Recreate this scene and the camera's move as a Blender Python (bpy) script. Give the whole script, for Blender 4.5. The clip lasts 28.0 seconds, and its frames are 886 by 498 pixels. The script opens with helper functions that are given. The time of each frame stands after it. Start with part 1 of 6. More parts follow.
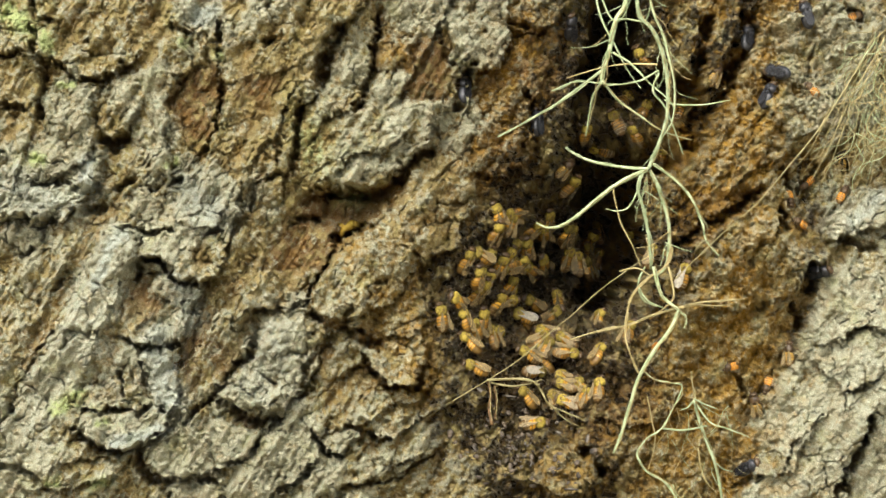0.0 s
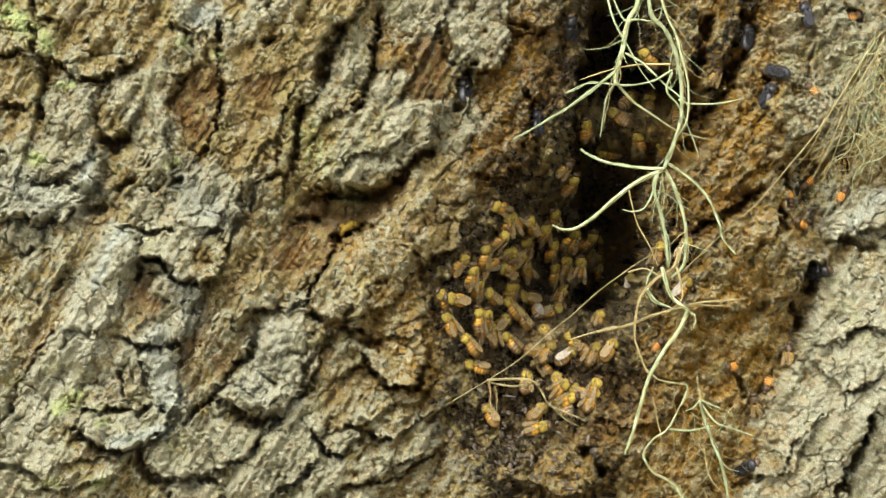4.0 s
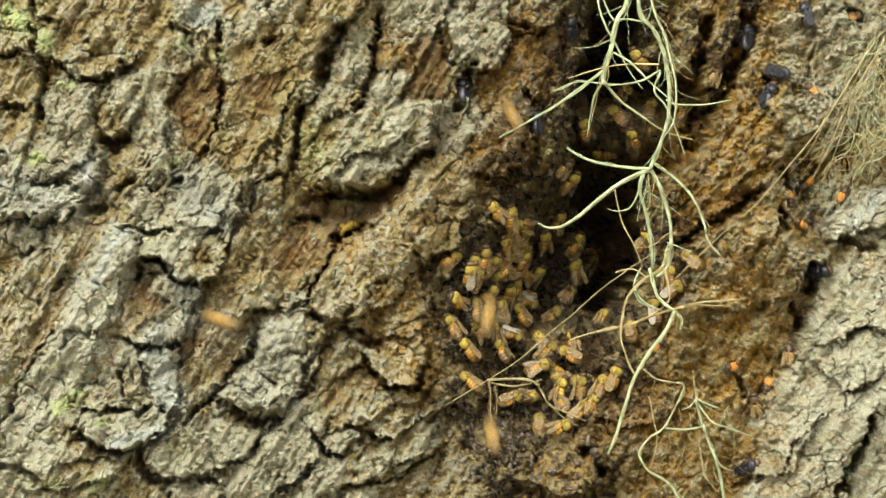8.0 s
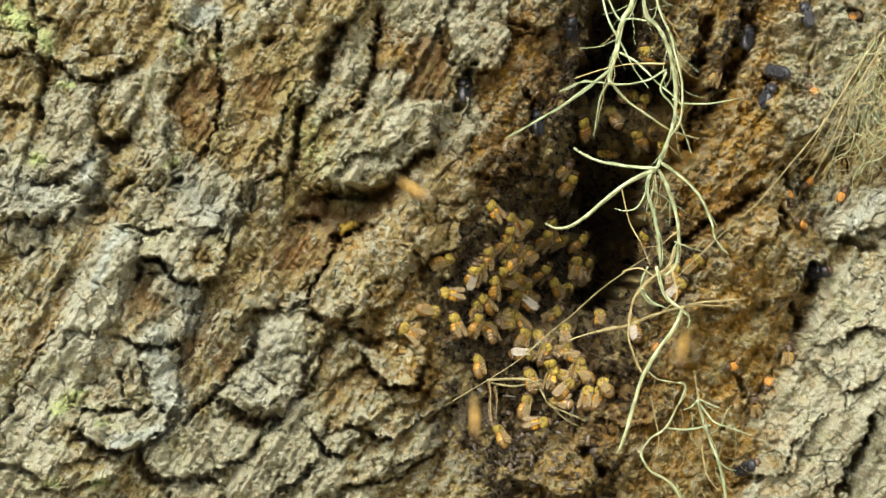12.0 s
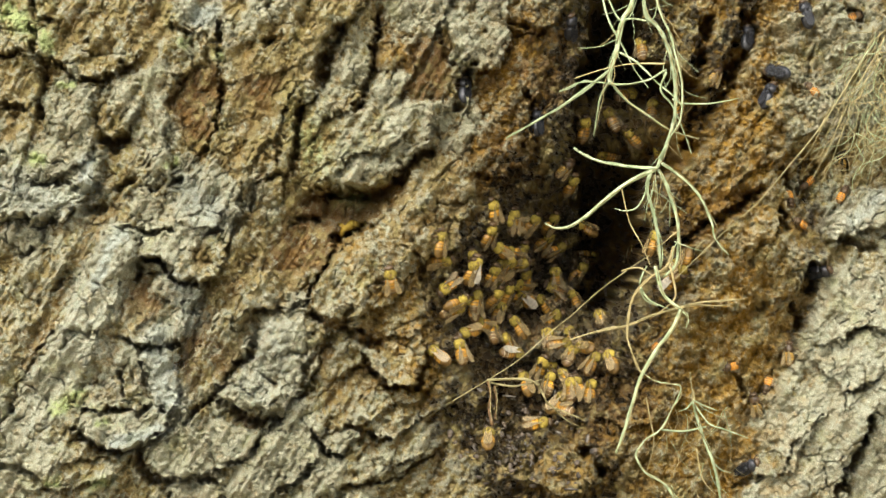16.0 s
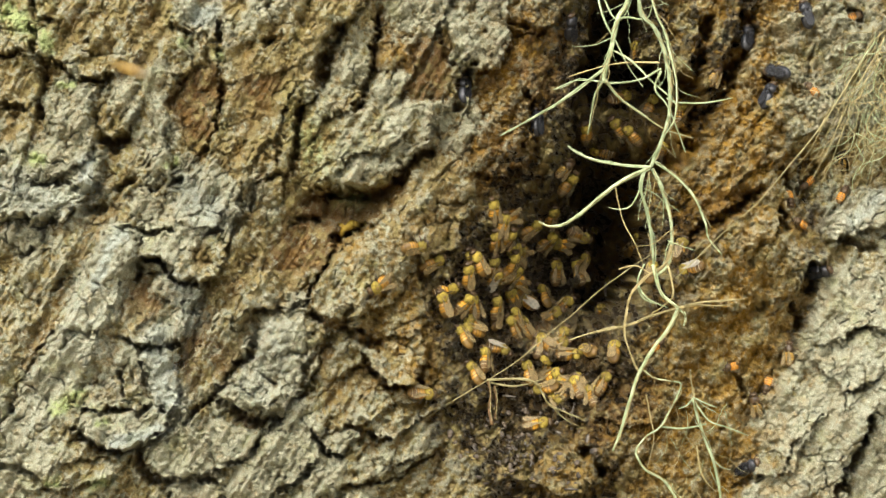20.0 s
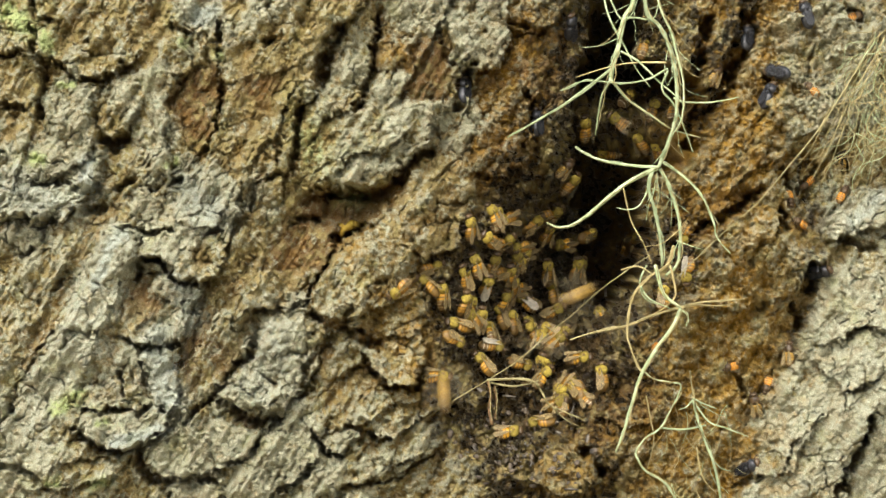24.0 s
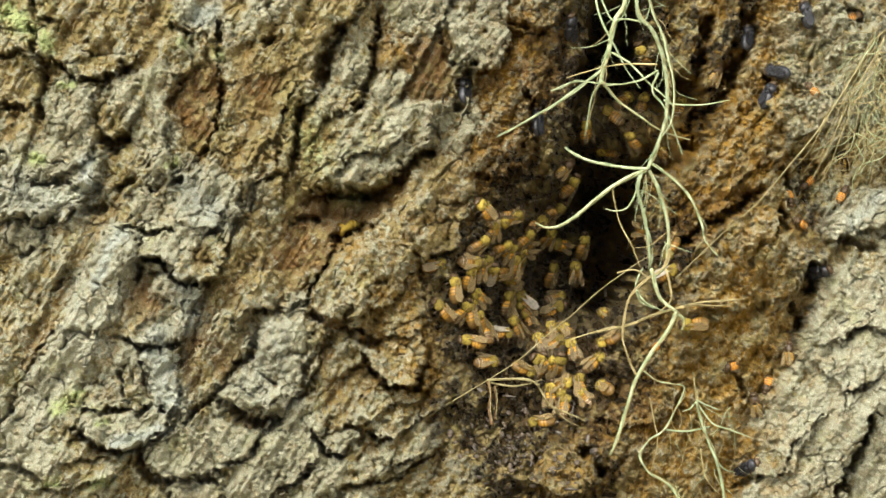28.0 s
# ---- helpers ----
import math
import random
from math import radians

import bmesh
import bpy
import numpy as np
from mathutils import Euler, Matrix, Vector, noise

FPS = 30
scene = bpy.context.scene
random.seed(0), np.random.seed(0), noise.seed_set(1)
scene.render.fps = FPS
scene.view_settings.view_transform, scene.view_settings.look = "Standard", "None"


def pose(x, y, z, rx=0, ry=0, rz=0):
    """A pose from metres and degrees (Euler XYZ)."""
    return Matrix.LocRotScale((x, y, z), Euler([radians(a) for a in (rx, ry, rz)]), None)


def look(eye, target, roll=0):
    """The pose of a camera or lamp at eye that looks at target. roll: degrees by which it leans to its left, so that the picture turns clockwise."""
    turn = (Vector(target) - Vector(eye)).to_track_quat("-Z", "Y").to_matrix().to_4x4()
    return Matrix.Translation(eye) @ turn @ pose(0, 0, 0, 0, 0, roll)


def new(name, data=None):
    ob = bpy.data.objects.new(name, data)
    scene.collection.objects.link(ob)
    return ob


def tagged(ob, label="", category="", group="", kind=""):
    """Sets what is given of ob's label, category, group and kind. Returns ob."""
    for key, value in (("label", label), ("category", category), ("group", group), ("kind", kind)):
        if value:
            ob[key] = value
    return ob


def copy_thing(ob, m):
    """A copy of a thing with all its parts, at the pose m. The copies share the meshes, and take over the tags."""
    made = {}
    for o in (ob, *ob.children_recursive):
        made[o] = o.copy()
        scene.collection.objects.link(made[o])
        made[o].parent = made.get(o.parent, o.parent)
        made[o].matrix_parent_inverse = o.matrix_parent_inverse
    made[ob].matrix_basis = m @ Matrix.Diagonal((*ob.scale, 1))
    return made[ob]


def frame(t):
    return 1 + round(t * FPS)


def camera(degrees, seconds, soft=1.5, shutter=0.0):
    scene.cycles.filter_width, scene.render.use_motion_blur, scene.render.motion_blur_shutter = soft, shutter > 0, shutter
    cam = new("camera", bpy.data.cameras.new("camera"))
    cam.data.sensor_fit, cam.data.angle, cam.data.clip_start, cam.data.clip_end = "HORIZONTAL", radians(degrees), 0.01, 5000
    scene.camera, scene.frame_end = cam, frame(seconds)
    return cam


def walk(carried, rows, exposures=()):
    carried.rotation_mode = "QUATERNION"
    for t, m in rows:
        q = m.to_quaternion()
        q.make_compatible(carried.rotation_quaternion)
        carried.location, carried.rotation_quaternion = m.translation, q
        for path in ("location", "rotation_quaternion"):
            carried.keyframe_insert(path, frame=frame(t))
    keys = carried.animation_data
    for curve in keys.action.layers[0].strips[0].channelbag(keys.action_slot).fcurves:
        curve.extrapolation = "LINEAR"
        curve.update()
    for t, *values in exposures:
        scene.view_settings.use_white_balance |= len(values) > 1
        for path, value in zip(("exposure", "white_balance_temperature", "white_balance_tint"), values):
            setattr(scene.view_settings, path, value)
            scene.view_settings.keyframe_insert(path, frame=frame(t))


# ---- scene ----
# ---- camera: a still long lens three metres from the trunk ----
cam = camera(8.08, 28.0, soft=1.35, shutter=0.9)
EYE_Y, EYE_Z = -3.0, 1.6
VIEW = look((0, EYE_Y, EYE_Z), (0, 0, EYE_Z))
walk(cam, [(0, VIEW), (28, VIEW)], exposures=[(0, 1.59, 6600, 8), (28, 1.59, 6600, 8)])

# ---- light: a bright overcast sky, a veiled sun high behind the camera ----
SUN_EL, SUN_AZ = 40.0, 195.0            # degrees; azimuth clockwise from +Y
world = bpy.data.worlds.new("sky")
scene.world = world
world.use_nodes = True
wn = world.node_tree
sky = wn.nodes.new("ShaderNodeTexSky")
sky.sky_type, sky.sun_disc = "NISHITA", False
sky.sun_elevation, sky.sun_rotation = radians(SUN_EL), radians(SUN_AZ)
sky.dust_density, sky.air_density = 4.0, 1.0
soften = wn.nodes.new("ShaderNodeHueSaturation")
soften.inputs["Saturation"].default_value = 0.35
wn.links.new(sky.outputs[0], soften.inputs["Color"])
wn.links.new(soften.outputs[0], wn.nodes["Background"].inputs[0])
wn.nodes["Background"].inputs[1].default_value = 0.15
sun = new("sun", bpy.data.lights.new("sun", "SUN"))
sun.data.energy, sun.data.angle, sun.data.color = 0.5, radians(13), (1.0, 0.95, 0.84)
az, el = radians(SUN_AZ), radians(SUN_EL)
way = Vector((math.sin(az) * math.cos(el), math.cos(az) * math.cos(el), math.sin(el)))
sun.matrix_world = look(way * 10, (0, 0, 0))

# ---- plan: a bark sheet in units of 0.27 mm, x to the right, y down ----
U = 0.00027
CX, CY = 784.0, 441.0
LEAN = radians(31)                       # the trunk leans to the right
RADIUS = 0.85
STEP = 1.7
X0, X1, Y0, Y1 = -130.0, 1698.0, -130.0, 1012.0
gx = np.arange(X0, X1 + 1, STEP).astype(np.float32)
gy = np.arange(Y0, Y1 + 1, STEP).astype(np.float32)
GX, GY = np.meshgrid(gx, gy)             # rows: y, columns: x


# ---- noise on the plan ----
def hashed(ix, iy, seed):
    t = np.random.RandomState(seed).permutation(4096).astype(np.int32)
    return t[(t[ix.astype(np.int32) & 4095] + iy.astype(np.int32)) & 4095]


WHEEL_X = np.cos(np.arange(4096) * (2 * np.pi / 4096)).astype(np.float32)
WHEEL_Y = np.sin(np.arange(4096) * (2 * np.pi / 4096)).astype(np.float32)


def perlin(x, y, seed):
    ix, iy = np.floor(x), np.floor(y)
    fx, fy = x - ix, y - iy
    sx, sy = fx * fx * fx * (fx * (fx * 6 - 15) + 10), fy * fy * fy * (fy * (fy * 6 - 15) + 10)
    total = 0
    for dx in (0, 1):
        for dy in (0, 1):
            h = hashed(ix + dx, iy + dy, seed)
            g = WHEEL_X[h] * (fx - dx) + WHEEL_Y[h] * (fy - dy)
            total = total + g * (sx if dx else 1 - sx) * (sy if dy else 1 - sy)
    return total * 1.4


def fbm(x, y, seed, octaves=4, gain=0.5):
    total, amp = 0, 1.0
    for k in range(octaves):
        total = total + amp * perlin(x * 2 ** k, y * 2 ** k, seed + k)
        amp *= gain
    return total


def cellular(x, y, seed):
    ix, iy = np.floor(x), np.floor(y)
    f1 = np.full(x.shape, 9.0, np.float32)
    f2 = np.full(x.shape, 9.0, np.float32)
    for dx in (-1, 0, 1):
        for dy in (-1, 0, 1):
            jx, jy = ix + dx, iy + dy
            px = jx + hashed(jx, jy, seed).astype(np.float32) / 4096
            py = jy + hashed(jx, jy, seed + 1).astype(np.float32) / 4096
            d = np.hypot(px - x, py - y)
            f2 = np.minimum(f2, np.maximum(f1, d))
            f1 = np.minimum(f1, d)
    return f1, f2


def chips(x, y, seed):
    """Angular flakes: a height of its own (0 to 1) and a slant for each cell."""
    ix, iy = np.floor(x), np.floor(y)
    f1 = np.full(x.shape, 9.0, np.float32)
    high = np.zeros(x.shape, np.float32)
    for dx in (-1, 0, 1):
        for dy in (-1, 0, 1):
            jx, jy = ix + dx, iy + dy
            h = hashed(jx, jy, seed)
            px, py = jx + h.astype(np.float32) / 4096, jy + hashed(jx, jy, seed + 1).astype(np.float32) / 4096
            d = np.abs(px - x) + np.abs(py - y)
            turn = hashed(jx, jy, seed + 2)
            here = turn.astype(np.float32) / 4096 + 0.9 * (WHEEL_X[turn] * (x - px) + WHEEL_Y[turn] * (y - py))
            nearer = d < f1
            high = np.where(nearer, here, high)
            f1 = np.where(nearer, d, f1)
    return high


def smooth(a, lo, hi):
    t = np.clip((a - lo) / (hi - lo), 0, 1)
    return t * t * (3 - 2 * t)


def along(x, y):
    """Plan coordinates along and across the grain of the wood."""
    c, s = math.cos(LEAN), math.sin(LEAN)
    return x * s - y * c, x * c + y * s


def to_line(points, x, y):
    """Distance from a broken line."""
    best = np.full(np.shape(x), 1e9, np.float32)
    for (ax, ay), (bx, by) in zip(points, points[1:]):
        vx, vy = bx - ax, by - ay
        t = np.clip(((x - ax) * vx + (y - ay) * vy) / (vx * vx + vy * vy + 1e-9), 0, 1)
        best = np.minimum(best, np.hypot(x - ax - t * vx, y - ay - t * vy))
    return best


WX = GX + 5 * fbm(GX / 75, GY / 75, 11, 2) + 5.5 * perlin(GX / 24, GY / 24, 15) + 3.5 * perlin(GX / 9, GY / 9, 17)
WY = GY + 5 * fbm(GX / 75, GY / 75, 21, 2) + 5.5 * perlin(GX / 24, GY / 24, 25) + 3.5 * perlin(GX / 9, GY / 9, 27)
GA, GB = along(GX, GY)


def stepped(points, x, y, reach):
    """1 at the foot of a step on the side to the left of its way, fading inwards; a shallow hollow on the other side."""
    best = np.full(np.shape(x), 1e9, np.float32)
    side = np.zeros(np.shape(x), np.float32)
    past = np.zeros(np.shape(x), np.float32)
    last = len(points) - 2
    for k, ((ax, ay), (bx, by)) in enumerate(zip(points, points[1:])):
        vx, vy = bx - ax, by - ay
        far = math.hypot(vx, vy)
        t = ((x - ax) * vx + (y - ay) * vy) / far ** 2
        over = (np.maximum(-t, 0) * (k == 0) + np.maximum(t - 1, 0) * (k == last)) * far
        t = np.clip(t, 0, 1)
        d = np.hypot(x - ax - t * vx, y - ay - t * vy)
        nearer = d < best - 1e-3
        side = np.where(nearer, (x - ax) * vy - (y - ay) * vx, side)
        past = np.where(nearer, over, past)
        best = np.minimum(best, d)
    fade = np.exp(-(past / 22) ** 2)
    return fade * np.where(side > 0, np.exp(-best / reach), -0.45 * np.exp(-best / (0.45 * reach)))


def blurred(a, k):
    """Mean over a square of 2k + 1 grid points."""
    w = 2 * k + 1
    p = np.pad(a.astype(float), k, mode="edge").cumsum(0).cumsum(1)
    p = np.pad(p, ((1, 0), (1, 0)))
    return (p[w:, w:] - p[:-w, w:] - p[w:, :-w] + p[:-w, :-w]) / w ** 2


def stroke(width, *points, hard=False):
    """A soft (or steep-sided) band along a line, 0 to 1, with a ragged edge."""
    d = to_line(points, WX, WY)
    if hard:
        d = d + 8 * perlin(GX / 16, GY / 16, 29) + 4 * perlin(GX / 6, GY / 6, 28)
    return 1 - smooth(d, width * 0.86, width * 1.08) if hard else np.exp(-(d / width) ** 2)


# ---- the large form: round trunk, hollow, lips and furrows (metres towards the viewer) ----
def trunk_round(x, y):
    q = ((x - 900) * math.cos(LEAN) + (y - 520) * math.sin(LEAN)) * U
    return np.sqrt(np.maximum(RADIUS ** 2 - q * q, 0)) - RADIUS + 0.008


form = trunk_round(GX, GY)
form += 0.008 * fbm(GA / 420, GB / 170, 31, 3)
form -= 0.030 * stroke(120, (1110, 80), (1060, 400), (960, 590))
form -= 0.034 * stroke(105, (960, 470), (900, 540), (950, 650))
form -= 0.055 * stroke(85, (1005, 400), (990, 510))
form -= 0.05 * stroke(55, (1095, 440), (1085, 530))
form += 0.005 * fbm(GA / 260, GB / 60, 33, 4, 0.55)
form += 0.012 * stroke(55, (1420, 180), (1270, 330), (1230, 560))
form += 0.008 * stroke(130, (1600, 560), (1520, 780))
form += 0.014 * stroke(70, (1330, 440), (1390, 470))
form -= 0.012 * stroke(38, (1415, 290), (1440, 470), (1400, 600), (1320, 760), (1290, 870))
form -= 0.010 * stroke(60, (860, 760), (1050, 720))
form += 0.010 * stroke(60, (620, 500), (760, 330)) - 0.014 * stroke(26, (585, 378), (690, 350))
form += 0.006 * stroke(50, (130, 600), (210, 430))
form -= 0.007 * stroke(40, (520, 420), (600, 380), (690, 340)) + 0.006 * stroke(30, (405, 735), (490, 735)) + 0.006 * stroke(26, (585, 80), (575, 150)) + 0.005 * stroke(30, (340, 120), (340, 220))
hollow = np.maximum.reduce([
    stroke(44, (1088, 0), (1085, 130), hard=True), stroke(62, (1085, 150), (1075, 330), hard=True), stroke(60, (1150, 165), (1160, 250), hard=True), stroke(34, (1212, 165), (1200, 265), hard=True),
    stroke(54, (1085, 330), (1088, 465), hard=True), stroke(34, (1080, 470), (1062, 525), hard=True)])
throat = stroke(105, (1120, 120), (1070, 400), (1030, 520))
inner_wall = stroke(75, (1060, 215), (1180, 225))            # a shallower shelf inside the upper hollow
form -= hollow * (0.13 - 0.09 * inner_wall) * smooth(throat, 0.05, 0.5) + 0.015 * throat

# ---- bark plates: a seed each, with half length, half width, turn, lift in mm and kind ----
seeds = []


def plate(x, y, a, b, turn=0, lift=7, kind="t"):
    seeds.append((x, y, a, b, turn, lift, kind))


cracks = []


def crack(width, depth, *points):
    cracks.append((width, depth, points))
# upper far side
plate(22, 22, 48, 34, -20, 9, "a"); plate(22, 70, 36, 20, 0, 8, "a"); plate(76, 68, 24, 26, 0, 8, "a"); plate(116, 76, 36, 26, 0, 7)
plate(110, 15, 70, 26, -12, 8); plate(170, 55, 26, 46, 10, 8); plate(185, 112, 62, 24, 8, 7, "b"); plate(32, 145, 48, 34, 60, 8, "b")
plate(120, 190, 60, 46, 80, 10, "g"); plate(30, 225, 42, 24, 20, 7); plate(60, 282, 66, 34, 8, 10, "g"); plate(148, 262, 40, 36, 40, 9, "g")
plate(88, 130, 26, 18, 60, 6); plate(196, 215, 26, 32, 20, 8); plate(214, 52, 30, 48, 0, 8); plate(280, 76, 42, 50, 0, 8)
plate(255, 168, 66, 52, 75, 10, "g"); plate(268, 228, 50, 30, 10, 9, "g"); plate(322, 108, 24, 34, 80, 9, "g"); plate(350, 28, 38, 34, 20, 10, "w")
plate(292, 18, 30, 26, 0, 7); plate(338, 160, 58, 34, 80, 3, "r"); plate(345, 220, 34, 26, 80, 3, "r"); plate(232, 278, 24, 24, 0, 7); plate(290, 280, 30, 28, 20, 9, "g")
plate(384, 96, 16, 18, 0, 8, "g"); plate(400, 14, 28, 26, 0, 6); plate(468, 24, 58, 36, 20, 7, "g"); plate(485, 88, 66, 34, 35, 7); plate(568, 36, 74, 26, 34, 8)
plate(430, 110, 36, 42, 60, 6); plate(452, 160, 48, 30, 20, 4, "r"); plate(462, 190, 40, 24, 10, 6, "o"); plate(482, 226, 46, 26, 10, 7); plate(416, 232, 46, 34, 60, 7)
plate(515, 165, 34, 26, 50, 7); plate(628, 100, 58, 30, 105, 8, "g"); plate(655, 25, 26, 24, 20, 7); plate(568, 190, 28, 32, 70, 5, "g"); plate(620, 178, 30, 24, 40, 6)
plate(712, 34, 46, 42, 0, 9, "g"); plate(700, 96, 40, 32, 0, 8, "o"); plate(690, 150, 40, 28, 40, 8, "g"); plate(770, 30, 34, 30, 60, 7, "g"); plate(752, 122, 66, 32, 66, 4, "r")
plate(690, 228, 84, 46, 12, 12, "g"); plate(742, 245, 44, 36, 40, 12, "g"); plate(556, 238, 34, 34, 30, 5, "o"); plate(610, 285, 56, 42, 25, 9, "g"); plate(665, 292, 40, 32, 10, 10, "g")
plate(440, 282, 46, 28, 20, 5, "b"); plate(536, 288, 40, 36, 60, 6); plate(850, 84, 48, 50, 0, 12, "g"); plate(832, 16, 34, 28, 10, 8, "g"); plate(885, 22, 28, 30, 0, 8, "g")
plate(932, 30, 50, 26, 5, 7, "o"); plate(892, 150, 78, 44, 62, 5, "o"); plate(812, 232, 56, 40, 62, 8, "g"); plate(866, 266, 52, 40, 50, 6, "o"); plate(800, 320, 50, 44, 60, 8)
plate(985, 25, 40, 30, 20, 5, "b"); plate(985, 95, 46, 34, 10, 4, "r"); plate(975, 160, 40, 36, 30, 4, "r")
# middle far side
plate(14, 340, 26, 40, 80, 8, "g"); plate(88, 350, 70, 34, 4, 11, "g"); plate(152, 312, 40, 17, 85, 12, "w"); plate(124, 378, 34, 22, 20, 7); plate(48, 418, 40, 32, 20, 9, "g")
plate(62, 476, 46, 34, 50, 6); plate(28, 520, 54, 34, 62, 6); plate(122, 440, 46, 34, 60, 6); plate(214, 312, 34, 26, 40, 7); plate(208, 372, 26, 28, 0, 4, "b")
plate(196, 452, 72, 26, 60, 10, "w"); plate(160, 545, 70, 50, 62, 9, "g"); plate(112, 650, 104, 44, 62, 9, "g"); plate(52, 745, 80, 30, 62, 8, "g"); plate(352, 336, 56, 32, 28, 11, "g")
plate(290, 368, 60, 36, 18, 11, "g"); plate(366, 392, 36, 30, 40, 10, "g"); plate(308, 436, 72, 32, 24, 11, "g"); plate(372, 446, 30, 30, 20, 8); plate(232, 450, 42, 22, 80, 8, "g")
plate(262, 530, 42, 38, 60, 3, "r"); plate(308, 514, 50, 24, 0, 10, "g"); plate(298, 578, 40, 34, 40, 10, "g"); plate(362, 480, 42, 20, 10, 9); plate(226, 568, 50, 30, 62, 4, "b")
plate(12, 590, 40, 26, 62, 6); plate(40, 640, 66, 26, 62, 6, "o"); plate(90, 560, 60, 26, 62, 5, "o"); plate(404, 370, 52, 32, 70, 9, "g"); plate(446, 330, 38, 32, 60, 8, "g")
plate(432, 455, 62, 38, 66, 6); plate(505, 330, 48, 38, 50, 7); plate(520, 430, 72, 40, 48, 2, "r"); plate(470, 410, 44, 32, 55, 6); plate(620, 372, 50, 22, 0, 2, "r")
plate(692, 330, 36, 26, 0, 2, "r"); plate(480, 510, 56, 34, 25, 7); plate(625, 500, 92, 56, 48, 11, "o"); plate(705, 400, 96, 46, 48, 9, "o"); plate(785, 405, 64, 54, 55, 8, "o")
plate(690, 520, 52, 44, 40, 10); plate(392, 545, 54, 30, 62, 5); plate(760, 300, 54, 34, 50, 8, "o"); plate(580, 440, 34, 24, 50, 2, "r"); plate(420, 590, 44, 22, 40, 4, "b")
# lower far side
plate(225, 622, 34, 32, 0, 8, "g"); plate(285, 638, 38, 32, 10, 11, "w"); plate(292, 684, 46, 28, 0, 10, "g"); plate(232, 678, 34, 32, 20, 8); plate(176, 640, 36, 28, 70, 8)
plate(182, 702, 40, 22, 5, 8); plate(240, 716, 32, 16, -10, 8, "a"); plate(130, 712, 34, 22, 35, 8, "a"); plate(280, 744, 54, 22, 12, 11, "g"); plate(196, 766, 56, 24, -16, 11, "g")
plate(252, 780, 44, 16, 12, 12, "w"); plate(98, 758, 50, 34, 30, 7); plate(60, 806, 44, 34, 50, 7, "g"); plate(132, 820, 66, 36, 22, 6, "b"); plate(196, 836, 68, 30, 24, 7)
plate(20, 852, 44, 32, -20, 8, "g"); plate(96, 875, 50, 24, 10, 6, "a"); plate(258, 874, 48, 30, 10, 5, "b"); plate(352, 630, 58, 48, 40, 3, "r"); plate(352, 706, 34, 30, 60, 5)
plate(330, 810, 66, 42, 32, 9, "g"); plate(402, 780, 50, 40, 20, 9, "g"); plate(345, 872, 42, 22, 10, 8, "g"); plate(500, 588, 54, 42, 45, 11, "g"); plate(500, 648, 44, 32, 40, 10, "g")
plate(452, 692, 54, 36, 10, 11, "g"); plate(440, 735, 50, 22, 15, 2, "r"); plate(400, 700, 30, 24, 30, 7, "g"); plate(512, 732, 46, 34, 50, 7, "g"); plate(510, 800, 92, 40, 36, 10, "g"); plate(440, 850, 66, 32, 25, 9, "g")
plate(560, 630, 40, 26, 60, 5); plate(596, 650, 48, 32, 40, 6, "o"); plate(612, 712, 70, 44, 46, 7); plate(648, 740, 40, 26, 20, 8); plate(592, 782, 34, 24, 30, 7)
plate(640, 590, 50, 20, 0, 6); plate(702, 640, 44, 38, 0, 12, "o"); plate(735, 600, 30, 28, 30, 7, "o"); plate(700, 716, 46, 26, 15, 6); plate(706, 786, 62, 40, 42, 7)
plate(556, 838, 54, 32, 25, 8, "g"); plate(640, 824, 48, 36, 30, 7); plate(726, 846, 62, 32, 40, 7); plate(630, 880, 50, 24, 20, 7, "g"); plate(780, 712, 34, 30, 40, 4, "b")
plate(790, 850, 46, 34, 35, 6); plate(805, 780, 30, 24, 20, 4, "b"); plate(1000, 828, 58, 44, -10, 13, "o"); plate(1070, 868, 44, 28, 20, 5, "b"); plate(870, 880, 46, 24, 0, 4, "b")
plate(968, 598, 44, 24, 25, 9, "r"); plate(1120, 720, 50, 32, 40, 4, "r"); plate(1040, 770, 40, 22, 20, 4, "r"); plate(790, 630, 34, 28, 30, 5, "b"); plate(820, 690, 30, 22, 30, 4, "b")
# beside the hollow and the sunny shoulder
plate(1215, 84, 56, 34, 75, 7); plate(1272, 110, 56, 20, 66, 6, "o"); plate(1262, 30, 30, 24, 30, 6, "o"); plate(1308, 200, 66, 34, 52, 7, "o"); plate(1272, 282, 70, 34, 48, 6, "o")
plate(1345, 120, 50, 26, 62, 7, "o"); plate(1352, 40, 40, 22, 75, 6, "o"); plate(1405, 70, 50, 46, 0, 8, "g"); plate(1480, 90, 52, 50, 20, 8, "g"); plate(1545, 60, 44, 36, 40, 7, "g")
plate(1350, 240, 50, 34, 40, 7); plate(1412, 222, 44, 28, 25, 8, "g"); plate(1400, 272, 44, 24, 35, 8); plate(1480, 190, 44, 36, 40, 8, "g"); plate(1545, 170, 40, 50, 60, 8, "g")
plate(1470, 270, 40, 36, 30, 7); plate(1540, 280, 44, 44, 50, 7); plate(1372, 352, 26, 34, 60, 8); plate(1270, 340, 66, 18, 40, 4, "r"); plate(1240, 400, 60, 22, 40, 4, "r")
plate(1345, 398, 66, 32, 40, 9); plate(1292, 450, 50, 40, 50, 9); plate(1375, 458, 70, 36, 20, 9); plate(1330, 520, 78, 34, 15, 8); plate(1450, 360, 34, 36, 60, 7, "g")
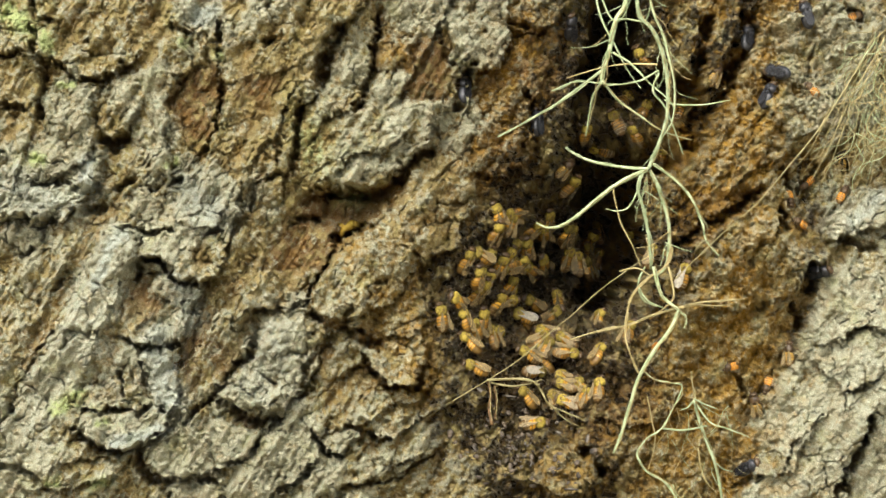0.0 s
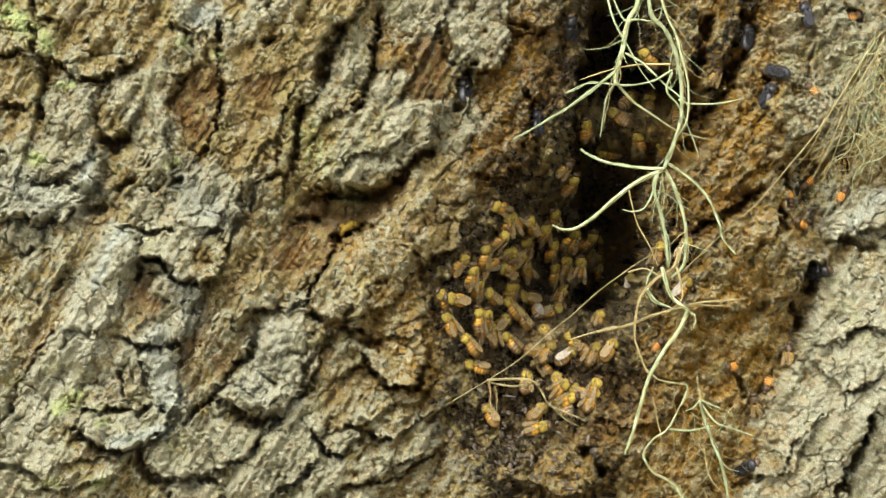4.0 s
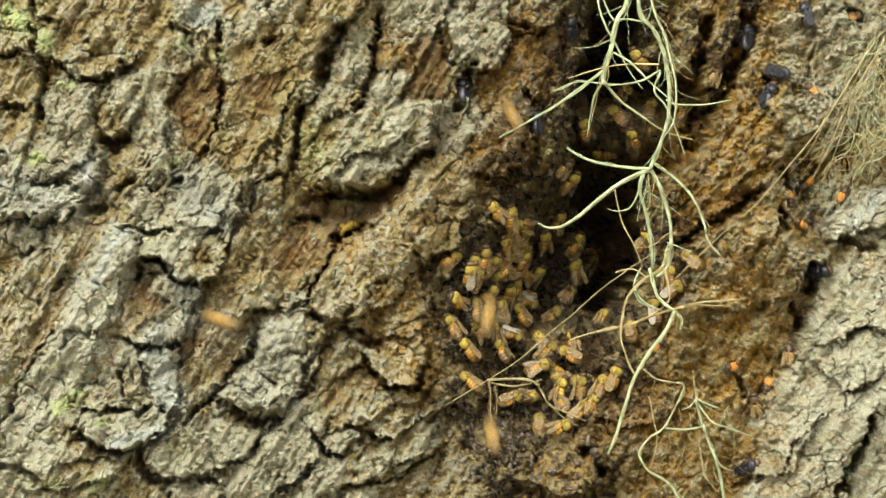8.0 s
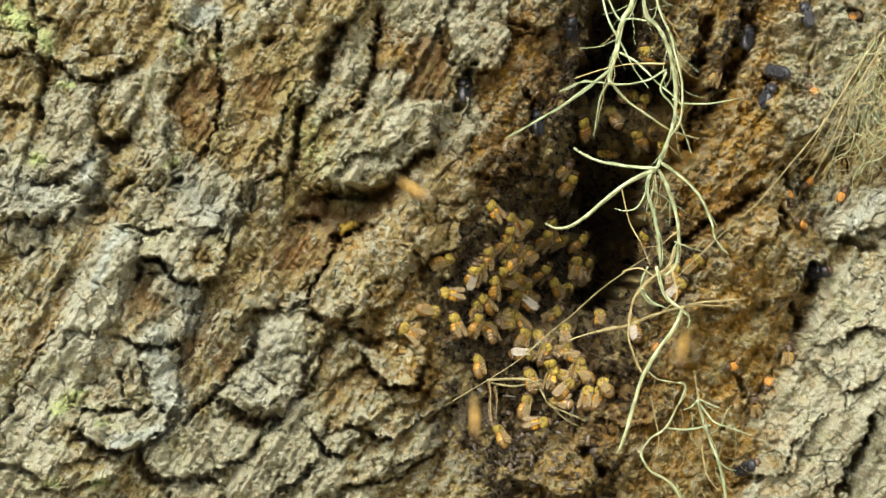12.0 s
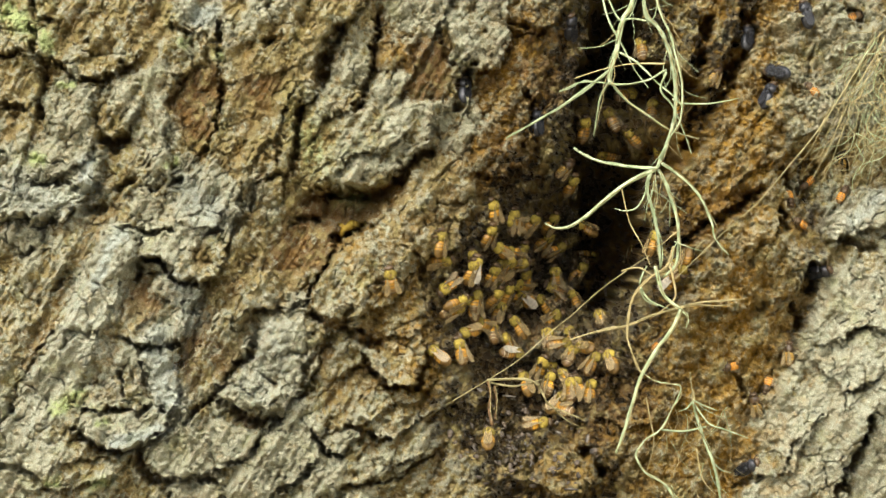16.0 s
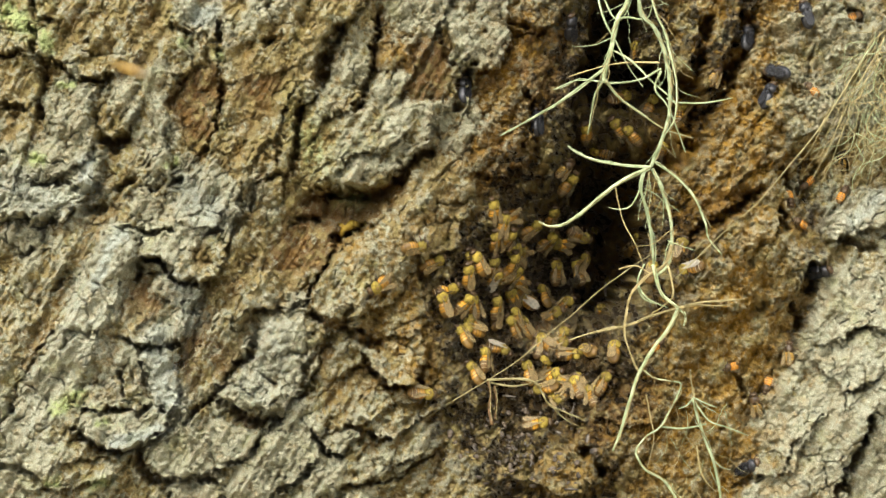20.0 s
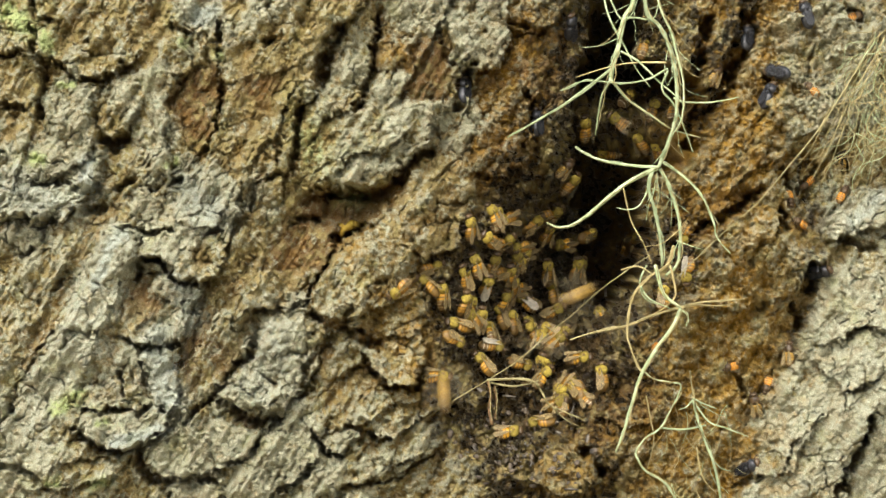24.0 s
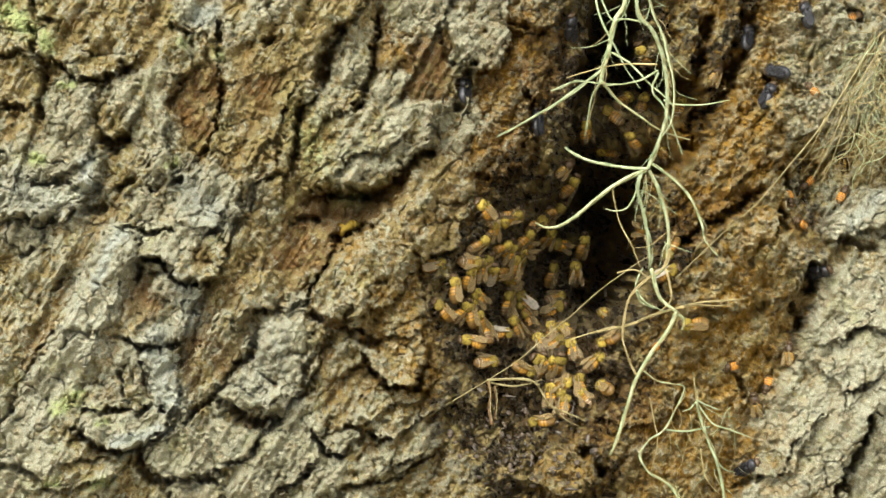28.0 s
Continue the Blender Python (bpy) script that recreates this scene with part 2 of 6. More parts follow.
plate(1440, 425, 34, 24, 40, 7); plate(1530, 376, 50, 30, 26, 11, "w"); plate(1498, 412, 34, 16, 10, 9, "w"); plate(1550, 440, 40, 30, 10, 7); plate(1490, 520, 52, 44, 50, 7, "g")
plate(1545, 540, 44, 50, 60, 7, "g"); plate(1460, 604, 54, 46, 50, 7, "g"); plate(1540, 628, 50, 40, 30, 7, "g"); plate(1420, 690, 66, 48, 40, 7, "g"); plate(1495, 720, 56, 46, 40, 7, "g")
plate(1385, 760, 44, 40, 30, 7, "g"); plate(1372, 862, 54, 38, 20, 8, "g"); plate(1440, 815, 60, 42, 30, 8, "g"); plate(1550, 700, 40, 36, 20, 7, "g"); plate(1560, 770, 36, 44, 60, 8, "g")
plate(1552, 850, 50, 44, 60, 8, "g"); plate(1478, 872, 40, 22, 30, 5); plate(1300, 590, 50, 34, 20, 5); plate(1360, 580, 34, 34, 40, 5, "o"); plate(1270, 690, 44, 40, 40, 4, "b")
plate(1235, 800, 44, 44, 50, 4, "b"); plate(1320, 640, 36, 26, 10, 5); plate(1200, 620, 40, 40, 30, 4, "b"); plate(1300, 800, 34, 30, 30, 5); plate(1190, 860, 44, 30, 20, 4, "b")

# dark splits and furrows: half width, depth in mm, then the line
crack(8, 14, (45, -10), (60, 35), (98, 36)); crack(6, 12, (50, 50), (51, 92), (-20, 92)); crack(7, 12, (52, 96), (100, 110), (125, 138), (160, 140), (190, 133))
crack(9, 14, (66, 108), (70, 150), (62, 202)); crack(7, 10, (-10, 180), (32, 186)); crack(6, 10, (172, 190), (160, 215)); crack(15, 18, (182, 248), (200, 262), (216, 240))
crack(9, 14, (350, 300), (372, 258), (390, 200), (392, 120), (384, 40)); crack(6, 8, (300, 40), (332, 62)); crack(7, 12, (468, 78), (500, 66)); crack(10, 15, (560, 168), (530, 195), (525, 240), (515, 300))
crack(17, 16, (600, 58), (577, 78), (572, 145)); crack(9, 13, (665, -20), (666, 60), (660, 130), (626, 196)); crack(12, 15, (758, 270), (742, 268), (715, 318)); crack(15, 20, (835, 118), (818, 160), (808, 190))
crack(6, 10, (775, 45), (790, 100), (810, 120)); crack(8, 12, (905, 40), (960, 60)); crack(9, 12, (930, 165), (945, 200), (930, 250)); crack(8, 12, (215, 110), (225, 125))
crack(10, 14, (28, 384), (60, 396), (92, 386)); crack(5, 9, (50, 326), (110, 320), (150, 342)); crack(5, 9, (0, 420), (40, 455), (70, 430), (76, 400)); crack(11, 13, (145, 376), (176, 370))
crack(7, 12, (240, 402), (262, 416), (300, 404)); crack(8, 12, (206, 336), (236, 312)); crack(9, 14, (242, 495), (252, 462), (284, 460), (312, 492), (362, 502)); crack(6, 10, (246, 420), (244, 490))
crack(6, 11, (-10, 780), (30, 690), (62, 640), (92, 588)); crack(6, 9, (100, 520), (112, 470)); crack(8, 12, (318, 318), (300, 330)); crack(7, 11, (372, 420), (390, 400)); crack(8, 10, (436, 370), (442, 325), (494, 310), (490, 250))
crack(19, 18, (556, 346), (600, 336), (660, 348), (702, 326)); crack(10, 12, (525, 388), (556, 386)); crack(13, 16, (596, 425), (622, 412), (652, 402)); crack(9, 14, (600, 430), (576, 475), (552, 520), (544, 545))
crack(13, 16, (552, 556), (585, 572), (625, 592), (675, 612)); crack(9, 14, (655, 645), (690, 686), (740, 684), (752, 650)); crack(9, 12, (742, 470), (752, 500)); crack(6, 10, (455, 552), (500, 550))
crack(6, 13, (130, 762), (145, 726), (176, 732), (188, 721), (240, 737), (262, 720), (295, 726)); crack(9, 14, (146, 768), (186, 800), (240, 797), (284, 768)); crack(11, 16, (244, 800), (246, 832), (295, 872))
crack(8, 13, (296, 852), (340, 846), (385, 850)); crack(9, 14, (325, 752), (352, 722), (386, 700), (405, 668), (448, 622), (462, 585)); crack(6, 11, (222, 600), (256, 616), (304, 614)); crack(5, 8, (214, 660), (216, 700))
crack(15, 14, (398, 716), (450, 746), (498, 732)); crack(7, 12, (395, 824), (448, 800), (470, 764), (498, 744)); crack(7, 12, (556, 758), (572, 802), (604, 804)); crack(6, 11, (618, 756), (650, 754), (668, 780), (694, 776))
crack(7, 10, (480, 885), (528, 852), (552, 830)); crack(5, 9, (615, 862), (700, 848), (770, 800)); crack(9, 12, (535, 705), (540, 650), (575, 600)); crack(9, 12, (0, 825), (40, 835), (80, 862)); crack(5, 9, (255, 640), (256, 690))
crack(24, 24, (1330, 0), (1312, 80), (1278, 150), (1248, 190), (1228, 250)); crack(13, 22, (1252, 35), (1243, 110), (1226, 160)); crack(14, 16, (1342, 342), (1300, 370), (1250, 408), (1200, 440))
crack(9, 14, (1385, 375), (1390, 405), (1368, 412)); crack(16, 16, (1445, 475), (1432, 510)); crack(12, 14, (1400, 545), (1412, 580)); crack(9, 12, (1385, 300), (1402, 345)); crack(11, 12, (1488, 424), (1545, 442))
crack(9, 20, (1542, 745), (1520, 800), (1500, 845), (1478, 885)); crack(4, 8, (1495, 692), (1520, 690), (1548, 668)); crack(13, 18, (1036, 800), (1062, 832)); crack(8, 12, (1305, 862), (1345, 846)); crack(4, 6, (1450, 735), (1400, 800), (1392, 830))
crack(10, 14, (1352, 130), (1372, 165)); crack(9, 12, (1480, 262), (1500, 300)); crack(5, 7, (1500, 600), (1530, 575), (1560, 590)); crack(7, 10, (1500, 20), (1530, 45)); crack(8, 12, (1320, 700), (1300, 660))

# steps between bark layers: height in mm, reach, then the line; the side on the left hand of its way stands out
steps = []


def ledge(high, reach, *points):
    steps.append((high, reach, points))


ledge(10, 50, (300, 300), (290, 240), (298, 170), (335, 120), (325, 66))
ledge(13, 90, (498, 335), (515, 250), (530, 196), (560, 166), (556, 104), (600, 58), (650, 8), (662, -40))
ledge(9, 45, (383, 40), (392, 180), (370, 258), (342, 302))
ledge(15, 70, (560, 346), (610, 330), (650, 346), (704, 312), (726, 288), (776, 216), (762, 186))
ledge(10, 30, (630, 196), (656, 130), (666, 60), (668, -30))
ledge(8, 45, (700, 178), (736, 130), (770, 60), (800, 14), (810, -40))
ledge(13, 55, (800, 58), (812, 108), (850, 132), (882, 120), (906, 58), (900, 10))
ledge(8, 40, (894, 30), (912, 55), (950, 63), (980, 40), (1002, 16))
ledge(10, 60, (846, 306), (882, 313), (922, 290), (950, 258), (934, 204), (962, 136))
ledge(10, 80, (548, 552), (620, 566), (682, 542), (740, 472), (804, 440), (822, 400))
ledge(8, 70, (722, 308), (692, 368), (626, 410), (590, 446), (545, 526))
ledge(15, 45, (655, 632), (690, 682), (736, 682), (754, 640), (748, 600))
ledge(8, 35, (686, 592), (722, 600), (760, 566), (762, 520))
ledge(11, 60, (464, 576), (442, 640), (396, 690), (328, 752))
ledge(13, 55, (398, 708), (450, 740), (500, 735), (540, 692), (562, 640), (578, 596))
ledge(9, 50, (262, 828), (300, 851), (345, 843), (400, 826), (450, 796), (458, 768))
ledge(9, 50, (478, 905), (530, 850), (560, 802), (576, 756))
ledge(8, 45, (556, 762), (590, 802), (642, 760), (694, 779), (740, 740), (800, 712))
ledge(13, 45, (138, 765), (180, 798), (240, 798), (290, 766), (312, 732))
ledge(10, 45, (300, 742), (320, 690), (315, 618), (280, 604))
ledge(10, 45, (222, 596), (270, 606), (306, 612), (330, 560), (366, 508))
ledge(14, 65, (244, 462), (280, 455), (310, 490), (360, 502), (390, 480), (416, 402), (424, 346))
ledge(9, 70, (184, 416), (132, 500), (90, 590), (30, 690), (-14, 792))
ledge(7, 50, (158, 644), (200, 540), (242, 430))
ledge(13, 50, (14, 384), (60, 400), (112, 386), (160, 346), (178, 296))
ledge(11, 45, (182, 262), (200, 246), (216, 238), (240, 196))
ledge(13, 50, (-20, 91), (50, 96), (100, 111), (130, 139), (190, 136), (232, 104))
ledge(8, 40, (-30, 190), (20, 186), (62, 204), (72, 150), (64, 104))
ledge(9, 45, (384, 560), (350, 610), (318, 660))
ledge(8, 40, (440, 372), (446, 326), (492, 312))
ledge(8, 50, (60, 866), (130, 860), (204, 842), (240, 806))
ledge(7, 45, (600, 866), (660, 846), (720, 812), (772, 790))
ledge(11, 55, (1342, 348), (1282, 388), (1200, 440))
ledge(10, 55, (1476, 424), (1530, 412), (1580, 388))
ledge(10, 45, (946, 850), (990, 876), (1040, 862), (1064, 812))
ledge(9, 35, (922, 640), (960, 654), (1006, 640), (1022, 588))
ledge(7, 40, (1074, 742), (1120, 760), (1182, 736), (1196, 700))
ledge(7, 40, (20, 330), (36, 270), (60, 214))
ledge(8, 40, (96, 306), (150, 290), (168, 240), (160, 170), (172, 146))
ledge(7, 45, (436, 330), (448, 286), (486, 236), (522, 160))
ledge(7, 35, (560, 236), (588, 196), (622, 194))
ledge(7, 40, (600, 300), (640, 270), (684, 268), (716, 240))
ledge(7, 35, (842, 232), (820, 196), (842, 150))
ledge(6, 35, (352, 400), (384, 404), (398, 372))
ledge(7, 40, (420, 560), (462, 548), (508, 552), (540, 530))
ledge(7, 40, (600, 664), (634, 640), (652, 606))
ledge(6, 40, (640, 752), (690, 716), (742, 704), (770, 676))
ledge(6, 40, (690, 862), (730, 820), (780, 790))
ledge(6, 35, (104, 826), (146, 806), (196, 812), (230, 800))
ledge(6, 35, (52, 596), (84, 530), (112, 466))
ledge(6, 35, (1290, 334), (1340, 296), (1420, 268))
ledge(6, 35, (1350, 196), (1400, 246), (1450, 232))
ledge(6, 40, (1452, 610), (1500, 598), (1528, 572), (1565, 588))
ledge(9, 60, (1484, 905), (1504, 850), (1526, 800), (1546, 742))
ledge(9, 40, (1222, 250), (1250, 190), (1284, 150), (1318, 80), (1338, -20))
ledge(8, 40, (1384, 392), (1402, 350), (1432, 300), (1480, 262))
ledge(6, 40, (1240, 546), (1330, 542), (1400, 520), (1440, 478))
ledge(6, 45, (1440, 640), (1490, 700), (1545, 668))
ledge(6, 45, (1340, 850), (1400, 832), (1446, 742))

# small plates fill what is left
rs = np.random.RandomState(5)
for k in range(1500):
    x, y = rs.uniform(X0, X1), rs.uniform(Y0, Y1)
    r = rs.uniform(12, 24)
    if all(((x - s[0]) / (s[2] * 0.75 + r)) ** 2 + ((y - s[1]) / (s[3] * 0.75 + r)) ** 2 > 1 for s in seeds):
        plate(x, y, r * 1.35, r * 0.75, 60 + rs.uniform(-30, 30), rs.uniform(2, 5), "b" if 760 < x < 1250 else "tbg"[k % 3])

PX = WX + 9 * fbm(GX / 55, GY / 55, 101, 3, 0.6)        # plates have more ragged outlines than splits
PY = WY + 9 * fbm(GX / 55, GY / 55, 111, 3, 0.6)
near = np.full(GX.shape, 9.0)            # scaled distance to the nearest seed and to the next
second = np.full(GX.shape, 9.0)
label = np.full(GX.shape, -1, np.int32)
size = np.zeros(GX.shape)
for k, (x, y, a, b, turn, lift, kind) in enumerate(seeds):
    reach = 2.3 * max(a, b) + 20
    i0, i1 = np.searchsorted(gy, (y - reach, y + reach))
    j0, j1 = np.searchsorted(gx, (x - reach, x + reach))
    if i1 <= i0 or j1 <= j0:
        continue
    box = (slice(i0, i1), slice(j0, j1))
    c, s = math.cos(radians(turn)), math.sin(radians(turn))
    dx, dy = PX[box] - x, PY[box] - y
    d = ((np.abs(dx * c - dy * s) / a) ** 2.6 + (np.abs(dx * s + dy * c) / b) ** 2.6) ** (1 / 2.6)
    n, m = near[box], second[box]
    better = d < n
    second[box] = np.where(better, n, np.minimum(m, d))
    label[box] = np.where(better, k, label[box])
    size[box] = np.where(better, min(a, b), size[box])
    near[box] = np.where(better, d, n)
seed_lift = np.array([s[5] for s in seeds]) * 0.0009
edge = np.minimum((second - near) * size * 0.55, (1.7 - near) * size)
edge += 1.5 * perlin(GX / 9, GY / 9, 71) + 2.0 * perlin(GX / 22, GY / 22, 72)

# relief: flaky ledges, crumbling lichen crust and fibres along the grain
rough_x, rough_y = GX + 5 * perlin(GX / 13, GY / 13, 41), GY + 5 * perlin(GX / 13, GY / 13, 42)
f1, f2 = cellular(rough_x / 30 + 0.5 * perlin(GX / 40, GY / 40, 48), rough_y / 22, 43)
g1, g2 = cellular(GX / 8 + perlin(GX / 9, GY / 9, 44), GY / 8 + perlin(GX / 9, GY / 9, 45), 46)
ledge = fbm(GA / 95, GB / 38, 62, 5, 0.6) * 4
step_f = ledge - np.floor(ledge)
flakes = 0.0016 * (np.floor(ledge) + smooth(step_f, 0.0, 0.35))
split = smooth(f2 - f1, 0.0, 0.14)
billow = 0.0030 * np.abs(perlin(rough_x / 19, rough_y / 19, 57)) + 0.0020 * np.abs(perlin(GX / 9.5, GY / 9.5, 58)) + 0.0012 * np.abs(perlin(GX / 5, GY / 5, 59))
creases = 0.0016 * np.abs(perlin(GA / 30, GB / 9, 63)) + 0.0012 * np.abs(perlin(GA / 14, GB / 6, 64))
jag_x, jag_y = GX + 4 * perlin(GX / 8, GY / 8, 181) + 6 * perlin(GX / 21, GY / 21, 182), GY + 4 * perlin(GX / 8, GY / 8, 183) + 6 * perlin(GX / 21, GY / 21, 184)
jag_a, jag_b = along(jag_x, jag_y)
scale_big, scale_small = chips(jag_a / 30, jag_b / 19, 185), chips(jag_a / 13, jag_b / 10, 189)
crumbs = 0.0012 * (split - 1) * smooth(perlin(GX / 50, GY / 50, 49), -0.1, 0.4) + 0.0005 * (smooth(g2 - g1, 0.0, 0.4) - 0.6) + 0.0018 * fbm(rough_x / 48, rough_y / 48, 47, 3, 0.55) + 0.4 * billow + scale_big * 0.0024 + scale_small * 0.0015 + 0.25 * creases + 0.0019 * fbm(rough_x / 30, rough_y / 26, 161, 2, 0.5) * (1 - 0.7 * stroke(170, (1610, 420), (1570, 620), (1440, 850))) + 0.0011 * fbm(GX / 7, GY / 7, 165, 2, 0.6)
fibre = 0.0030 * fbm(GA / 64, GB / 10, 51, 4, 0.62) + 0.0016 * fbm(GX / 16, GY / 16, 55, 3, 0.6)
fray = perlin(GX / 7, GY / 7, 120) + perlin(GX / 15, GY / 15, 121)
crumbly = smooth(stroke(330, (1230, 150), (1200, 500), (1080, 860)), 0.25, 0.7)      # clods instead of fibres round the hollow
even = smooth(stroke(150, (1610, 420), (1570, 620), (1440, 850)) + 0.45 * fbm(GX / 60, GY / 60, 141, 4, 0.6), 0.25, 0.75)           # the calmer grey shoulder
c1, c2 = cellular(rough_x / 26, rough_y / 22, 131)
clods = 0.0030 * (0.5 - c1) + 0.0036 * fbm(rough_x / 24, rough_y / 24, 133, 4, 0.65)
fibre = (fibre * (1 - 0.75 * crumbly) + 0.5 * creases) * (1 - 0.85 * even)
crumbs = 0.85 * crumbs * (1 - 0.35 * even) + clods * crumbly * (1 - even)
worn = stroke(75, (60, 770), (130, 630), (200, 470))          # a smoother weathered band
crumbs = crumbs * (1 - 0.45 * worn)
flakes = flakes * (1 - 0.95 * even) * (1 - 0.5 * worn)
ridges = 0.0075 * (np.abs(perlin(GA / 190 + 0.3 * perlin(GX / 90, GY / 90, 201), GB / 62, 202)) - 0.3) + 0.0036 * (np.abs(perlin(GA / 80, GB / 24, 204)) - 0.3)
ridges *= (1 - 0.75 * even) * (1 - 0.6 * crumbly)          # long furrows along the grain
furrow = np.zeros(GX.shape)
for width, depth, points in cracks:
    furrow = np.maximum(furrow, depth * 0.0014 * (1 - smooth(to_line(points, WX, WY) + 3 * fray, width * 0.45, width * 0.95)))
q1, q2 = cellular(jag_a / 70, jag_b / 42, 211)
thin = (1 - smooth(q2 - q1, 0.012, 0.055)) * smooth(fbm(GX / 60, GY / 60, 214, 2), -0.25, 0.2)
q1, q2 = cellular(jag_a / 26, jag_b / 20, 216)
thin = np.maximum(thin, 0.42 * (1 - smooth(q2 - q1, 0.02, 0.10)) * smooth(fbm(GX / 45, GY / 45, 218, 2), -0.05, 0.35))
furrow = np.maximum(furrow, 0.0052 * thin * (1 - 0.4 * crumbly))          # hairline splits
furrow *= 0.35 + 0.65 * smooth(fbm(GX / 38, GY / 38, 171, 3, 0.6), -0.45, 0.25)          # splits open and close along their way
layers = np.zeros(GX.shape)
ragged_x, ragged_y = WX + 3.5 * perlin(GX / 6, GY / 6, 191) + 6 * perlin(GX / 30, GY / 30, 193), WY + 3.5 * perlin(GX / 6, GY / 6, 192) + 6 * perlin(GX / 30, GY / 30, 194)
for high, reach, points in steps:
    px, py = [p[0] for p in points], [p[1] for p in points]
    rim = 4 * reach
    i0, i1 = np.searchsorted(gy, (min(py) - rim, max(py) + rim))
    j0, j1 = np.searchsorted(gx, (min(px) - rim, max(px) + rim))
    box = (slice(i0, i1), slice(j0, j1))
    layers[box] += high * 0.00095 * stepped(points, ragged_x[box], ragged_y[box], reach)
kinds = [s[6] for s in seeds]


def patch_of(letters):
    return np.array([k in letters for k in kinds] + [False])[label]


def zone(letters):
    return blurred(patch_of(letters), 10)


rise = np.where(label >= 0, seed_lift[np.maximum(label, 0)], 0)
seed_x, seed_y = np.array([s[0] for s in seeds]), np.array([s[1] for s in seeds])
lean_x, lean_y = rs.uniform(-1, 1, len(seeds)), rs.uniform(-1, 1, len(seeds))
at_seed = np.maximum(label, 0)
slant = np.clip((GX - seed_x[at_seed]) * lean_x[at_seed] + (GY - seed_y[at_seed]) * lean_y[at_seed], -45, 45) * 0.00005
joined = smooth(fbm(GX / 70, GY / 70, 66, 3), -0.55, 0.05)
joined = np.maximum(joined, even)
wall_up = 1 - np.exp(-np.maximum(edge, 0) / 2.5)
top = rise * (wall_up + (1 - wall_up) * 0.9 * joined) + np.minimum(edge, 0) * 0.0003 * (1 - joined)
bark_out = form + layers + ridges + top + slant * (1 - even) + np.where(patch_of("r"), fibre * 0.8 + 0.5 * flakes + (0.35 + 0.65 * crumbly) * crumbs, crumbs + 0.7 * flakes + (0.3 + 0.3 * blurred(patch_of("tb"), 8)) * fibre) - furrow
soggy = smooth(np.maximum(stroke(150, (900, 560), (960, 660), (930, 800)), stroke(110, (930, 250), (900, 480))), 0.3, 0.75)
pitted = soggy * (0.0042 * (np.abs(perlin(rough_x / 17, rough_y / 15, 221)) - 0.25) + 0.0030 * np.abs(perlin(GX / 8, GY / 7, 223)) + 0.0024 * perlin(rough_x / 30, rough_y / 26, 225))
bark_out = bark_out + pitted
lumps = 0.004 * fbm(rough_x / 40, rough_y / 40, 91, 4, 0.6)
under_out = form + layers + ridges + pitted - 0.0015 + fibre * 1.3 + 0.6 * crumbs + 0.5 * flakes + lumps * smooth(stroke(260, (1080, 200), (960, 640)), 0.2, 0.7) - furrow * 1.1
is_plate = (label >= 0) & (edge > -4) & (hollow < 0.35)
surface = np.where(is_plate, np.maximum(bark_out, under_out), under_out)


# ---- pigments on the bark (0 to 1): grey lichen, orange-brown bark, green crust, wet dark wood with the hollow's shade painted in ----
n_big, n_mid, n_fine = fbm(GX / 130, GY / 130, 81, 3), fbm(GX / 34, GY / 34, 84, 4, 0.6), fbm(GX / 11, GY / 11, 88, 3, 0.6)
lichen = 0.10 + 0.64 * zone("g") + 0.85 * zone("w") + 0.1 * zone("a") - 0.1 * zone("b") - 0.25 * zone("r") - 0.02 * zone("o")
# lichened shoulder and lower left, paleness painted in for weaker light there
lichen = lichen + 0.25 * even + 0.35 * stroke(230, (60, 560), (130, 780), (400, 820)) + 0.3 * stroke(110, (640, 720), (740, 800)) + 0.1 * stroke(60, (690, 520), (740, 560))
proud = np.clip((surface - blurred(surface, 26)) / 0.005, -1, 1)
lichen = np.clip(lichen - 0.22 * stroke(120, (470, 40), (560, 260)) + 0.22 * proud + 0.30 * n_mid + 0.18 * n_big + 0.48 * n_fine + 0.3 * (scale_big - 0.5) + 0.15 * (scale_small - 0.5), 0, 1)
chalk = np.clip(np.maximum.reduce([
    stroke(15, (152, 290), (156, 335)), stroke(13, (212, 415), (170, 500)), stroke(16, (270, 625), (300, 650)), stroke(13, (210, 780), (285, 760)),
    stroke(16, (345, 30), (372, 20)), 0.12 * even, 0.2 * stroke(95, (70, 690), (210, 640)), 0.6 * stroke(16, (1500, 400), (1560, 350)), 0.6 * stroke(26, (330, 330), (390, 390)), 0.5 * stroke(16, (60, 370), (90, 360)), 0.22 * stroke(60, (70, 740), (130, 620), (205, 450)), 0.45 * stroke(45, (15, 335), (115, 360)), 0.4 * stroke(30, (320, 330), (370, 400)), 0.3 * stroke(60, (480, 600), (460, 700)), 0.2 * stroke(40, (105, 690), (185, 560)), 0.7 * stroke(32, (280, 600), (295, 700)), 0.5 * stroke(30, (320, 500), (340, 560))]) * 1.35 * (0.9 + 0.4 * n_fine), 0, 1)
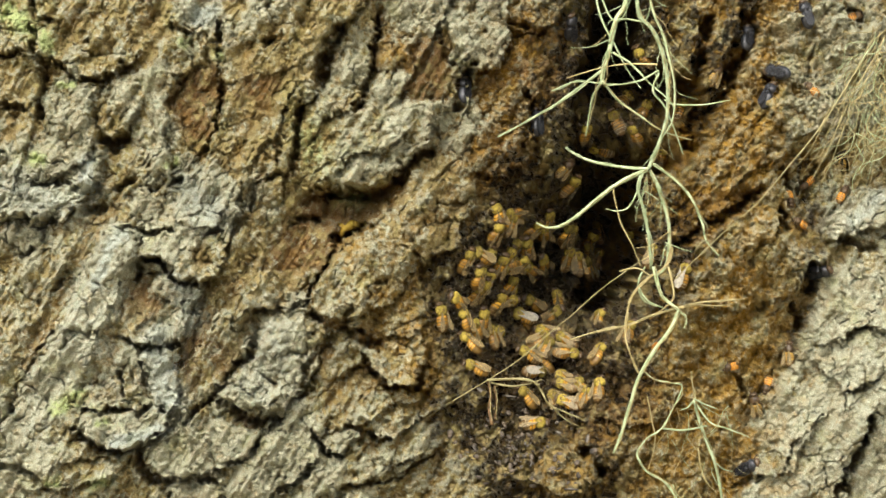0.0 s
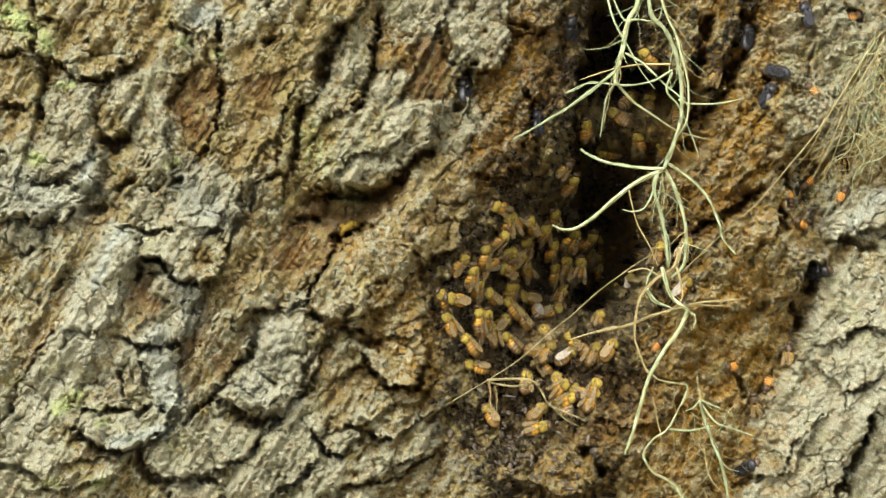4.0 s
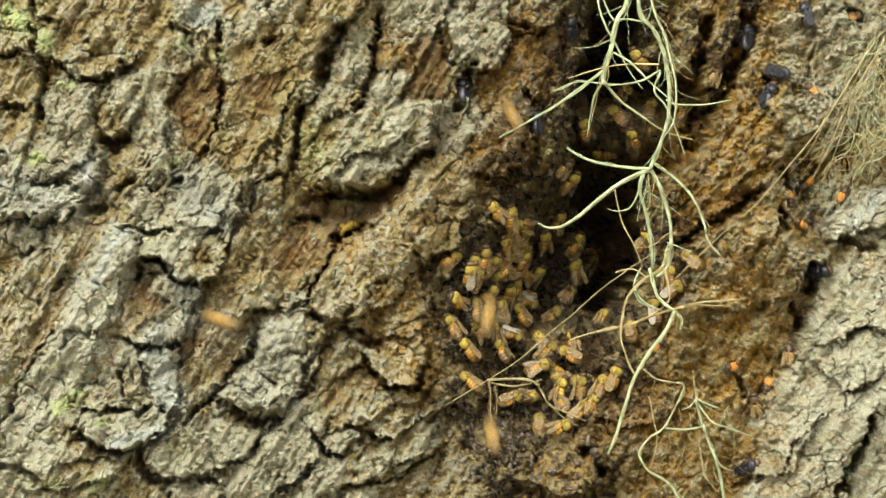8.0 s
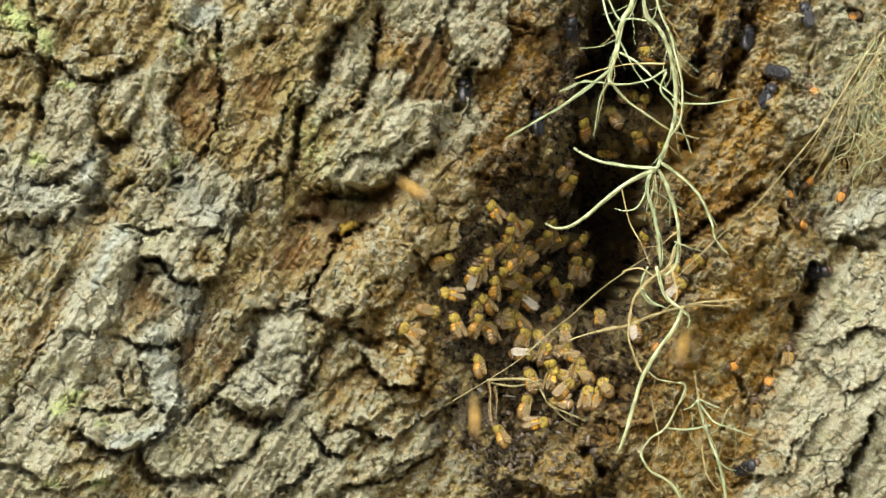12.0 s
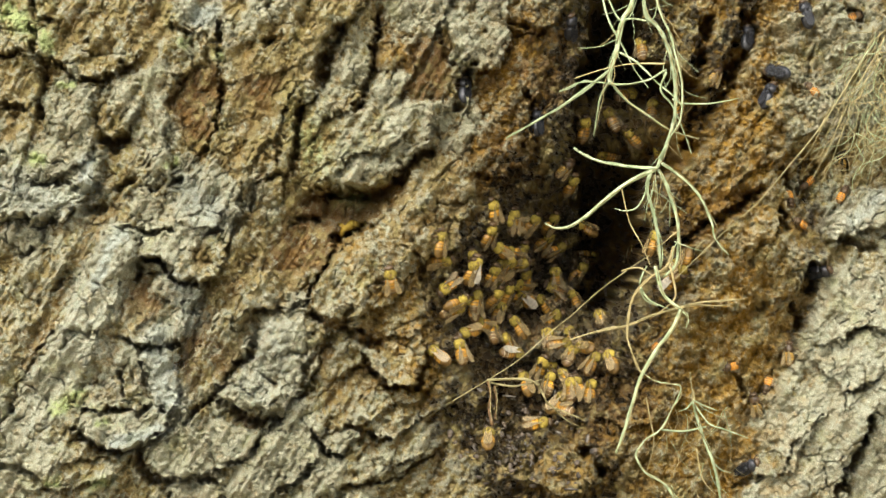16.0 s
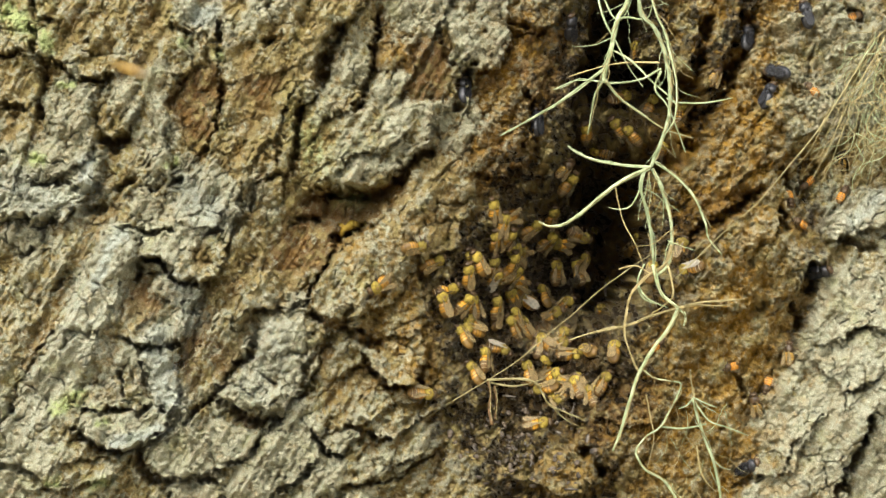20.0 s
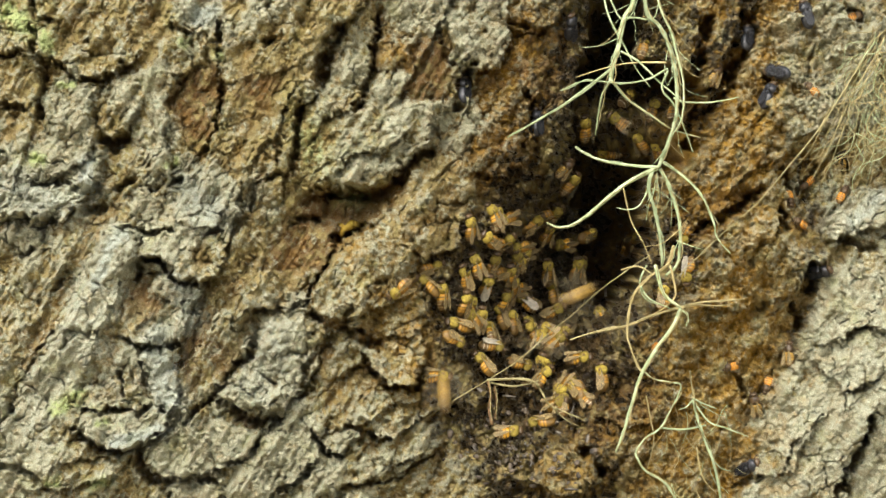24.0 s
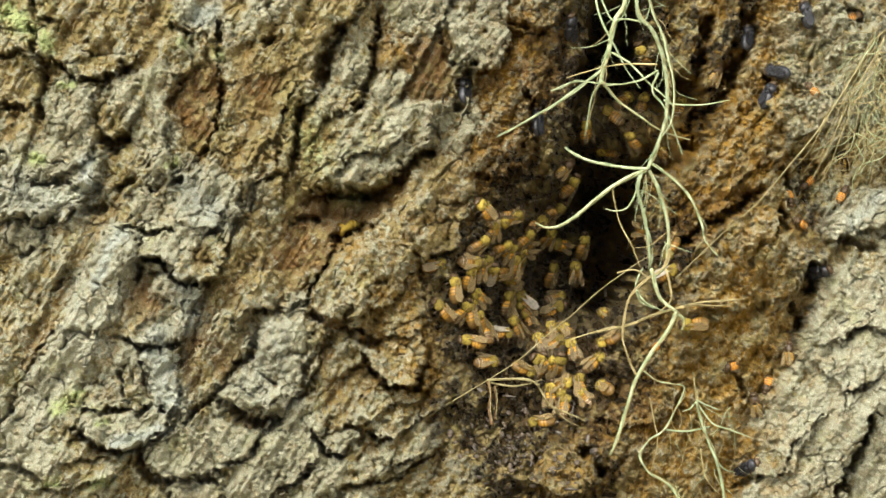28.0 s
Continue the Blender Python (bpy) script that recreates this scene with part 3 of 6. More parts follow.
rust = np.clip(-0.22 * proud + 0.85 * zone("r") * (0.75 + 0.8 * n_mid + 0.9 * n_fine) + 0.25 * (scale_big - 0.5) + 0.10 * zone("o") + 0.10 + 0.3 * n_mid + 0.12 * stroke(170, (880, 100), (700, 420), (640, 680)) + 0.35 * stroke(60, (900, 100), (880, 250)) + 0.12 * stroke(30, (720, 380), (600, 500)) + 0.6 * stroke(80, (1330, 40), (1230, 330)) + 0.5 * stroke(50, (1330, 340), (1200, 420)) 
               + 0.45 * stroke(60, (700, 90), (705, 100)) + 0.6 * stroke(60, (1050, 630), (1090, 760)) + 0.4 * stroke(70, (1180, 640), (1230, 820)) + 0.7 * stroke(65, (945, 70), (890, 300)), 0, 1)
rust *= 1 - 0.9 * zone("w")
algae = np.clip(np.maximum.reduce([
    stroke(22, (10, 20), (40, 45)), stroke(14, (75, 65), (80, 80)), 0.8 * stroke(13, (98, 722), (140, 700)), stroke(8, (86, 853), (102, 852)), stroke(10, (55, 280), (70, 284)),
    0.7 * stroke(8, (100, 152), (125, 152)), 0.8 * stroke(8, (296, 292), (306, 288)), 0.7 * stroke(8, (178, 748), (188, 746)), 0.5 * stroke(10, (322, 74), (328, 80)), 0.5 * stroke(10, (380, 96), (388, 100)),
    0.35 * stroke(14, (600, 350), (640, 352)), 0.3 * stroke(40, (550, 240), (560, 270)), 0.5 * stroke(9, (165, 860), (190, 850))]) * (1.0 + 0.9 * n_fine), 0, 1)
ochre = np.clip(np.maximum.reduce([
    0.95 * stroke(160, (1310, 60), (1260, 330), (1290, 800)), 0.7 * stroke(75, (930, 70), (880, 270)), 0.12 * stroke(80, (800, 330), (700, 440)), 0.75 * stroke(62, (715, 560), (740, 665)), 0.12 * stroke(90, (640, 700), (760, 800)), 0.5 * stroke(70, (1040, 650), (1090, 770)), 0.7 * stroke(50, (860, 640), (900, 690)),
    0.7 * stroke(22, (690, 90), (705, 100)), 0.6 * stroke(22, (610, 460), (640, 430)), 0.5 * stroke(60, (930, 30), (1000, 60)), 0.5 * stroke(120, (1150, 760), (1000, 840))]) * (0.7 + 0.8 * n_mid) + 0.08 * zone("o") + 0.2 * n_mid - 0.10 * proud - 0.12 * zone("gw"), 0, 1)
# wet bark, plus the hollow's shade painted in round the swarm
wet_shaded = np.clip(np.maximum.reduce([
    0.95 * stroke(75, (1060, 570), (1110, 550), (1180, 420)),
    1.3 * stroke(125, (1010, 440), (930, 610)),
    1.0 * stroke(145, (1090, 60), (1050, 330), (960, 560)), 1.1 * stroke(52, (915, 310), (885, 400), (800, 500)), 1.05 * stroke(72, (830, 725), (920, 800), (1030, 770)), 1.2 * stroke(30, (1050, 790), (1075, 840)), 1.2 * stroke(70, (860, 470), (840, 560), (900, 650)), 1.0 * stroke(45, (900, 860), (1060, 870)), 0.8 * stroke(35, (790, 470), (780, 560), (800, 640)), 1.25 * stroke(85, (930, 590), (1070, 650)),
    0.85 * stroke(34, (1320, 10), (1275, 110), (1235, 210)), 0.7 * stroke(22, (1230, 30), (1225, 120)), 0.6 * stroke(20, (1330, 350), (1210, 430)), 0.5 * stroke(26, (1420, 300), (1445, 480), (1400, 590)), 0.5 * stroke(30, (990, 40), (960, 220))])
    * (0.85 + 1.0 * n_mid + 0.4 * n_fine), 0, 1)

wet_shaded *= 1 - np.maximum(0.9 * stroke(48, (985, 835), (1020, 822)), 0.8 * stroke(26, (945, 604), (995, 592)))
wet_shaded = np.maximum(wet_shaded, 0.45 * smooth(GY, 150, 380) * crumbly * (1 - even) * (1 - stroke(130, (1290, 420), (1290, 800))) * smooth(n_mid + 0.4 * n_fine, 0.05, 0.5))

# basin under the swarm: its shade laid in as dark colour
wet_shaded = np.maximum(wet_shaded, smooth(stroke(112, (925, 520), (900, 570), (960, 650)), 0.2, 0.5) * (1 - 0.8 * stroke(26, (945, 604), (995, 592))))


wet_shaded = np.clip(wet_shaded * (0.86 + 0.35 * n_fine + 0.25 * perlin(GX / 5, GY / 5, 231)), 0, 1)          # noise breaks the dark wet and shaded tone into crumbs


def bark_mesh(name, keep_quads, out, step):
    """Part of the plan's grid as a mesh with its pigments."""
    idx = np.full(out.shape, -1, np.int64)
    q = np.argwhere(keep_quads)
    used = np.zeros(out.shape, bool)
    for di in (0, 1):
        for dj in (0, 1):
            used[q[:, 0] + di, q[:, 1] + dj] = True
    vi = np.argwhere(used)
    idx[used] = np.arange(len(vi))
    xs, ys = step[1][vi[:, 1]], step[0][vi[:, 0]]
    co = np.empty((len(vi), 3), np.float32)
    co[:, 0], co[:, 1], co[:, 2] = (xs - CX) * U, -out[used], EYE_Z + (CY - ys) * U
    faces = np.stack([idx[q[:, 0], q[:, 1]], idx[q[:, 0] + 1, q[:, 1]], idx[q[:, 0] + 1, q[:, 1] + 1], idx[q[:, 0], q[:, 1] + 1]], 1)
    me = bpy.data.meshes.new(name)
    me.vertices.add(len(vi))
    me.vertices.foreach_set("co", co.ravel())
    me.loops.add(faces.size)
    me.loops.foreach_set("vertex_index", faces.ravel().astype(np.int32))
    me.polygons.add(len(faces))
    me.polygons.foreach_set("loop_start", np.arange(0, faces.size, 4, dtype=np.int32))
    me.polygons.foreach_set("use_smooth", np.ones(len(faces), bool))
    me.update(calc_edges=True)
    return me, used


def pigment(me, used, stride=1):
    for key, values in (("lichen", lichen), ("chalk", chalk), ("rust", rust), ("algae", algae), ("ochre", ochre), ("wet_shaded", wet_shaded)):
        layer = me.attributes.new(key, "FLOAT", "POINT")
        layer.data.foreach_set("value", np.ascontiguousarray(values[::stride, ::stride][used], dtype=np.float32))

# ---- materials ----
def material(name):
    m = bpy.data.materials.new(name)
    m.use_nodes = True
    return m, m.node_tree, m.node_tree.nodes["Principled BSDF"]


def node(tree, kind, **values):
    n = tree.nodes.new(kind)
    for key, value in values.items():
        n.inputs[key.replace("_", " ")].default_value = value
    return n


def mixed(tree, fac, a, b):
    """Colour a to colour b by fac; each a socket or a colour."""
    n = tree.nodes.new("ShaderNodeMix")
    n.data_type = "RGBA"
    for slot, v in ((0, fac), (6, a), (7, b)):
        if isinstance(v, bpy.types.NodeSocket):
            tree.links.new(v, n.inputs[slot])
        else:
            n.inputs[slot].default_value = v if slot == 0 else (*v, 1)
    return n.outputs[2]


def ramp(tree, source, lo, hi):
    n = node(tree, "ShaderNodeMapRange", From_Min=lo, From_Max=hi)
    tree.links.new(source, n.inputs[0])
    return n.outputs[0]


def noise_of(tree, scale, detail=4, rough=0.6, stretch=None):
    where = tree.nodes.new("ShaderNodeNewGeometry").outputs["Position"]
    if stretch:
        mp = tree.nodes.new("ShaderNodeMapping")
        mp.vector_type = "TEXTURE"
        mp.inputs["Rotation"].default_value = (0, LEAN, 0)
        mp.inputs["Scale"].default_value = stretch
        tree.links.new(where, mp.inputs[0])
        where = mp.outputs[0]
    n = node(tree, "ShaderNodeTexNoise", Scale=scale, Detail=detail, Roughness=rough)
    tree.links.new(where, n.inputs["Vector"])
    return n.outputs[0]


def bump(tree, bsdf, height, distance, strength=1.0):
    b = node(tree, "ShaderNodeBump", Distance=distance, Strength=strength)
    tree.links.new(height, b.inputs["Height"])
    tree.links.new(b.outputs[0], bsdf.inputs["Normal"])


def attribute(tree, name):
    a = tree.nodes.new("ShaderNodeAttribute")
    a.attribute_name = name
    return a.outputs["Fac"]


def bark_material(name, inner):
    m, t, bsdf = material(name)
    grain = noise_of(t, 1000, 5, 0.75)
    specks = noise_of(t, 1900, 3, 0.6)
    streak = noise_of(t, 520, 4, 0.65, (1.0, 1.0, 5.0))
    coarse = noise_of(t, 70, 4, 0.6)
    brown = mixed(t, ramp(t, streak, 0.3, 0.7), (0.20, 0.152, 0.060), (0.375, 0.305, 0.14))
    brown = mixed(t, ramp(t, coarse, 0.35, 0.65), brown, (0.32, 0.262, 0.12))
    rusty = mixed(t, ramp(t, streak, 0.3, 0.7), (0.105, 0.062, 0.031), (0.255, 0.155, 0.07))
    grey = mixed(t, ramp(t, grain, 0.4, 0.6), (0.345, 0.332, 0.225), (0.43, 0.43, 0.32))
    white = mixed(t, ramp(t, specks, 0.35, 0.7), (0.365, 0.385, 0.32), (0.475, 0.51, 0.435))
    green = mixed(t, ramp(t, specks, 0.3, 0.7), (0.32, 0.38, 0.14), (0.47, 0.54, 0.27))
    # near-black for wet wood and for the painted shade of the hollow
    damp_shade = mixed(t, ramp(t, grain, 0.35, 0.7), (0.008, 0.0045, 0.0015), (0.062, 0.034, 0.008))
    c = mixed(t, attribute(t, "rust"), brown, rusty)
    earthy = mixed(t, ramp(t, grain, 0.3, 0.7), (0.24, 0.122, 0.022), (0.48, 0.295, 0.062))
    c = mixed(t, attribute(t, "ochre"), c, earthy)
    if not inner:
        spread = t.nodes.new("ShaderNodeMath")
        spread.operation = "ADD"
        t.links.new(attribute(t, "lichen"), spread.inputs[0])
        broken = node(t, "ShaderNodeMapRange", From_Min=0.3, From_Max=0.7, To_Min=-0.24, To_Max=0.24)
        t.links.new(grain, broken.inputs[0])
        t.links.new(broken.outputs[0], spread.inputs[1])
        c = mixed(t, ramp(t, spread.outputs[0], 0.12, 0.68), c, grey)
        c = mixed(t, attribute(t, "chalk"), c, white)
        c = mixed(t, attribute(t, "algae"), c, green)
    if not inner:
        for scale, lo, hi, most, colour in ((170, 0.50, 0.62, 0.55, (0.23, 0.17, 0.085)), (330, 0.54, 0.64, 0.5, (0.17, 0.125, 0.06)), (260, 0.58, 0.68, 0.6, (0.47, 0.46, 0.32)),
                                            (110, 0.56, 0.70, 0.35, (0.31, 0.31, 0.13)), (80, 0.55, 0.68, 0.35, (0.36, 0.25, 0.13)), (140, 0.57, 0.66, 0.4, (0.33, 0.40, 0.31)), (210, 0.60, 0.68, 0.45, (0.42, 0.27, 0.12)), (60, 0.56, 0.68, 0.3, (0.34, 0.36, 0.12))):
            stain = node(t, "ShaderNodeMapRange", From_Min=lo, From_Max=hi, To_Max=0.75 * most)
            t.links.new(noise_of(t, scale, 5, 0.65), stain.inputs[0])
            c = mixed(t, stain.outputs[0], c, colour)
    half = node(t, "ShaderNodeMapRange", From_Min=0.1, From_Max=1.0, To_Max=0.4)
    t.links.new(attribute(t, "ochre"), half.inputs[0])
    c = mixed(t, half.outputs[0], c, earthy)
    if not inner:
        for key, most, crust in (("chalk", 0.6, white), ("algae", 0.7, green)):
            fresh = node(t, "ShaderNodeMapRange", From_Min=0.2, From_Max=1.0, To_Max=most)
            t.links.new(attribute(t, key), fresh.inputs[0])
            c = mixed(t, fresh.outputs[0], c, crust)
    pits = node(t, "ShaderNodeMapRange", From_Min=0.36, From_Max=0.46, To_Min=0.3, To_Max=0.0)
    t.links.new(specks, pits.inputs[0])
    c = mixed(t, pits.outputs[0], c, (0.10, 0.07, 0.035))
    tone = t.nodes.new("ShaderNodeHueSaturation")
    flecks = node(t, "ShaderNodeMapRange", From_Min=0.32, From_Max=0.68, To_Min=0.72, To_Max=1.20)
    t.links.new(noise_of(t, 1500, 3, 0.7), flecks.inputs[0])
    t.links.new(flecks.outputs[0], tone.inputs["Value"])
    tone.inputs["Saturation"].default_value = 1.06
    t.links.new(c, tone.inputs["Color"])
    c = mixed(t, attribute(t, "wet_shaded"), tone.outputs[0], damp_shade)
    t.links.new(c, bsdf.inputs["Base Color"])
    gloss = node(t, "ShaderNodeMapRange", From_Min=0.3, From_Max=0.9, To_Min=0.92, To_Max=0.2)
    t.links.new(attribute(t, "wet_shaded"), gloss.inputs[0])
    t.links.new(gloss.outputs[0], bsdf.inputs["Roughness"])
    shine = node(t, "ShaderNodeMapRange", From_Min=0.4, From_Max=0.9, To_Min=0.14, To_Max=0.38)
    t.links.new(attribute(t, "wet_shaded"), shine.inputs[0])
    t.links.new(shine.outputs[0], bsdf.inputs["Specular IOR Level"])
    total = t.nodes.new("ShaderNodeMath")
    total.operation = "MULTIPLY_ADD"
    total.inputs[1].default_value = 0.4
    t.links.new(streak, total.inputs[0])
    t.links.new(grain, total.inputs[2])
    finer = t.nodes.new("ShaderNodeMath")
    finer.operation = "MULTIPLY_ADD"
    finer.inputs[1].default_value = 0.8
    t.links.new(specks, finer.inputs[0])
    t.links.new(total.outputs[0], finer.inputs[2])
    lively = node(t, "ShaderNodeMapRange", From_Min=0.3, From_Max=1.0, To_Min=1.0, To_Max=3.2)
    t.links.new(attribute(t, "wet_shaded"), lively.inputs[0])
    relief = t.nodes.new("ShaderNodeMath")
    relief.operation = "MULTIPLY"
    t.links.new(finer.outputs[0], relief.inputs[0])
    t.links.new(lively.outputs[0], relief.inputs[1])
    bump(t, bsdf, relief.outputs[0], 0.0012, 1.0)
    return m


BARK = bark_material("lichened_bark", False)
INNER = bark_material("inner_bark", True)


def plain_material(name, dark, light, scale=300, rough=0.6, relief=0.0003, spec=0.4, vary=0.25):
    m, t, bsdf = material(name)
    n = noise_of(t, scale, 4, 0.6)
    info = t.nodes.new("ShaderNodeObjectInfo")
    shade = mixed(t, ramp(t, n, 0.3, 0.7), dark, light)
    hue = t.nodes.new("ShaderNodeHueSaturation")
    t.links.new(shade, hue.inputs["Color"])
    t.links.new(ramp_to(t, info.outputs["Random"], 1 - vary, 1 + vary), hue.inputs["Value"])
    t.links.new(hue.outputs[0], bsdf.inputs["Base Color"])
    bsdf.inputs["Roughness"].default_value = rough
    bsdf.inputs["Specular IOR Level"].default_value = spec
    bump(t, bsdf, n, relief)
    return m


def ramp_to(tree, source, lo, hi):
    n = node(tree, "ShaderNodeMapRange", To_Min=lo, To_Max=hi)
    tree.links.new(source, n.inputs[0])
    return n.outputs[0]


MOSS = plain_material("pale_moss", (0.20, 0.25, 0.12), (0.385, 0.44, 0.26), 160, 0.75)
MOSS_TAN = plain_material("tan_moss", (0.24, 0.185, 0.07), (0.41, 0.34, 0.165), 160, 0.75)
MOSS_GREY = plain_material("dry_moss", (0.16, 0.135, 0.055), (0.31, 0.27, 0.13), 160, 0.8)
FUZZ = plain_material("bee_fuzz", (0.14, 0.105, 0.017), (0.36, 0.27, 0.04), 900, 0.9, 0.0006, vary=0.35)
AMBER = plain_material("bee_amber", (0.20, 0.095, 0.011), (0.38, 0.20, 0.026), 700, 0.35, vary=0.35)
DARK = plain_material("bee_dark", (0.03, 0.018, 0.008), (0.085, 0.05, 0.02), 500, 0.35)
BAND = plain_material("bee_band", (0.06, 0.032, 0.008), (0.15, 0.085, 0.022), 700, 0.5)
SOFT_BAND = plain_material("bee_soft_band", (0.075, 0.042, 0.009), (0.17, 0.098, 0.022), 700, 0.5)
TAN = plain_material("bee_tan", (0.17, 0.10, 0.016), (0.34, 0.215, 0.042), 500, 0.6)
PALE = plain_material("bee_pale_hair", (0.30, 0.25, 0.15), (0.52, 0.46, 0.32), 700, 0.8)
BLUE = plain_material("blue_black", (0.008, 0.008, 0.009), (0.028, 0.029, 0.034), 400, 0.3)
GOLD = plain_material("bee_gold", (0.36, 0.17, 0.012), (0.58, 0.31, 0.025), 600, 0.5, vary=0.3)
ORANGE = plain_material("bee_orange", (0.36, 0.125, 0.01), (0.60, 0.26, 0.02), 500, 0.6)
YELLOW = plain_material("yellow_lichen", (0.34, 0.23, 0.025), (0.60, 0.43, 0.07), 500, 0.8)
SPLINTER = plain_material("red_brown_wood", (0.06, 0.03, 0.012), (0.19, 0.105, 0.038), 300, 0.6, 0.001)
# pale tone picked as a reflector that fills the trunk from below
BOUNCE_GROUND = plain_material("light_bounce_ground", (0.14, 0.11, 0.06), (0.32, 0.26, 0.15), 12, 0.95, 0.02)
GRIT = plain_material("dry_grit", (0.02, 0.016, 0.012), (0.13, 0.10, 0.07), 250, 0.8)


def wing_material(name, colour, alpha):
    m, t, bsdf = material(name)
    n = noise_of(t, 700, 2, 0.5)
    t.links.new(mixed(t, ramp(t, n, 0.35, 0.65), [c * 0.6 for c in colour], colour), bsdf.inputs["Base Color"])
    bsdf.inputs["Roughness"].default_value = 0.5
    bsdf.inputs["Alpha"].default_value = alpha
    return m


WING = wing_material("smoky_wing", (0.30, 0.22, 0.10), 0.42)
WING_TAN = wing_material("tan_wing", (0.30, 0.215, 0.092), 0.58)
# pale membrane with its sky sheen put into the colour
WING_SHEEN = wing_material("pale_sheen_wing", (0.47, 0.42, 0.32), 0.62)
WING_FAST = wing_material("beating_wing", (0.36, 0.29, 0.16), 0.08)
WING_BLUE = wing_material("blue_black_wing", (0.012, 0.012, 0.014), 0.6)
SCRAP = plain_material("dry_scraps", (0.025, 0.02, 0.015), (0.12, 0.105, 0.085), 400, 0.7)


# ---- building helpers ----
def part(name, bm, mat, parent=None, label="", smooth_faces=True):
    me = bpy.data.meshes.new(name)
    if isinstance(bm, bpy.types.Mesh):
        me = bm
    else:
        bm.to_mesh(me)
        bm.free()
    for m in (mat if isinstance(mat, (list, tuple)) else [mat]):
        me.materials.append(m)
    if smooth_faces:
        me.polygons.foreach_set("use_smooth", np.ones(len(me.polygons), bool))
    ob = new(name, me)
    if parent:
        ob.parent = parent
    return tagged(ob, label) if label else ob


def out_at(x, y):
    """How far the bark stands out at a place of the plan (m)."""
    i = int(np.clip((y - Y0) / STEP, 0, len(gy) - 1))
    j = int(np.clip((x - X0) / STEP, 0, len(gx) - 1))
    return float(surface[i, j])


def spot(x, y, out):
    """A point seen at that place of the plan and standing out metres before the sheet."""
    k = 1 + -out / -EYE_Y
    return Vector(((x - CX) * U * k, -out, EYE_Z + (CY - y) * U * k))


# ---- ground: unseen, its pale tone added to bounce light onto the bark ----
bm = bmesh.new()
for ring in range(9):
    r = (0.01, 1, 2, 4, 8, 20, 80, 400, 3000)[ring]
    for k in range(24):
        a = k * math.tau / 24
        bm.verts.new((r * math.cos(a), r * math.sin(a), 0.05 * noise.noise(Vector((r * math.cos(a), r * math.sin(a), 0))) if r < 20 else 0))
bm.verts.ensure_lookup_table()
for ring in range(8):
    for k in range(24):
        a, b = ring * 24 + k, ring * 24 + (k + 1) % 24
        bm.faces.new([bm.verts[i] for i in (a, a + 24, b + 24, b)])
ground = tagged(part("ground", bm, BOUNCE_GROUND), "unseen pale brown ground, toned to bounce light upward", "ground", kind="structure")

# ---- trunk: inner bark sheet with the hollow, and the rest of the leaning trunk round it ----
keep = np.ones((len(gy[::2]) - 1, len(gx[::2]) - 1), bool)
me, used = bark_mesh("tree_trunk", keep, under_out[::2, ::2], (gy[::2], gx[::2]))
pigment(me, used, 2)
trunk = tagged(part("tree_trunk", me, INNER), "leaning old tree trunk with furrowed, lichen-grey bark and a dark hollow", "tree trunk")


def round_trunk():
    """The round of the trunk beyond the near sheet, from the ground to above the view."""
    bm = bmesh.new()
    n_round, low, high = 340, -2.1, 2.6
    rows = []
    axis = Vector((math.sin(LEAN), 0, math.cos(LEAN)))
    side = Vector((math.cos(LEAN), 0, -math.sin(LEAN)))
    middle = Vector(((900 - CX) * U, RADIUS - 0.008, EYE_Z + (CY - 520) * U))
    for i in range(300):
        s = low + (high - low) * i / 299
        row = []
        for k in range(n_round):
            a = math.tau * k / n_round
            ridge = abs(noise.noise(Vector((math.cos(a) * 7, math.sin(a) * 7, s * 2.2)))) * 0.035 + 0.01 * noise.noise(Vector((math.cos(a) * 25, math.sin(a) * 25, s * 12)))
            r = RADIUS - 0.020 + ridge * 0.6 + 0.25 * max(0, -1.2 - s) ** 1.5
            p = middle + axis * s + side * (r * math.sin(a)) + Vector((0, -r * math.cos(a), 0))
            row.append(bm.verts.new(p))
        rows.append(row)
    half_w, half_h = 0.217, 0.125
    for a, b in zip(rows, rows[1:]):
        for k in range(n_round):
            quad = (a[k], a[(k + 1) % n_round], b[(k + 1) % n_round], b[k])
            if any(v.co.y < 0.2 and abs(v.co.x) < half_w and abs(v.co.z - EYE_Z) < half_h for v in quad):
                continue
            bm.faces.new(quad)
    bm.faces.new(rows[-1])
    return bm


part("trunk_round", round_trunk(), INNER, trunk)

# ---- bark plates, one by one ----
solid = is_plate[:-1, :-1] & is_plate[1:, :-1] & is_plate[:-1, 1:] & is_plate[1:, 1:]
cell = np.where(solid, label[:-1, :-1], -1)
for k in range(len(seeds)):
    mine = cell == k
    if mine.sum() < 30:
        continue
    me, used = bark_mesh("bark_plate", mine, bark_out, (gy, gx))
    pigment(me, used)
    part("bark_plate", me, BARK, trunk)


# ---- hanging moss ----
def curve_points(points, n):
    """A smooth line through the points."""
    p = np.array([points[0], *points, points[-1]], float)
    out = []
    for k in range(1, len(p) - 2):
        for t in np.arange(0, 1, 1 / n):
            out.append(0.5 * (2 * p[k] + (p[k + 1] - p[k - 1]) * t + (2 * p[k - 1] - 5 * p[k] + 4 * p[k + 1] - p[k + 2]) * t ** 2 + (3 * p[k] - p[k - 1] - 3 * p[k + 1] + p[k + 2]) * t ** 3))
    return [*out, p[-1]]


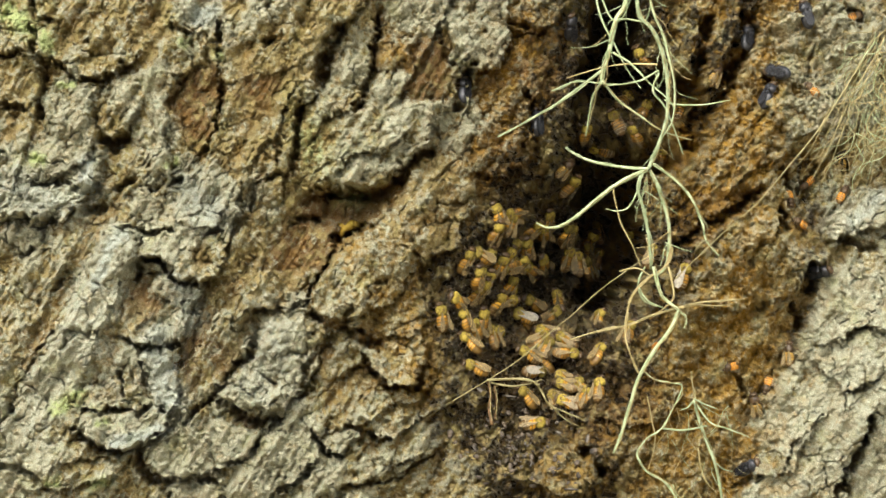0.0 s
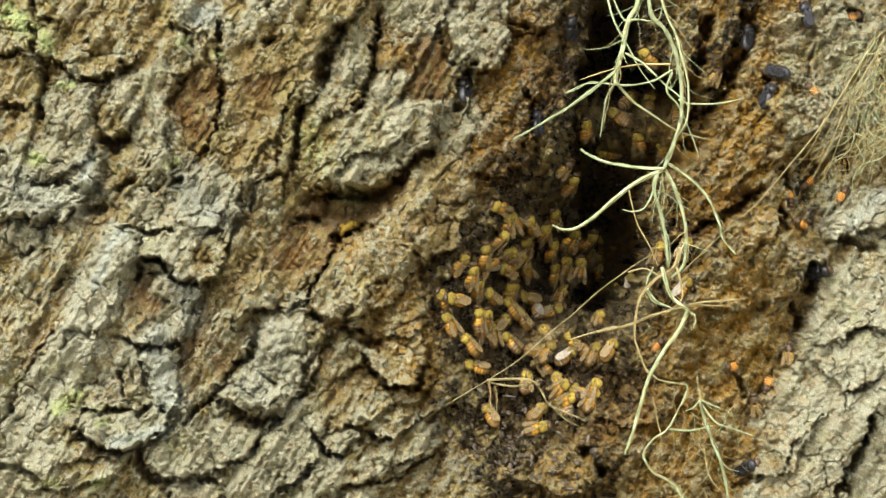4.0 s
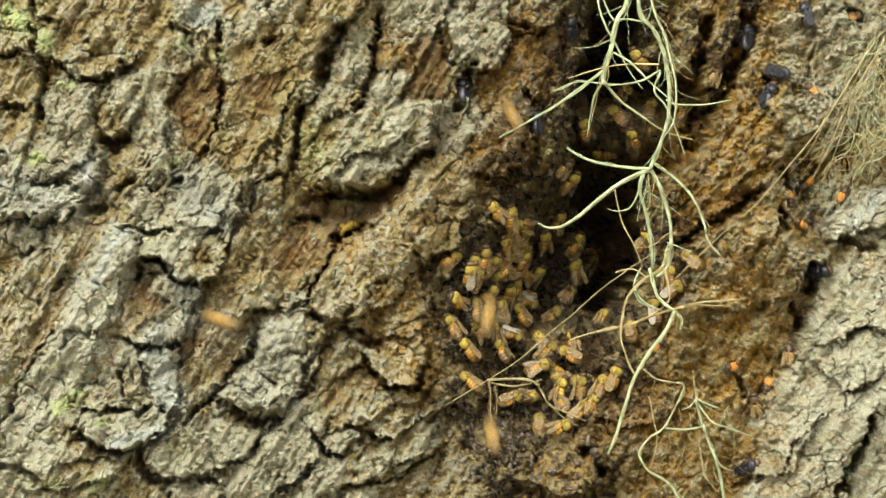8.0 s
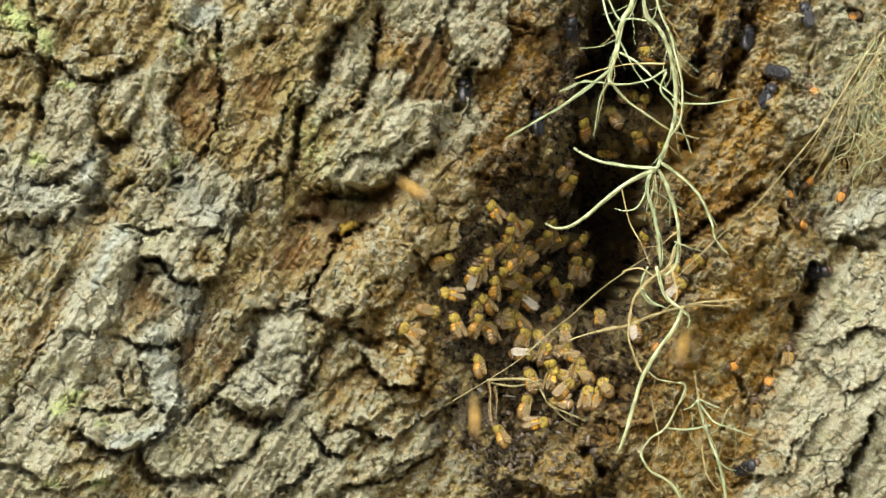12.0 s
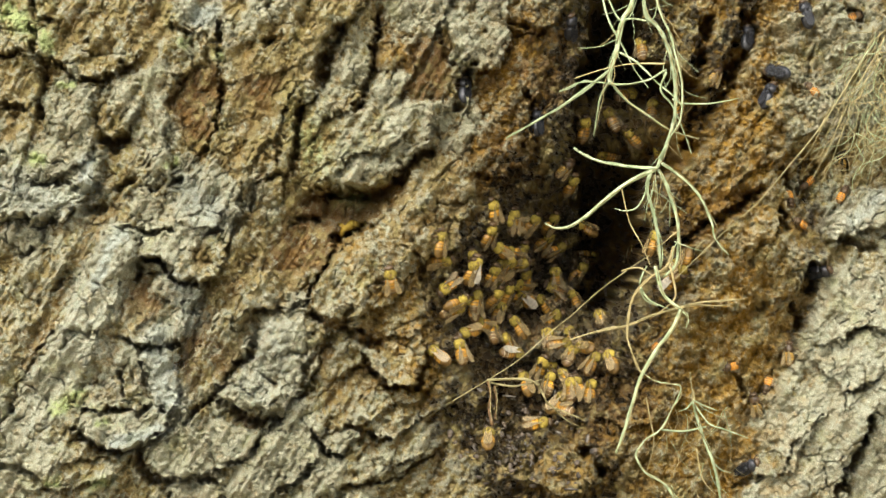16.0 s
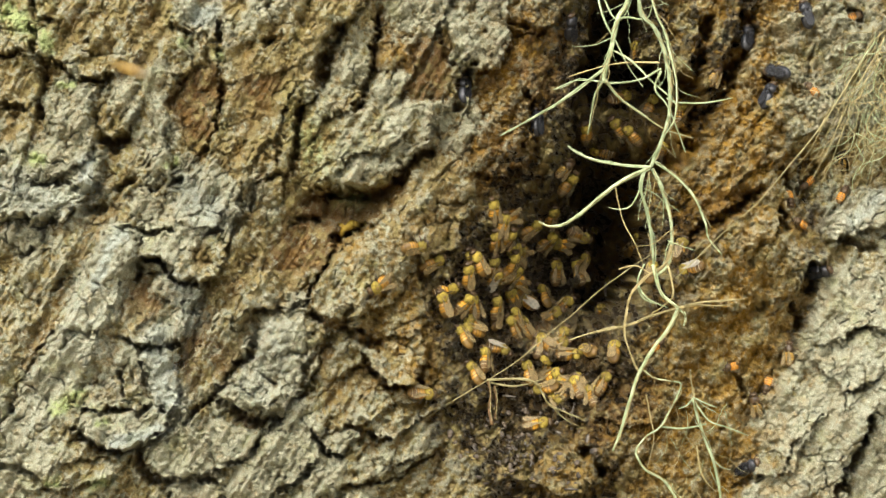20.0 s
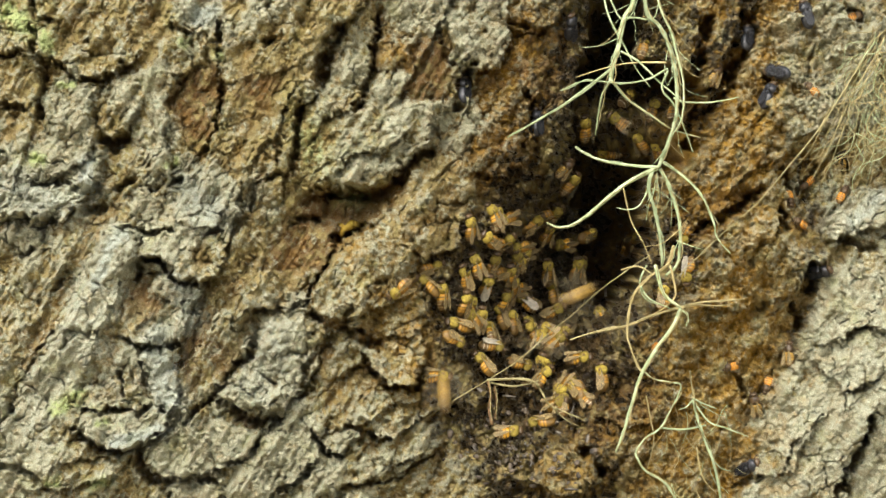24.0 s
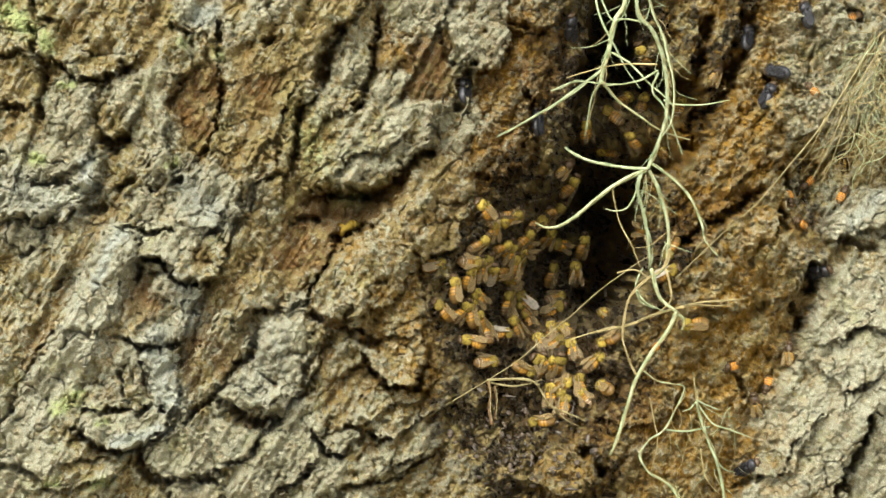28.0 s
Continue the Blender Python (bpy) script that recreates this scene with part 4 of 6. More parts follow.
def strand(parent, mat, thick, out0, out1, *points, name="strand", tip=0.35, root=1.0, origin=(0, 0, 0)):
    """A round tapering strand; thick in plan units, out0 and out1: metres before the sheet at its ends."""
    line = curve_points(points, 6)
    bm = bmesh.new()
    rings = []
    seed = len(bpy.data.objects)
    wob = [noise.noise(Vector((seed * 7.3, i * 0.35, 0))) for i in range(len(line))]
    pts = []
    for i, (x, y) in enumerate(line):
        f = i / (len(line) - 1)
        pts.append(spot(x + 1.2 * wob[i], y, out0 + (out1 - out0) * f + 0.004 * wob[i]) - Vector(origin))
    for i, p in enumerate(pts):
        f = i / (len(pts) - 1)
        d = (pts[min(i + 1, len(pts) - 1)] - pts[max(i - 1, 0)]).normalized()
        u = d.cross(Vector((0, 1, 0))).normalized()
        v = u.cross(d)
        r = thick * U * 0.345 * (root + (tip - root) * f ** 1.6) * (1 + 0.22 * wob[-i - 1])
        rings.append([bm.verts.new(p + u * (r * math.cos(a)) + v * (r * math.sin(a))) for a in [k * math.tau / 7 for k in range(7)]])
    for a, b in zip(rings, rings[1:]):
        for k in range(7):
            bm.faces.new((a[k], a[(k + 1) % 7], b[(k + 1) % 7], b[k]))
    bm.faces.new(rings[0])
    bm.faces.new(rings[-1][::-1])
    bmesh.ops.recalc_face_normals(bm, faces=bm.faces)
    if thick >= 7:                       # a finer strand winds along each stout one
        side = [(x + 7 * noise.noise(Vector((seed, k * 1.7, 3))) + 2, y + 5 * noise.noise(Vector((seed, k * 1.3, 9)))) for k, (x, y) in enumerate(line[::4])]
        if len(side) > 2:
            strand(parent, MOSS_GREY if seed % 3 else mat, 3.4, out0 + 0.002, out1 + 0.002, *side, name=name, tip=0.6, root=0.8, origin=origin)
    return part(name, bm, mat, parent)


def empty_thing(name, at, label, category, group=""):
    ob = new(name)
    ob.empty_display_size = 0.02
    ob.matrix_basis = pose(*at)
    return tagged(ob, label, category, group)


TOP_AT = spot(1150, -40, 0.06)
moss = empty_thing("hanging_moss", TOP_AT, "pale green hanging moss strands before the dark hollow", "moss")


def upper(thick, out0, out1, *points, mat=MOSS, **more):
    return strand(moss, mat, thick, out0, out1, *points, origin=TOP_AT, **more)


upper(13, .060, .055, (1114, -60), (1112, 5), (1096, 34), (1088, 70), (1081, 100), (1073, 128), (1072, 148), tip=0.9)
upper(8, .055, .030, (1076, 120), (1000, 178), (940, 214), (888, 243), tip=0.5)
upper(6, .045, .060, (1010, 138), (1060, 122), (1110, 113), (1170, 113), tip=0.9, root=0.4, mat=MOSS_TAN)
upper(7, .045, .060, (983, 161), (1018, 146), (1050, 145), (1100, 149), (1140, 141), (1172, 124), tip=0.9, root=0.4)
upper(7, .055, .040, (1070, 145), (1056, 170), (1050, 200), (1043, 241))
upper(7, .055, .050, (1075, 146), (1100, 176), (1140, 205), (1180, 231), (1227, 246))
upper(6, .056, .060, (1089, 92), (1120, 110), (1152, 142), (1190, 176), (1200, 190))
upper(6, .050, .050, (1056, -40), (1068, 28), (1094, 80), (1116, 122), (1141, 156))
upper(11, .060, .060, (1132, -60), (1135, 20), (1156, 46), (1172, 74), (1183, 112), (1188, 150), (1188, 192), (1184, 222), (1166, 270), (1155, 297), tip=0.9)
upper(6, .060, .055, (1096, 34), (1116, 33), (1136, 36), (1152, 30), (1160, -10))
upper(7, .058, .060, (1146, -40), (1162, 20), (1180, 62), (1190, 104), (1200, 150), (1197, 210), (1180, 240))
upper(6, .062, .050, (1184, 176), (1200, 183), (1250, 184), (1300, 175))
upper(6, .062, .050, (1172, 128), (1162, 160), (1182, 186), (1202, 232), (1216, 272))
upper(8, .060, .045, (1154, 298), (1100, 294), (1050, 284), (1022, 271), (1008, 261), tip=0.7)
upper(12, .060, .030, (1152, 299), (1100, 325), (1062, 354), (1030, 381), (1000, 400), (975, 403), (957, 395), tip=0.35)
upper(8, .060, .045, (1164, 290), (1200, 315), (1231, 350), (1250, 392), (1258, 424), (1280, 452))
upper(9, .060, .055, (1146, 300), (1136, 330), (1146, 370), (1156, 420), (1160, 475), tip=0.8)
upper(9, .060, .055, (1158, 300), (1176, 342), (1190, 390), (1192, 432), (1186, 470), (1166, 490), tip=0.8)
upper(5, .058, .050, (1140, 326), (1122, 364), (1100, 373), (1080, 369))
upper(4, .045, .045, (1092, 335), (1105, 390), (1130, 440), (1141, 470), mat=MOSS_TAN)
upper(5, .060, .055, (1060, -30), (1085, 28), (1102, 36), (1116, 12), (1130, -30))

rs = np.random.RandomState(31)
STEMS = (((1112, 0), (1086, 70), (1072, 148)), ((1135, 10), (1172, 74), (1188, 150), (1186, 215), (1155, 297)), ((1150, -10), (1180, 62), (1198, 150), (1190, 225)), ((1150, 300), (1146, 370), (1160, 475)), ((1160, 302), (1190, 390), (1180, 475)))
for k in range(46):                      # fine fibres about the stems
    stem = curve_points(STEMS[k % 5], 5)
    at = rs.randint(0, len(stem) - 3)
    x, y = stem[at][0] + rs.uniform(-5, 5), stem[at][1]
    turn = math.atan2(stem[at + 2][1] - stem[at][1], stem[at + 2][0] - stem[at][0]) + rs.normal(0, 0.45)
    pts = [(x, y)]
    for j in range(rs.randint(3, 6)):
        turn += rs.uniform(-0.35, 0.35)
        far = rs.uniform(10, 20)
        pts.append((pts[-1][0] + far * math.cos(turn), pts[-1][1] + far * math.sin(turn)))
    upper(rs.uniform(1.8, 3.4), .060, .056 + rs.uniform(-.004, .006), *pts, mat=(MOSS, MOSS_TAN, MOSS)[k % 3], name="fibre", root=0.8)

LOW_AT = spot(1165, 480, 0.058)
low = empty_thing("moss_tail", LOW_AT, "pale green lower strands of hanging moss", "moss")


def lower(thick, out0, out1, *points, mat=MOSS, **more):
    return strand(low, mat, thick, out0, out1, *points, origin=LOW_AT, **more)


lower(8, .058, .045, (1192, 436), (1180, 470), (1150, 490), (1126, 515), (1115, 542), (1110, 592), (1125, 640), (1138, 666), mat=MOSS_TAN)
lower(10, .058, .055, (1160, 470), (1175, 520), (1205, 546), (1218, 560), (1215, 578))
lower(6, .056, .050, (1134, 508), (1150, 530), (1186, 546))
lower(11, .056, .040, (1206, 546), (1190, 580), (1160, 620), (1136, 662), (1120, 710), (1105, 760), (1090, 800), tip=0.5)
lower(6, .056, .050, (1185, 468), (1196, 520), (1180, 542), (1158, 556), mat=MOSS_TAN)
lower(5, .050, .048, (1145, 470), (1132, 500), (1142, 528), (1165, 540))
lower(5, .046, .050, (1100, 478), (1130, 472), (1160, 486), (1185, 470), mat=MOSS_TAN)

foot = empty_thing("moss_end", spot(1230, 700, 0.03), "thin curling moss strands over brown bark", "moss")
FOOT_AT = spot(1230, 700, 0.03)


def ending(thick, out0, out1, *points, mat=MOSS, **more):
    return strand(foot, mat, thick, out0, out1, *points, origin=FOOT_AT, **more)


ending(8, .040, .030, (1140, 652), (1162, 669), (1190, 675), (1211, 682), (1196, 720), (1176, 756), (1150, 774), (1132, 802), (1150, 832), (1180, 850), (1200, 876), (1220, 930), tip=0.9, root=0.45)
ending(7, .034, .032, (1226, 655), (1229, 672), (1232, 690), (1234, 706), tip=1.0, root=0.3, mat=MOSS_TAN)
ending(5, .034, .028, (1233, 706), (1222, 718), (1208, 724))
ending(5, .034, .028, (1234, 708), (1260, 744), (1292, 756), (1332, 771))
ending(8, .034, .024, (1233, 708), (1245, 750), (1256, 780), (1270, 820), (1280, 862), (1288, 930), tip=0.8)
ending(5, .034, .030, (1234, 704), (1250, 712), (1276, 722))
ending(6, .030, .030, (1176, 756), (1215, 759), (1256, 751), tip=0.8)
ending(4, .026, .022, (1266, 808), (1282, 826), (1302, 832))
ending(4, .026, .020, (1240, 790), (1250, 842), (1276, 872), mat=MOSS_TAN)
ending(4, .030, .026, (1150, 700), (1158, 740), (1164, 780), (1152, 830), mat=MOSS_TAN)

rs = np.random.RandomState(23)
for k in range(34):                      # fine frayed ends
    x, y = rs.uniform(1180, 1300), rs.uniform(690, 870)
    turn = radians(rs.normal(275, 35))
    pts = [(x, y)]
    for j in range(4):
        turn += rs.uniform(-0.5, 0.5)
        step = rs.uniform(10, 24)
        pts.append((pts[-1][0] + step * math.cos(turn), pts[-1][1] - step * math.sin(turn)))
    ending(rs.uniform(1.6, 3.2), .030, .022, *pts, mat=(MOSS_GREY, MOSS_TAN, MOSS)[k % 3], root=0.6)

twig = empty_thing("moss_twig", spot(1160, 556, 0.05), "straw-yellow moss twig lying across the hollow", "twig")
TWIG_AT = spot(1160, 556, 0.05)
strand(twig, MOSS_TAN, 10, .040, .052, (1008, 602), (1060, 586), (1110, 575), (1160, 556), (1206, 543), (1250, 534), (1312, 530), origin=TWIG_AT, tip=0.3, root=0.35)
strand(twig, MOSS_TAN, 8, .042, .052, (1050, 590), (1110, 577), (1160, 558), (1210, 544), origin=TWIG_AT, tip=0.6, root=0.6)
strand(twig, MOSS_TAN, 5, .050, .045, (1206, 545), (1232, 540), (1270, 542), (1300, 538), origin=TWIG_AT)

THREAD_AT = spot(870, 672, 0.03)
thread = empty_thing("moss_thread", THREAD_AT, "thin grey moss thread stretched over the wet bark", "moss")
strand(thread, MOSS_GREY, 6, .014, .035, (732, 757), (800, 711), (870, 669), (920, 636), (970, 592), (1010, 560), (1060, 516), (1105, 482), (1150, 452), origin=THREAD_AT, tip=0.4, root=0.5)
strand(thread, MOSS_GREY, 7, .030, .022, (862, 673), (930, 672), (954, 686), (970, 715), (1000, 730), (1032, 743), origin=THREAD_AT, tip=0.4)
strand(thread, MOSS_GREY, 5, .024, .020, (975, 718), (988, 732), (1004, 745), (1022, 754), origin=THREAD_AT)
strand(thread, MOSS_GREY, 6, .030, .026, (870, 678), (905, 684), (935, 680), (960, 672), origin=THREAD_AT, tip=0.5)
strand(thread, MOSS_GREY, 5, .040, .035, (1196, 494), (1268, 424), (1340, 360), (1398, 292), (1440, 242), (1482, 180), (1535, 95), origin=THREAD_AT, tip=0.9, root=0.5)

TUFT_AT = spot(1570, 60, 0.04)
tuft = empty_thing("moss_tuft", TUFT_AT, "dry straw-coloured tuft of fine hanging moss", "moss")
rs = np.random.RandomState(9)
for k in range(170):
    x, y = rs.uniform(1500, 1610), rs.uniform(40, 260)
    if x < 1540 - 0.45 * (y - 40) * (y < 150) and y < 100:
        continue
    turn = radians(rs.normal(262, 26))
    curl, sharp = rs.uniform(0, 6.28), rs.uniform(0.35, 0.9)
    pts = [(x, y)]
    for j in range(rs.randint(4, 8)):
        step = rs.uniform(12, 26)
        turn += sharp * math.sin(curl + j * 1.2) + rs.uniform(-0.2, 0.2)
        pts.append((pts[-1][0] + step * math.cos(turn), pts[-1][1] - step * math.sin(turn)))
    strand(tuft, (MOSS_GREY, MOSS_TAN, MOSS)[k % 3], rs.uniform(1.3, 2.9), .026 + rs.uniform(0, .02), .020 + rs.uniform(0, .02), *pts, origin=TUFT_AT)
for k in range(4):                       # long wisps that trail over the bark
    strand(tuft, MOSS_GREY, rs.uniform(2.5, 4.5), .035, .024, (1545 + 6 * k, 70 + 9 * k), (1512 + 5 * k, 130 + 8 * k), (1470 + 9 * k, 200 + 7 * k), (1436 + 12 * k, 262 + 8 * k), (1405 + 16 * k, 300 + 9 * k), origin=TUFT_AT)


# ---- bees ----
BEE = 0.0146                             # a worker's length in metres


def ellipsoid(bm, centre, radii, seg=12, rings=8, tilt=0):
    m = Matrix.Translation(centre) @ Matrix.Rotation(tilt, 4, "X") @ Matrix.Diagonal((*radii, 1))
    return bmesh.ops.create_uvsphere(bm, u_segments=seg, v_segments=rings, radius=1, matrix=m)["verts"]


def limb(points, r0, r1):
    bm = bmesh.new()
    rings = []
    for i, p in enumerate(points):
        p = Vector(p)
        d = (Vector(points[min(i + 1, len(points) - 1)]) - Vector(points[max(i - 1, 0)])).normalized()
        u = d.orthogonal().normalized()
        v = d.cross(u)
        r = r0 + (r1 - r0) * i / (len(points) - 1)
        rings.append([bm.verts.new(p + u * r * math.cos(a) + v * r * math.sin(a)) for a in [k * math.tau / 5 for k in range(5)]])
    for a, b in zip(rings, rings[1:]):
        for k in range(5):
            bm.faces.new((a[k], a[(k + 1) % 5], b[(k + 1) % 5], b[k]))
    bm.faces.new(rings[0][::-1])
    bm.faces.new(rings[-1])
    return bm


def wing_mesh(length, width):
    bm = bmesh.new()
    shape = [(0, 0.0), (0.12, 0.10), (0.35, 0.32), (0.62, 0.5), (0.85, 0.48), (0.97, 0.3), (1.0, 0.05), (0.9, -0.12), (0.6, -0.10), (0.3, -0.05)]
    for z in (0.00006, -0.00006):
        ring = [bm.verts.new((x * length, y * width, z + 0.0004 * x * x)) for x, y in shape]
        bm.faces.new(ring if z > 0 else ring[::-1])
    bm.verts.ensure_lookup_table()
    n = len(shape)
    for k in range(n):
        bm.faces.new([bm.verts[i] for i in (k, k + n, (k + 1) % n + n, (k + 1) % n)])
    return bm


def make_bee(label, tail, back, spread, wing=None, size=1.0, band=None, dark_from=3):
    """A worker bee: feet at z 0, head towards +y. spread: degrees between the wings and the back line."""
    bee = new("honey_bee")
    bee.empty_display_size = 0.01
    tagged(bee, label, "bee", "bees at the hollow")
    L = BEE * size
    bm = bmesh.new()
    ellipsoid(bm, (0, 0.14 * L, 0.20 * L), (0.205 * L, 0.19 * L, 0.16 * L))
    for v in bm.verts:
        v.co += v.normal * 0.045 * L * noise.noise(v.co * 2600)
    r = random.Random(3)
    for k in range(170):                 # short hairs
        d = Vector((r.gauss(0, 1), r.gauss(0, 1), abs(r.gauss(0, 1)))).normalized()
        p = Vector((0, 0.14 * L, 0.20 * L)) + Vector((d.x * 0.185 * L, d.y * 0.18 * L, d.z * 0.15 * L))
        u = d.orthogonal().normalized() * 0.012 * L
        tip = p + d * r.uniform(0.03, 0.07) * L + Vector((r.gauss(0, 1), r.gauss(0, 1), 0)) * 0.012 * L
        ring = [bm.verts.new(p + u), bm.verts.new(p - u), bm.verts.new(p + d.cross(u)), bm.verts.new(tip)]
        for f in ((0, 1, 3), (1, 2, 3), (2, 0, 3)):
            bm.faces.new([ring[i] for i in f])
    thorax = part("thorax", bm, back, bee, "fuzzy thorax")
    if back is FUZZ:
        bm = bmesh.new()
        ellipsoid(bm, (0, 0.145 * L, 0.315 * L), (0.07 * L, 0.085 * L, 0.05 * L), 10, 6)
        part("bare_back", bm, BAND, thorax, "bare brown patch between the hairs")
    bm = bmesh.new()
    ellipsoid(bm, (0, 0.365 * L, 0.165 * L), (0.155 * L, 0.09 * L, 0.12 * L))
    head = part("head", bm, DARK, bee, "dark head")
    for s in (-1, 1):
        bm = bmesh.new()
        ellipsoid(bm, (s * 0.115 * L, 0.37 * L, 0.18 * L), (0.04 * L, 0.06 * L, 0.075 * L), 8, 6)
        part("eye", bm, DARK, head)
        part("antenna", limb([(s * 0.04 * L, 0.43 * L, 0.2 * L), (s * 0.10 * L, 0.52 * L, 0.22 * L), (s * 0.16 * L, 0.60 * L, 0.14 * L)], 0.012 * L, 0.01 * L), DARK, head)
    bm = bmesh.new()
    rings, tints = [], []
    for seg in range(5):                 # five plates, each with a bare front, a dark band and a hairy hem
        for f, tint in ((0.0, 0 if seg < dark_from else 1), (0.74 - 0.06 * seg, 1), (0.88, 2 if seg >= dark_from - 1 else 1)):
            u = (seg + f) / 5
            r = 0.168 * math.sqrt(max(0.02, 1 - ((u - 0.40) / 0.61) ** 2)) * (1 + 0.03 * (f - 0.4))
            y = -0.02 - 0.55 * u
            rings.append([bm.verts.new((r * L * math.cos(a) * 1.36, y * L, 0.185 * L + 0.16 * (y + 0.02) * L + r * L * math.sin(a))) for a in [k * math.tau / 14 for k in range(14)]])
            tints.append(tint)
    for i, (a, b) in enumerate(zip(rings, rings[1:])):
        for k in range(14):
            f = bm.faces.new((a[k], b[k], b[(k + 1) % 14], a[(k + 1) % 14]))
            f.material_index = tints[i]
    bm.faces.new(rings[0])
    bm.faces.new(rings[-1][::-1]).material_index = 1
    bmesh.ops.recalc_face_normals(bm, faces=bm.faces)
    part("abdomen", bm, [tail, band or (BLUE if tail is BLUE else BAND), band or (BLUE if tail is BLUE else PALE)], bee, "banded abdomen")
    for s in (-1, 1):
        for long, wide, y, turn, name in ((0.72, 0.30, 0.17, spread, "forewing"), (0.52, 0.22, 0.08, spread + 5, "hindwing")):
            bm = wing_mesh(long * L, wide * L)
            if s > 0:
                bmesh.ops.scale(bm, vec=(1, -1, 1), verts=bm.verts)
                bmesh.ops.reverse_faces(bm, faces=bm.faces)
            w = part(name, bm, WING_BLUE if tail is BLUE else wing or WING, bee, "translucent wing", False)
            w.matrix_basis = pose(s * 0.11 * L, y * L, (0.385 if name == "forewing" else 0.37) * L, 0, 6, -90 + s * turn)
        for y, fy, reach in ((0.24, 0.36, 0.27), (0.14, 0.10, 0.34), (0.05, -0.16, 0.33)):
            part("leg", limb([(s * 0.07 * L, y * L, 0.10 * L), (s * reach * 0.62 * L, (y + fy) / 2 * L, 0.17 * L), (s * reach * 0.9 * L, (y * 0.3 + fy * 0.7) * L, 0.06 * L), (s * reach * L, fy * L, 0.0)], 0.026 * L, 0.012 * L), DARK, bee)
    return bee


calm = blurred(surface, 9)
slope_y, slope_x = np.gradient(calm, STEP * U)


def on_bark(x, y, heading, lift=0.0):
    """The pose of a bee that sits on the bark at a place of the plan, heading in degrees from the right, anticlockwise."""
    i = int(np.clip((y - Y0) / STEP, 0, len(gy) - 1))
    j = int(np.clip((x - X0) / STEP, 0, len(gx) - 1))
    up = Vector((-np.clip(slope_x[i, j], -0.8, 0.8), -1.0, np.clip(slope_y[i, j], -0.8, 0.8))).normalized()
    fwd = Vector((math.cos(radians(heading)), 0, math.sin(radians(heading))))
    fwd = (fwd - up * fwd.dot(up)).normalized()
    right = fwd.cross(up)
    m = Matrix((right, fwd, up)).transposed().to_4x4()
    out = max(float(calm[i, j]), float(surface[i, j]) - 0.002) + lift
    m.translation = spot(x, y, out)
    return m


def in_air(x, y, heading, out, nose=0):
    """The pose of a flying bee, out metres before the sheet."""
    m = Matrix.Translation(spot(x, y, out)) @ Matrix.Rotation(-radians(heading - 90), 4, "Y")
    return m @ pose(0, 0, 0, 90 - nose, 0, 0) @ pose(0, 0, -0.2 * BEE)


# the crawling swarm: four looks, then copies
AT_HOME = on_bark(985, 556, 20)
looks = [make_bee("honey bee with orange banded abdomen crawling on wet bark", AMBER, FUZZ, 13),
         make_bee("honey bee with folded tan wings crawling on wet bark", AMBER, FUZZ, -2, WING_TAN, 1.0, SOFT_BAND),
         make_bee("honey bee with pale glossy folded wings on wet bark", AMBER, FUZZ, -3, WING_SHEEN),
         make_bee("orange honey bee with dark pale-ringed tail on wet bark", GOLD, FUZZ, 7, None, 1.0, None, 2)]
swarm = []
for k in range(47):
    kind = (0, 1, 3, 1, 0, 1, 2, 1, 3)[k % 9]
    swarm.append(looks[kind] if looks[kind] not in swarm else copy_thing(looks[kind], AT_HOME))
backing = [copy_thing(looks[(1, 0, 3)[k % 3]], AT_HOME) for k in range(34)]
flyer = make_bee("honey bee in flight with spread wings before the bark", TAN, TAN, 62, WING_FAST)
tagged(flyer, group="bees in flight")
flyers = [flyer] + [copy_thing(flyer, AT_HOME) for k in range(10)]

# resting bees beside the hollow, on the bark of the shoulder
rest_orange = make_bee("orange-tailed honey bee resting still on pale bark", ORANGE, DARK, 15, WING_FAST, 0.66, BAND, 4)
rest_dark = make_bee("blue-black bee resting still on the bark", BLUE, BLUE, -3)
rest_brown = make_bee("brown honey bee resting still on the bark", TAN, DARK, 8, None, 0.85)
for first, places in ((rest_orange, ((1425, 322, 200), (1395, 355, 260), (1412, 396, 170), (1357, 684, 250), (1290, 648, 180), (1170, 612, 40), (1436, 160, 130), (1515, 28, 20), (1495, 345, 70))),
                      (rest_dark, ((1366, 170, 80), (1378, 128, 170), (1425, 25, 100), (1460, 476, 30), (1005, 42, 110), (1320, 68, 70), (945, 215, 80), (1332, 826, 20), (818, 160, 70))),
                      (rest_brown, ((1400, 624, 90), (1338, 712, 100), (1495, 284, 80), (998, 292, 58), (1262, 130, 60)))):
    tagged(first, group="resting bees")
    for k, (x, y, heading) in enumerate(places):
        m = on_bark(x, y, heading, 0.001)
        if k:
            copy_thing(first, m)
        else:
            first.matrix_basis = m

# bees on the inner wall of the hollow
inner_first = make_bee("honey bee clinging to the dark inner wall of the hollow", AMBER, FUZZ, 9, WING_FAST)
inner = [inner_first] + [copy_thing(inner_first, AT_HOME) for k in range(9)]
INNER_AT = ((1030, 226, 105), (1086, 212, 125), (1128, 236, 95), (1068, 262, 170), (1104, 178, 40), (1152, 192, 80), (1206, 196, 90), (1142, 92, 100), (1176, 262, 60), (1006, 320, 75))

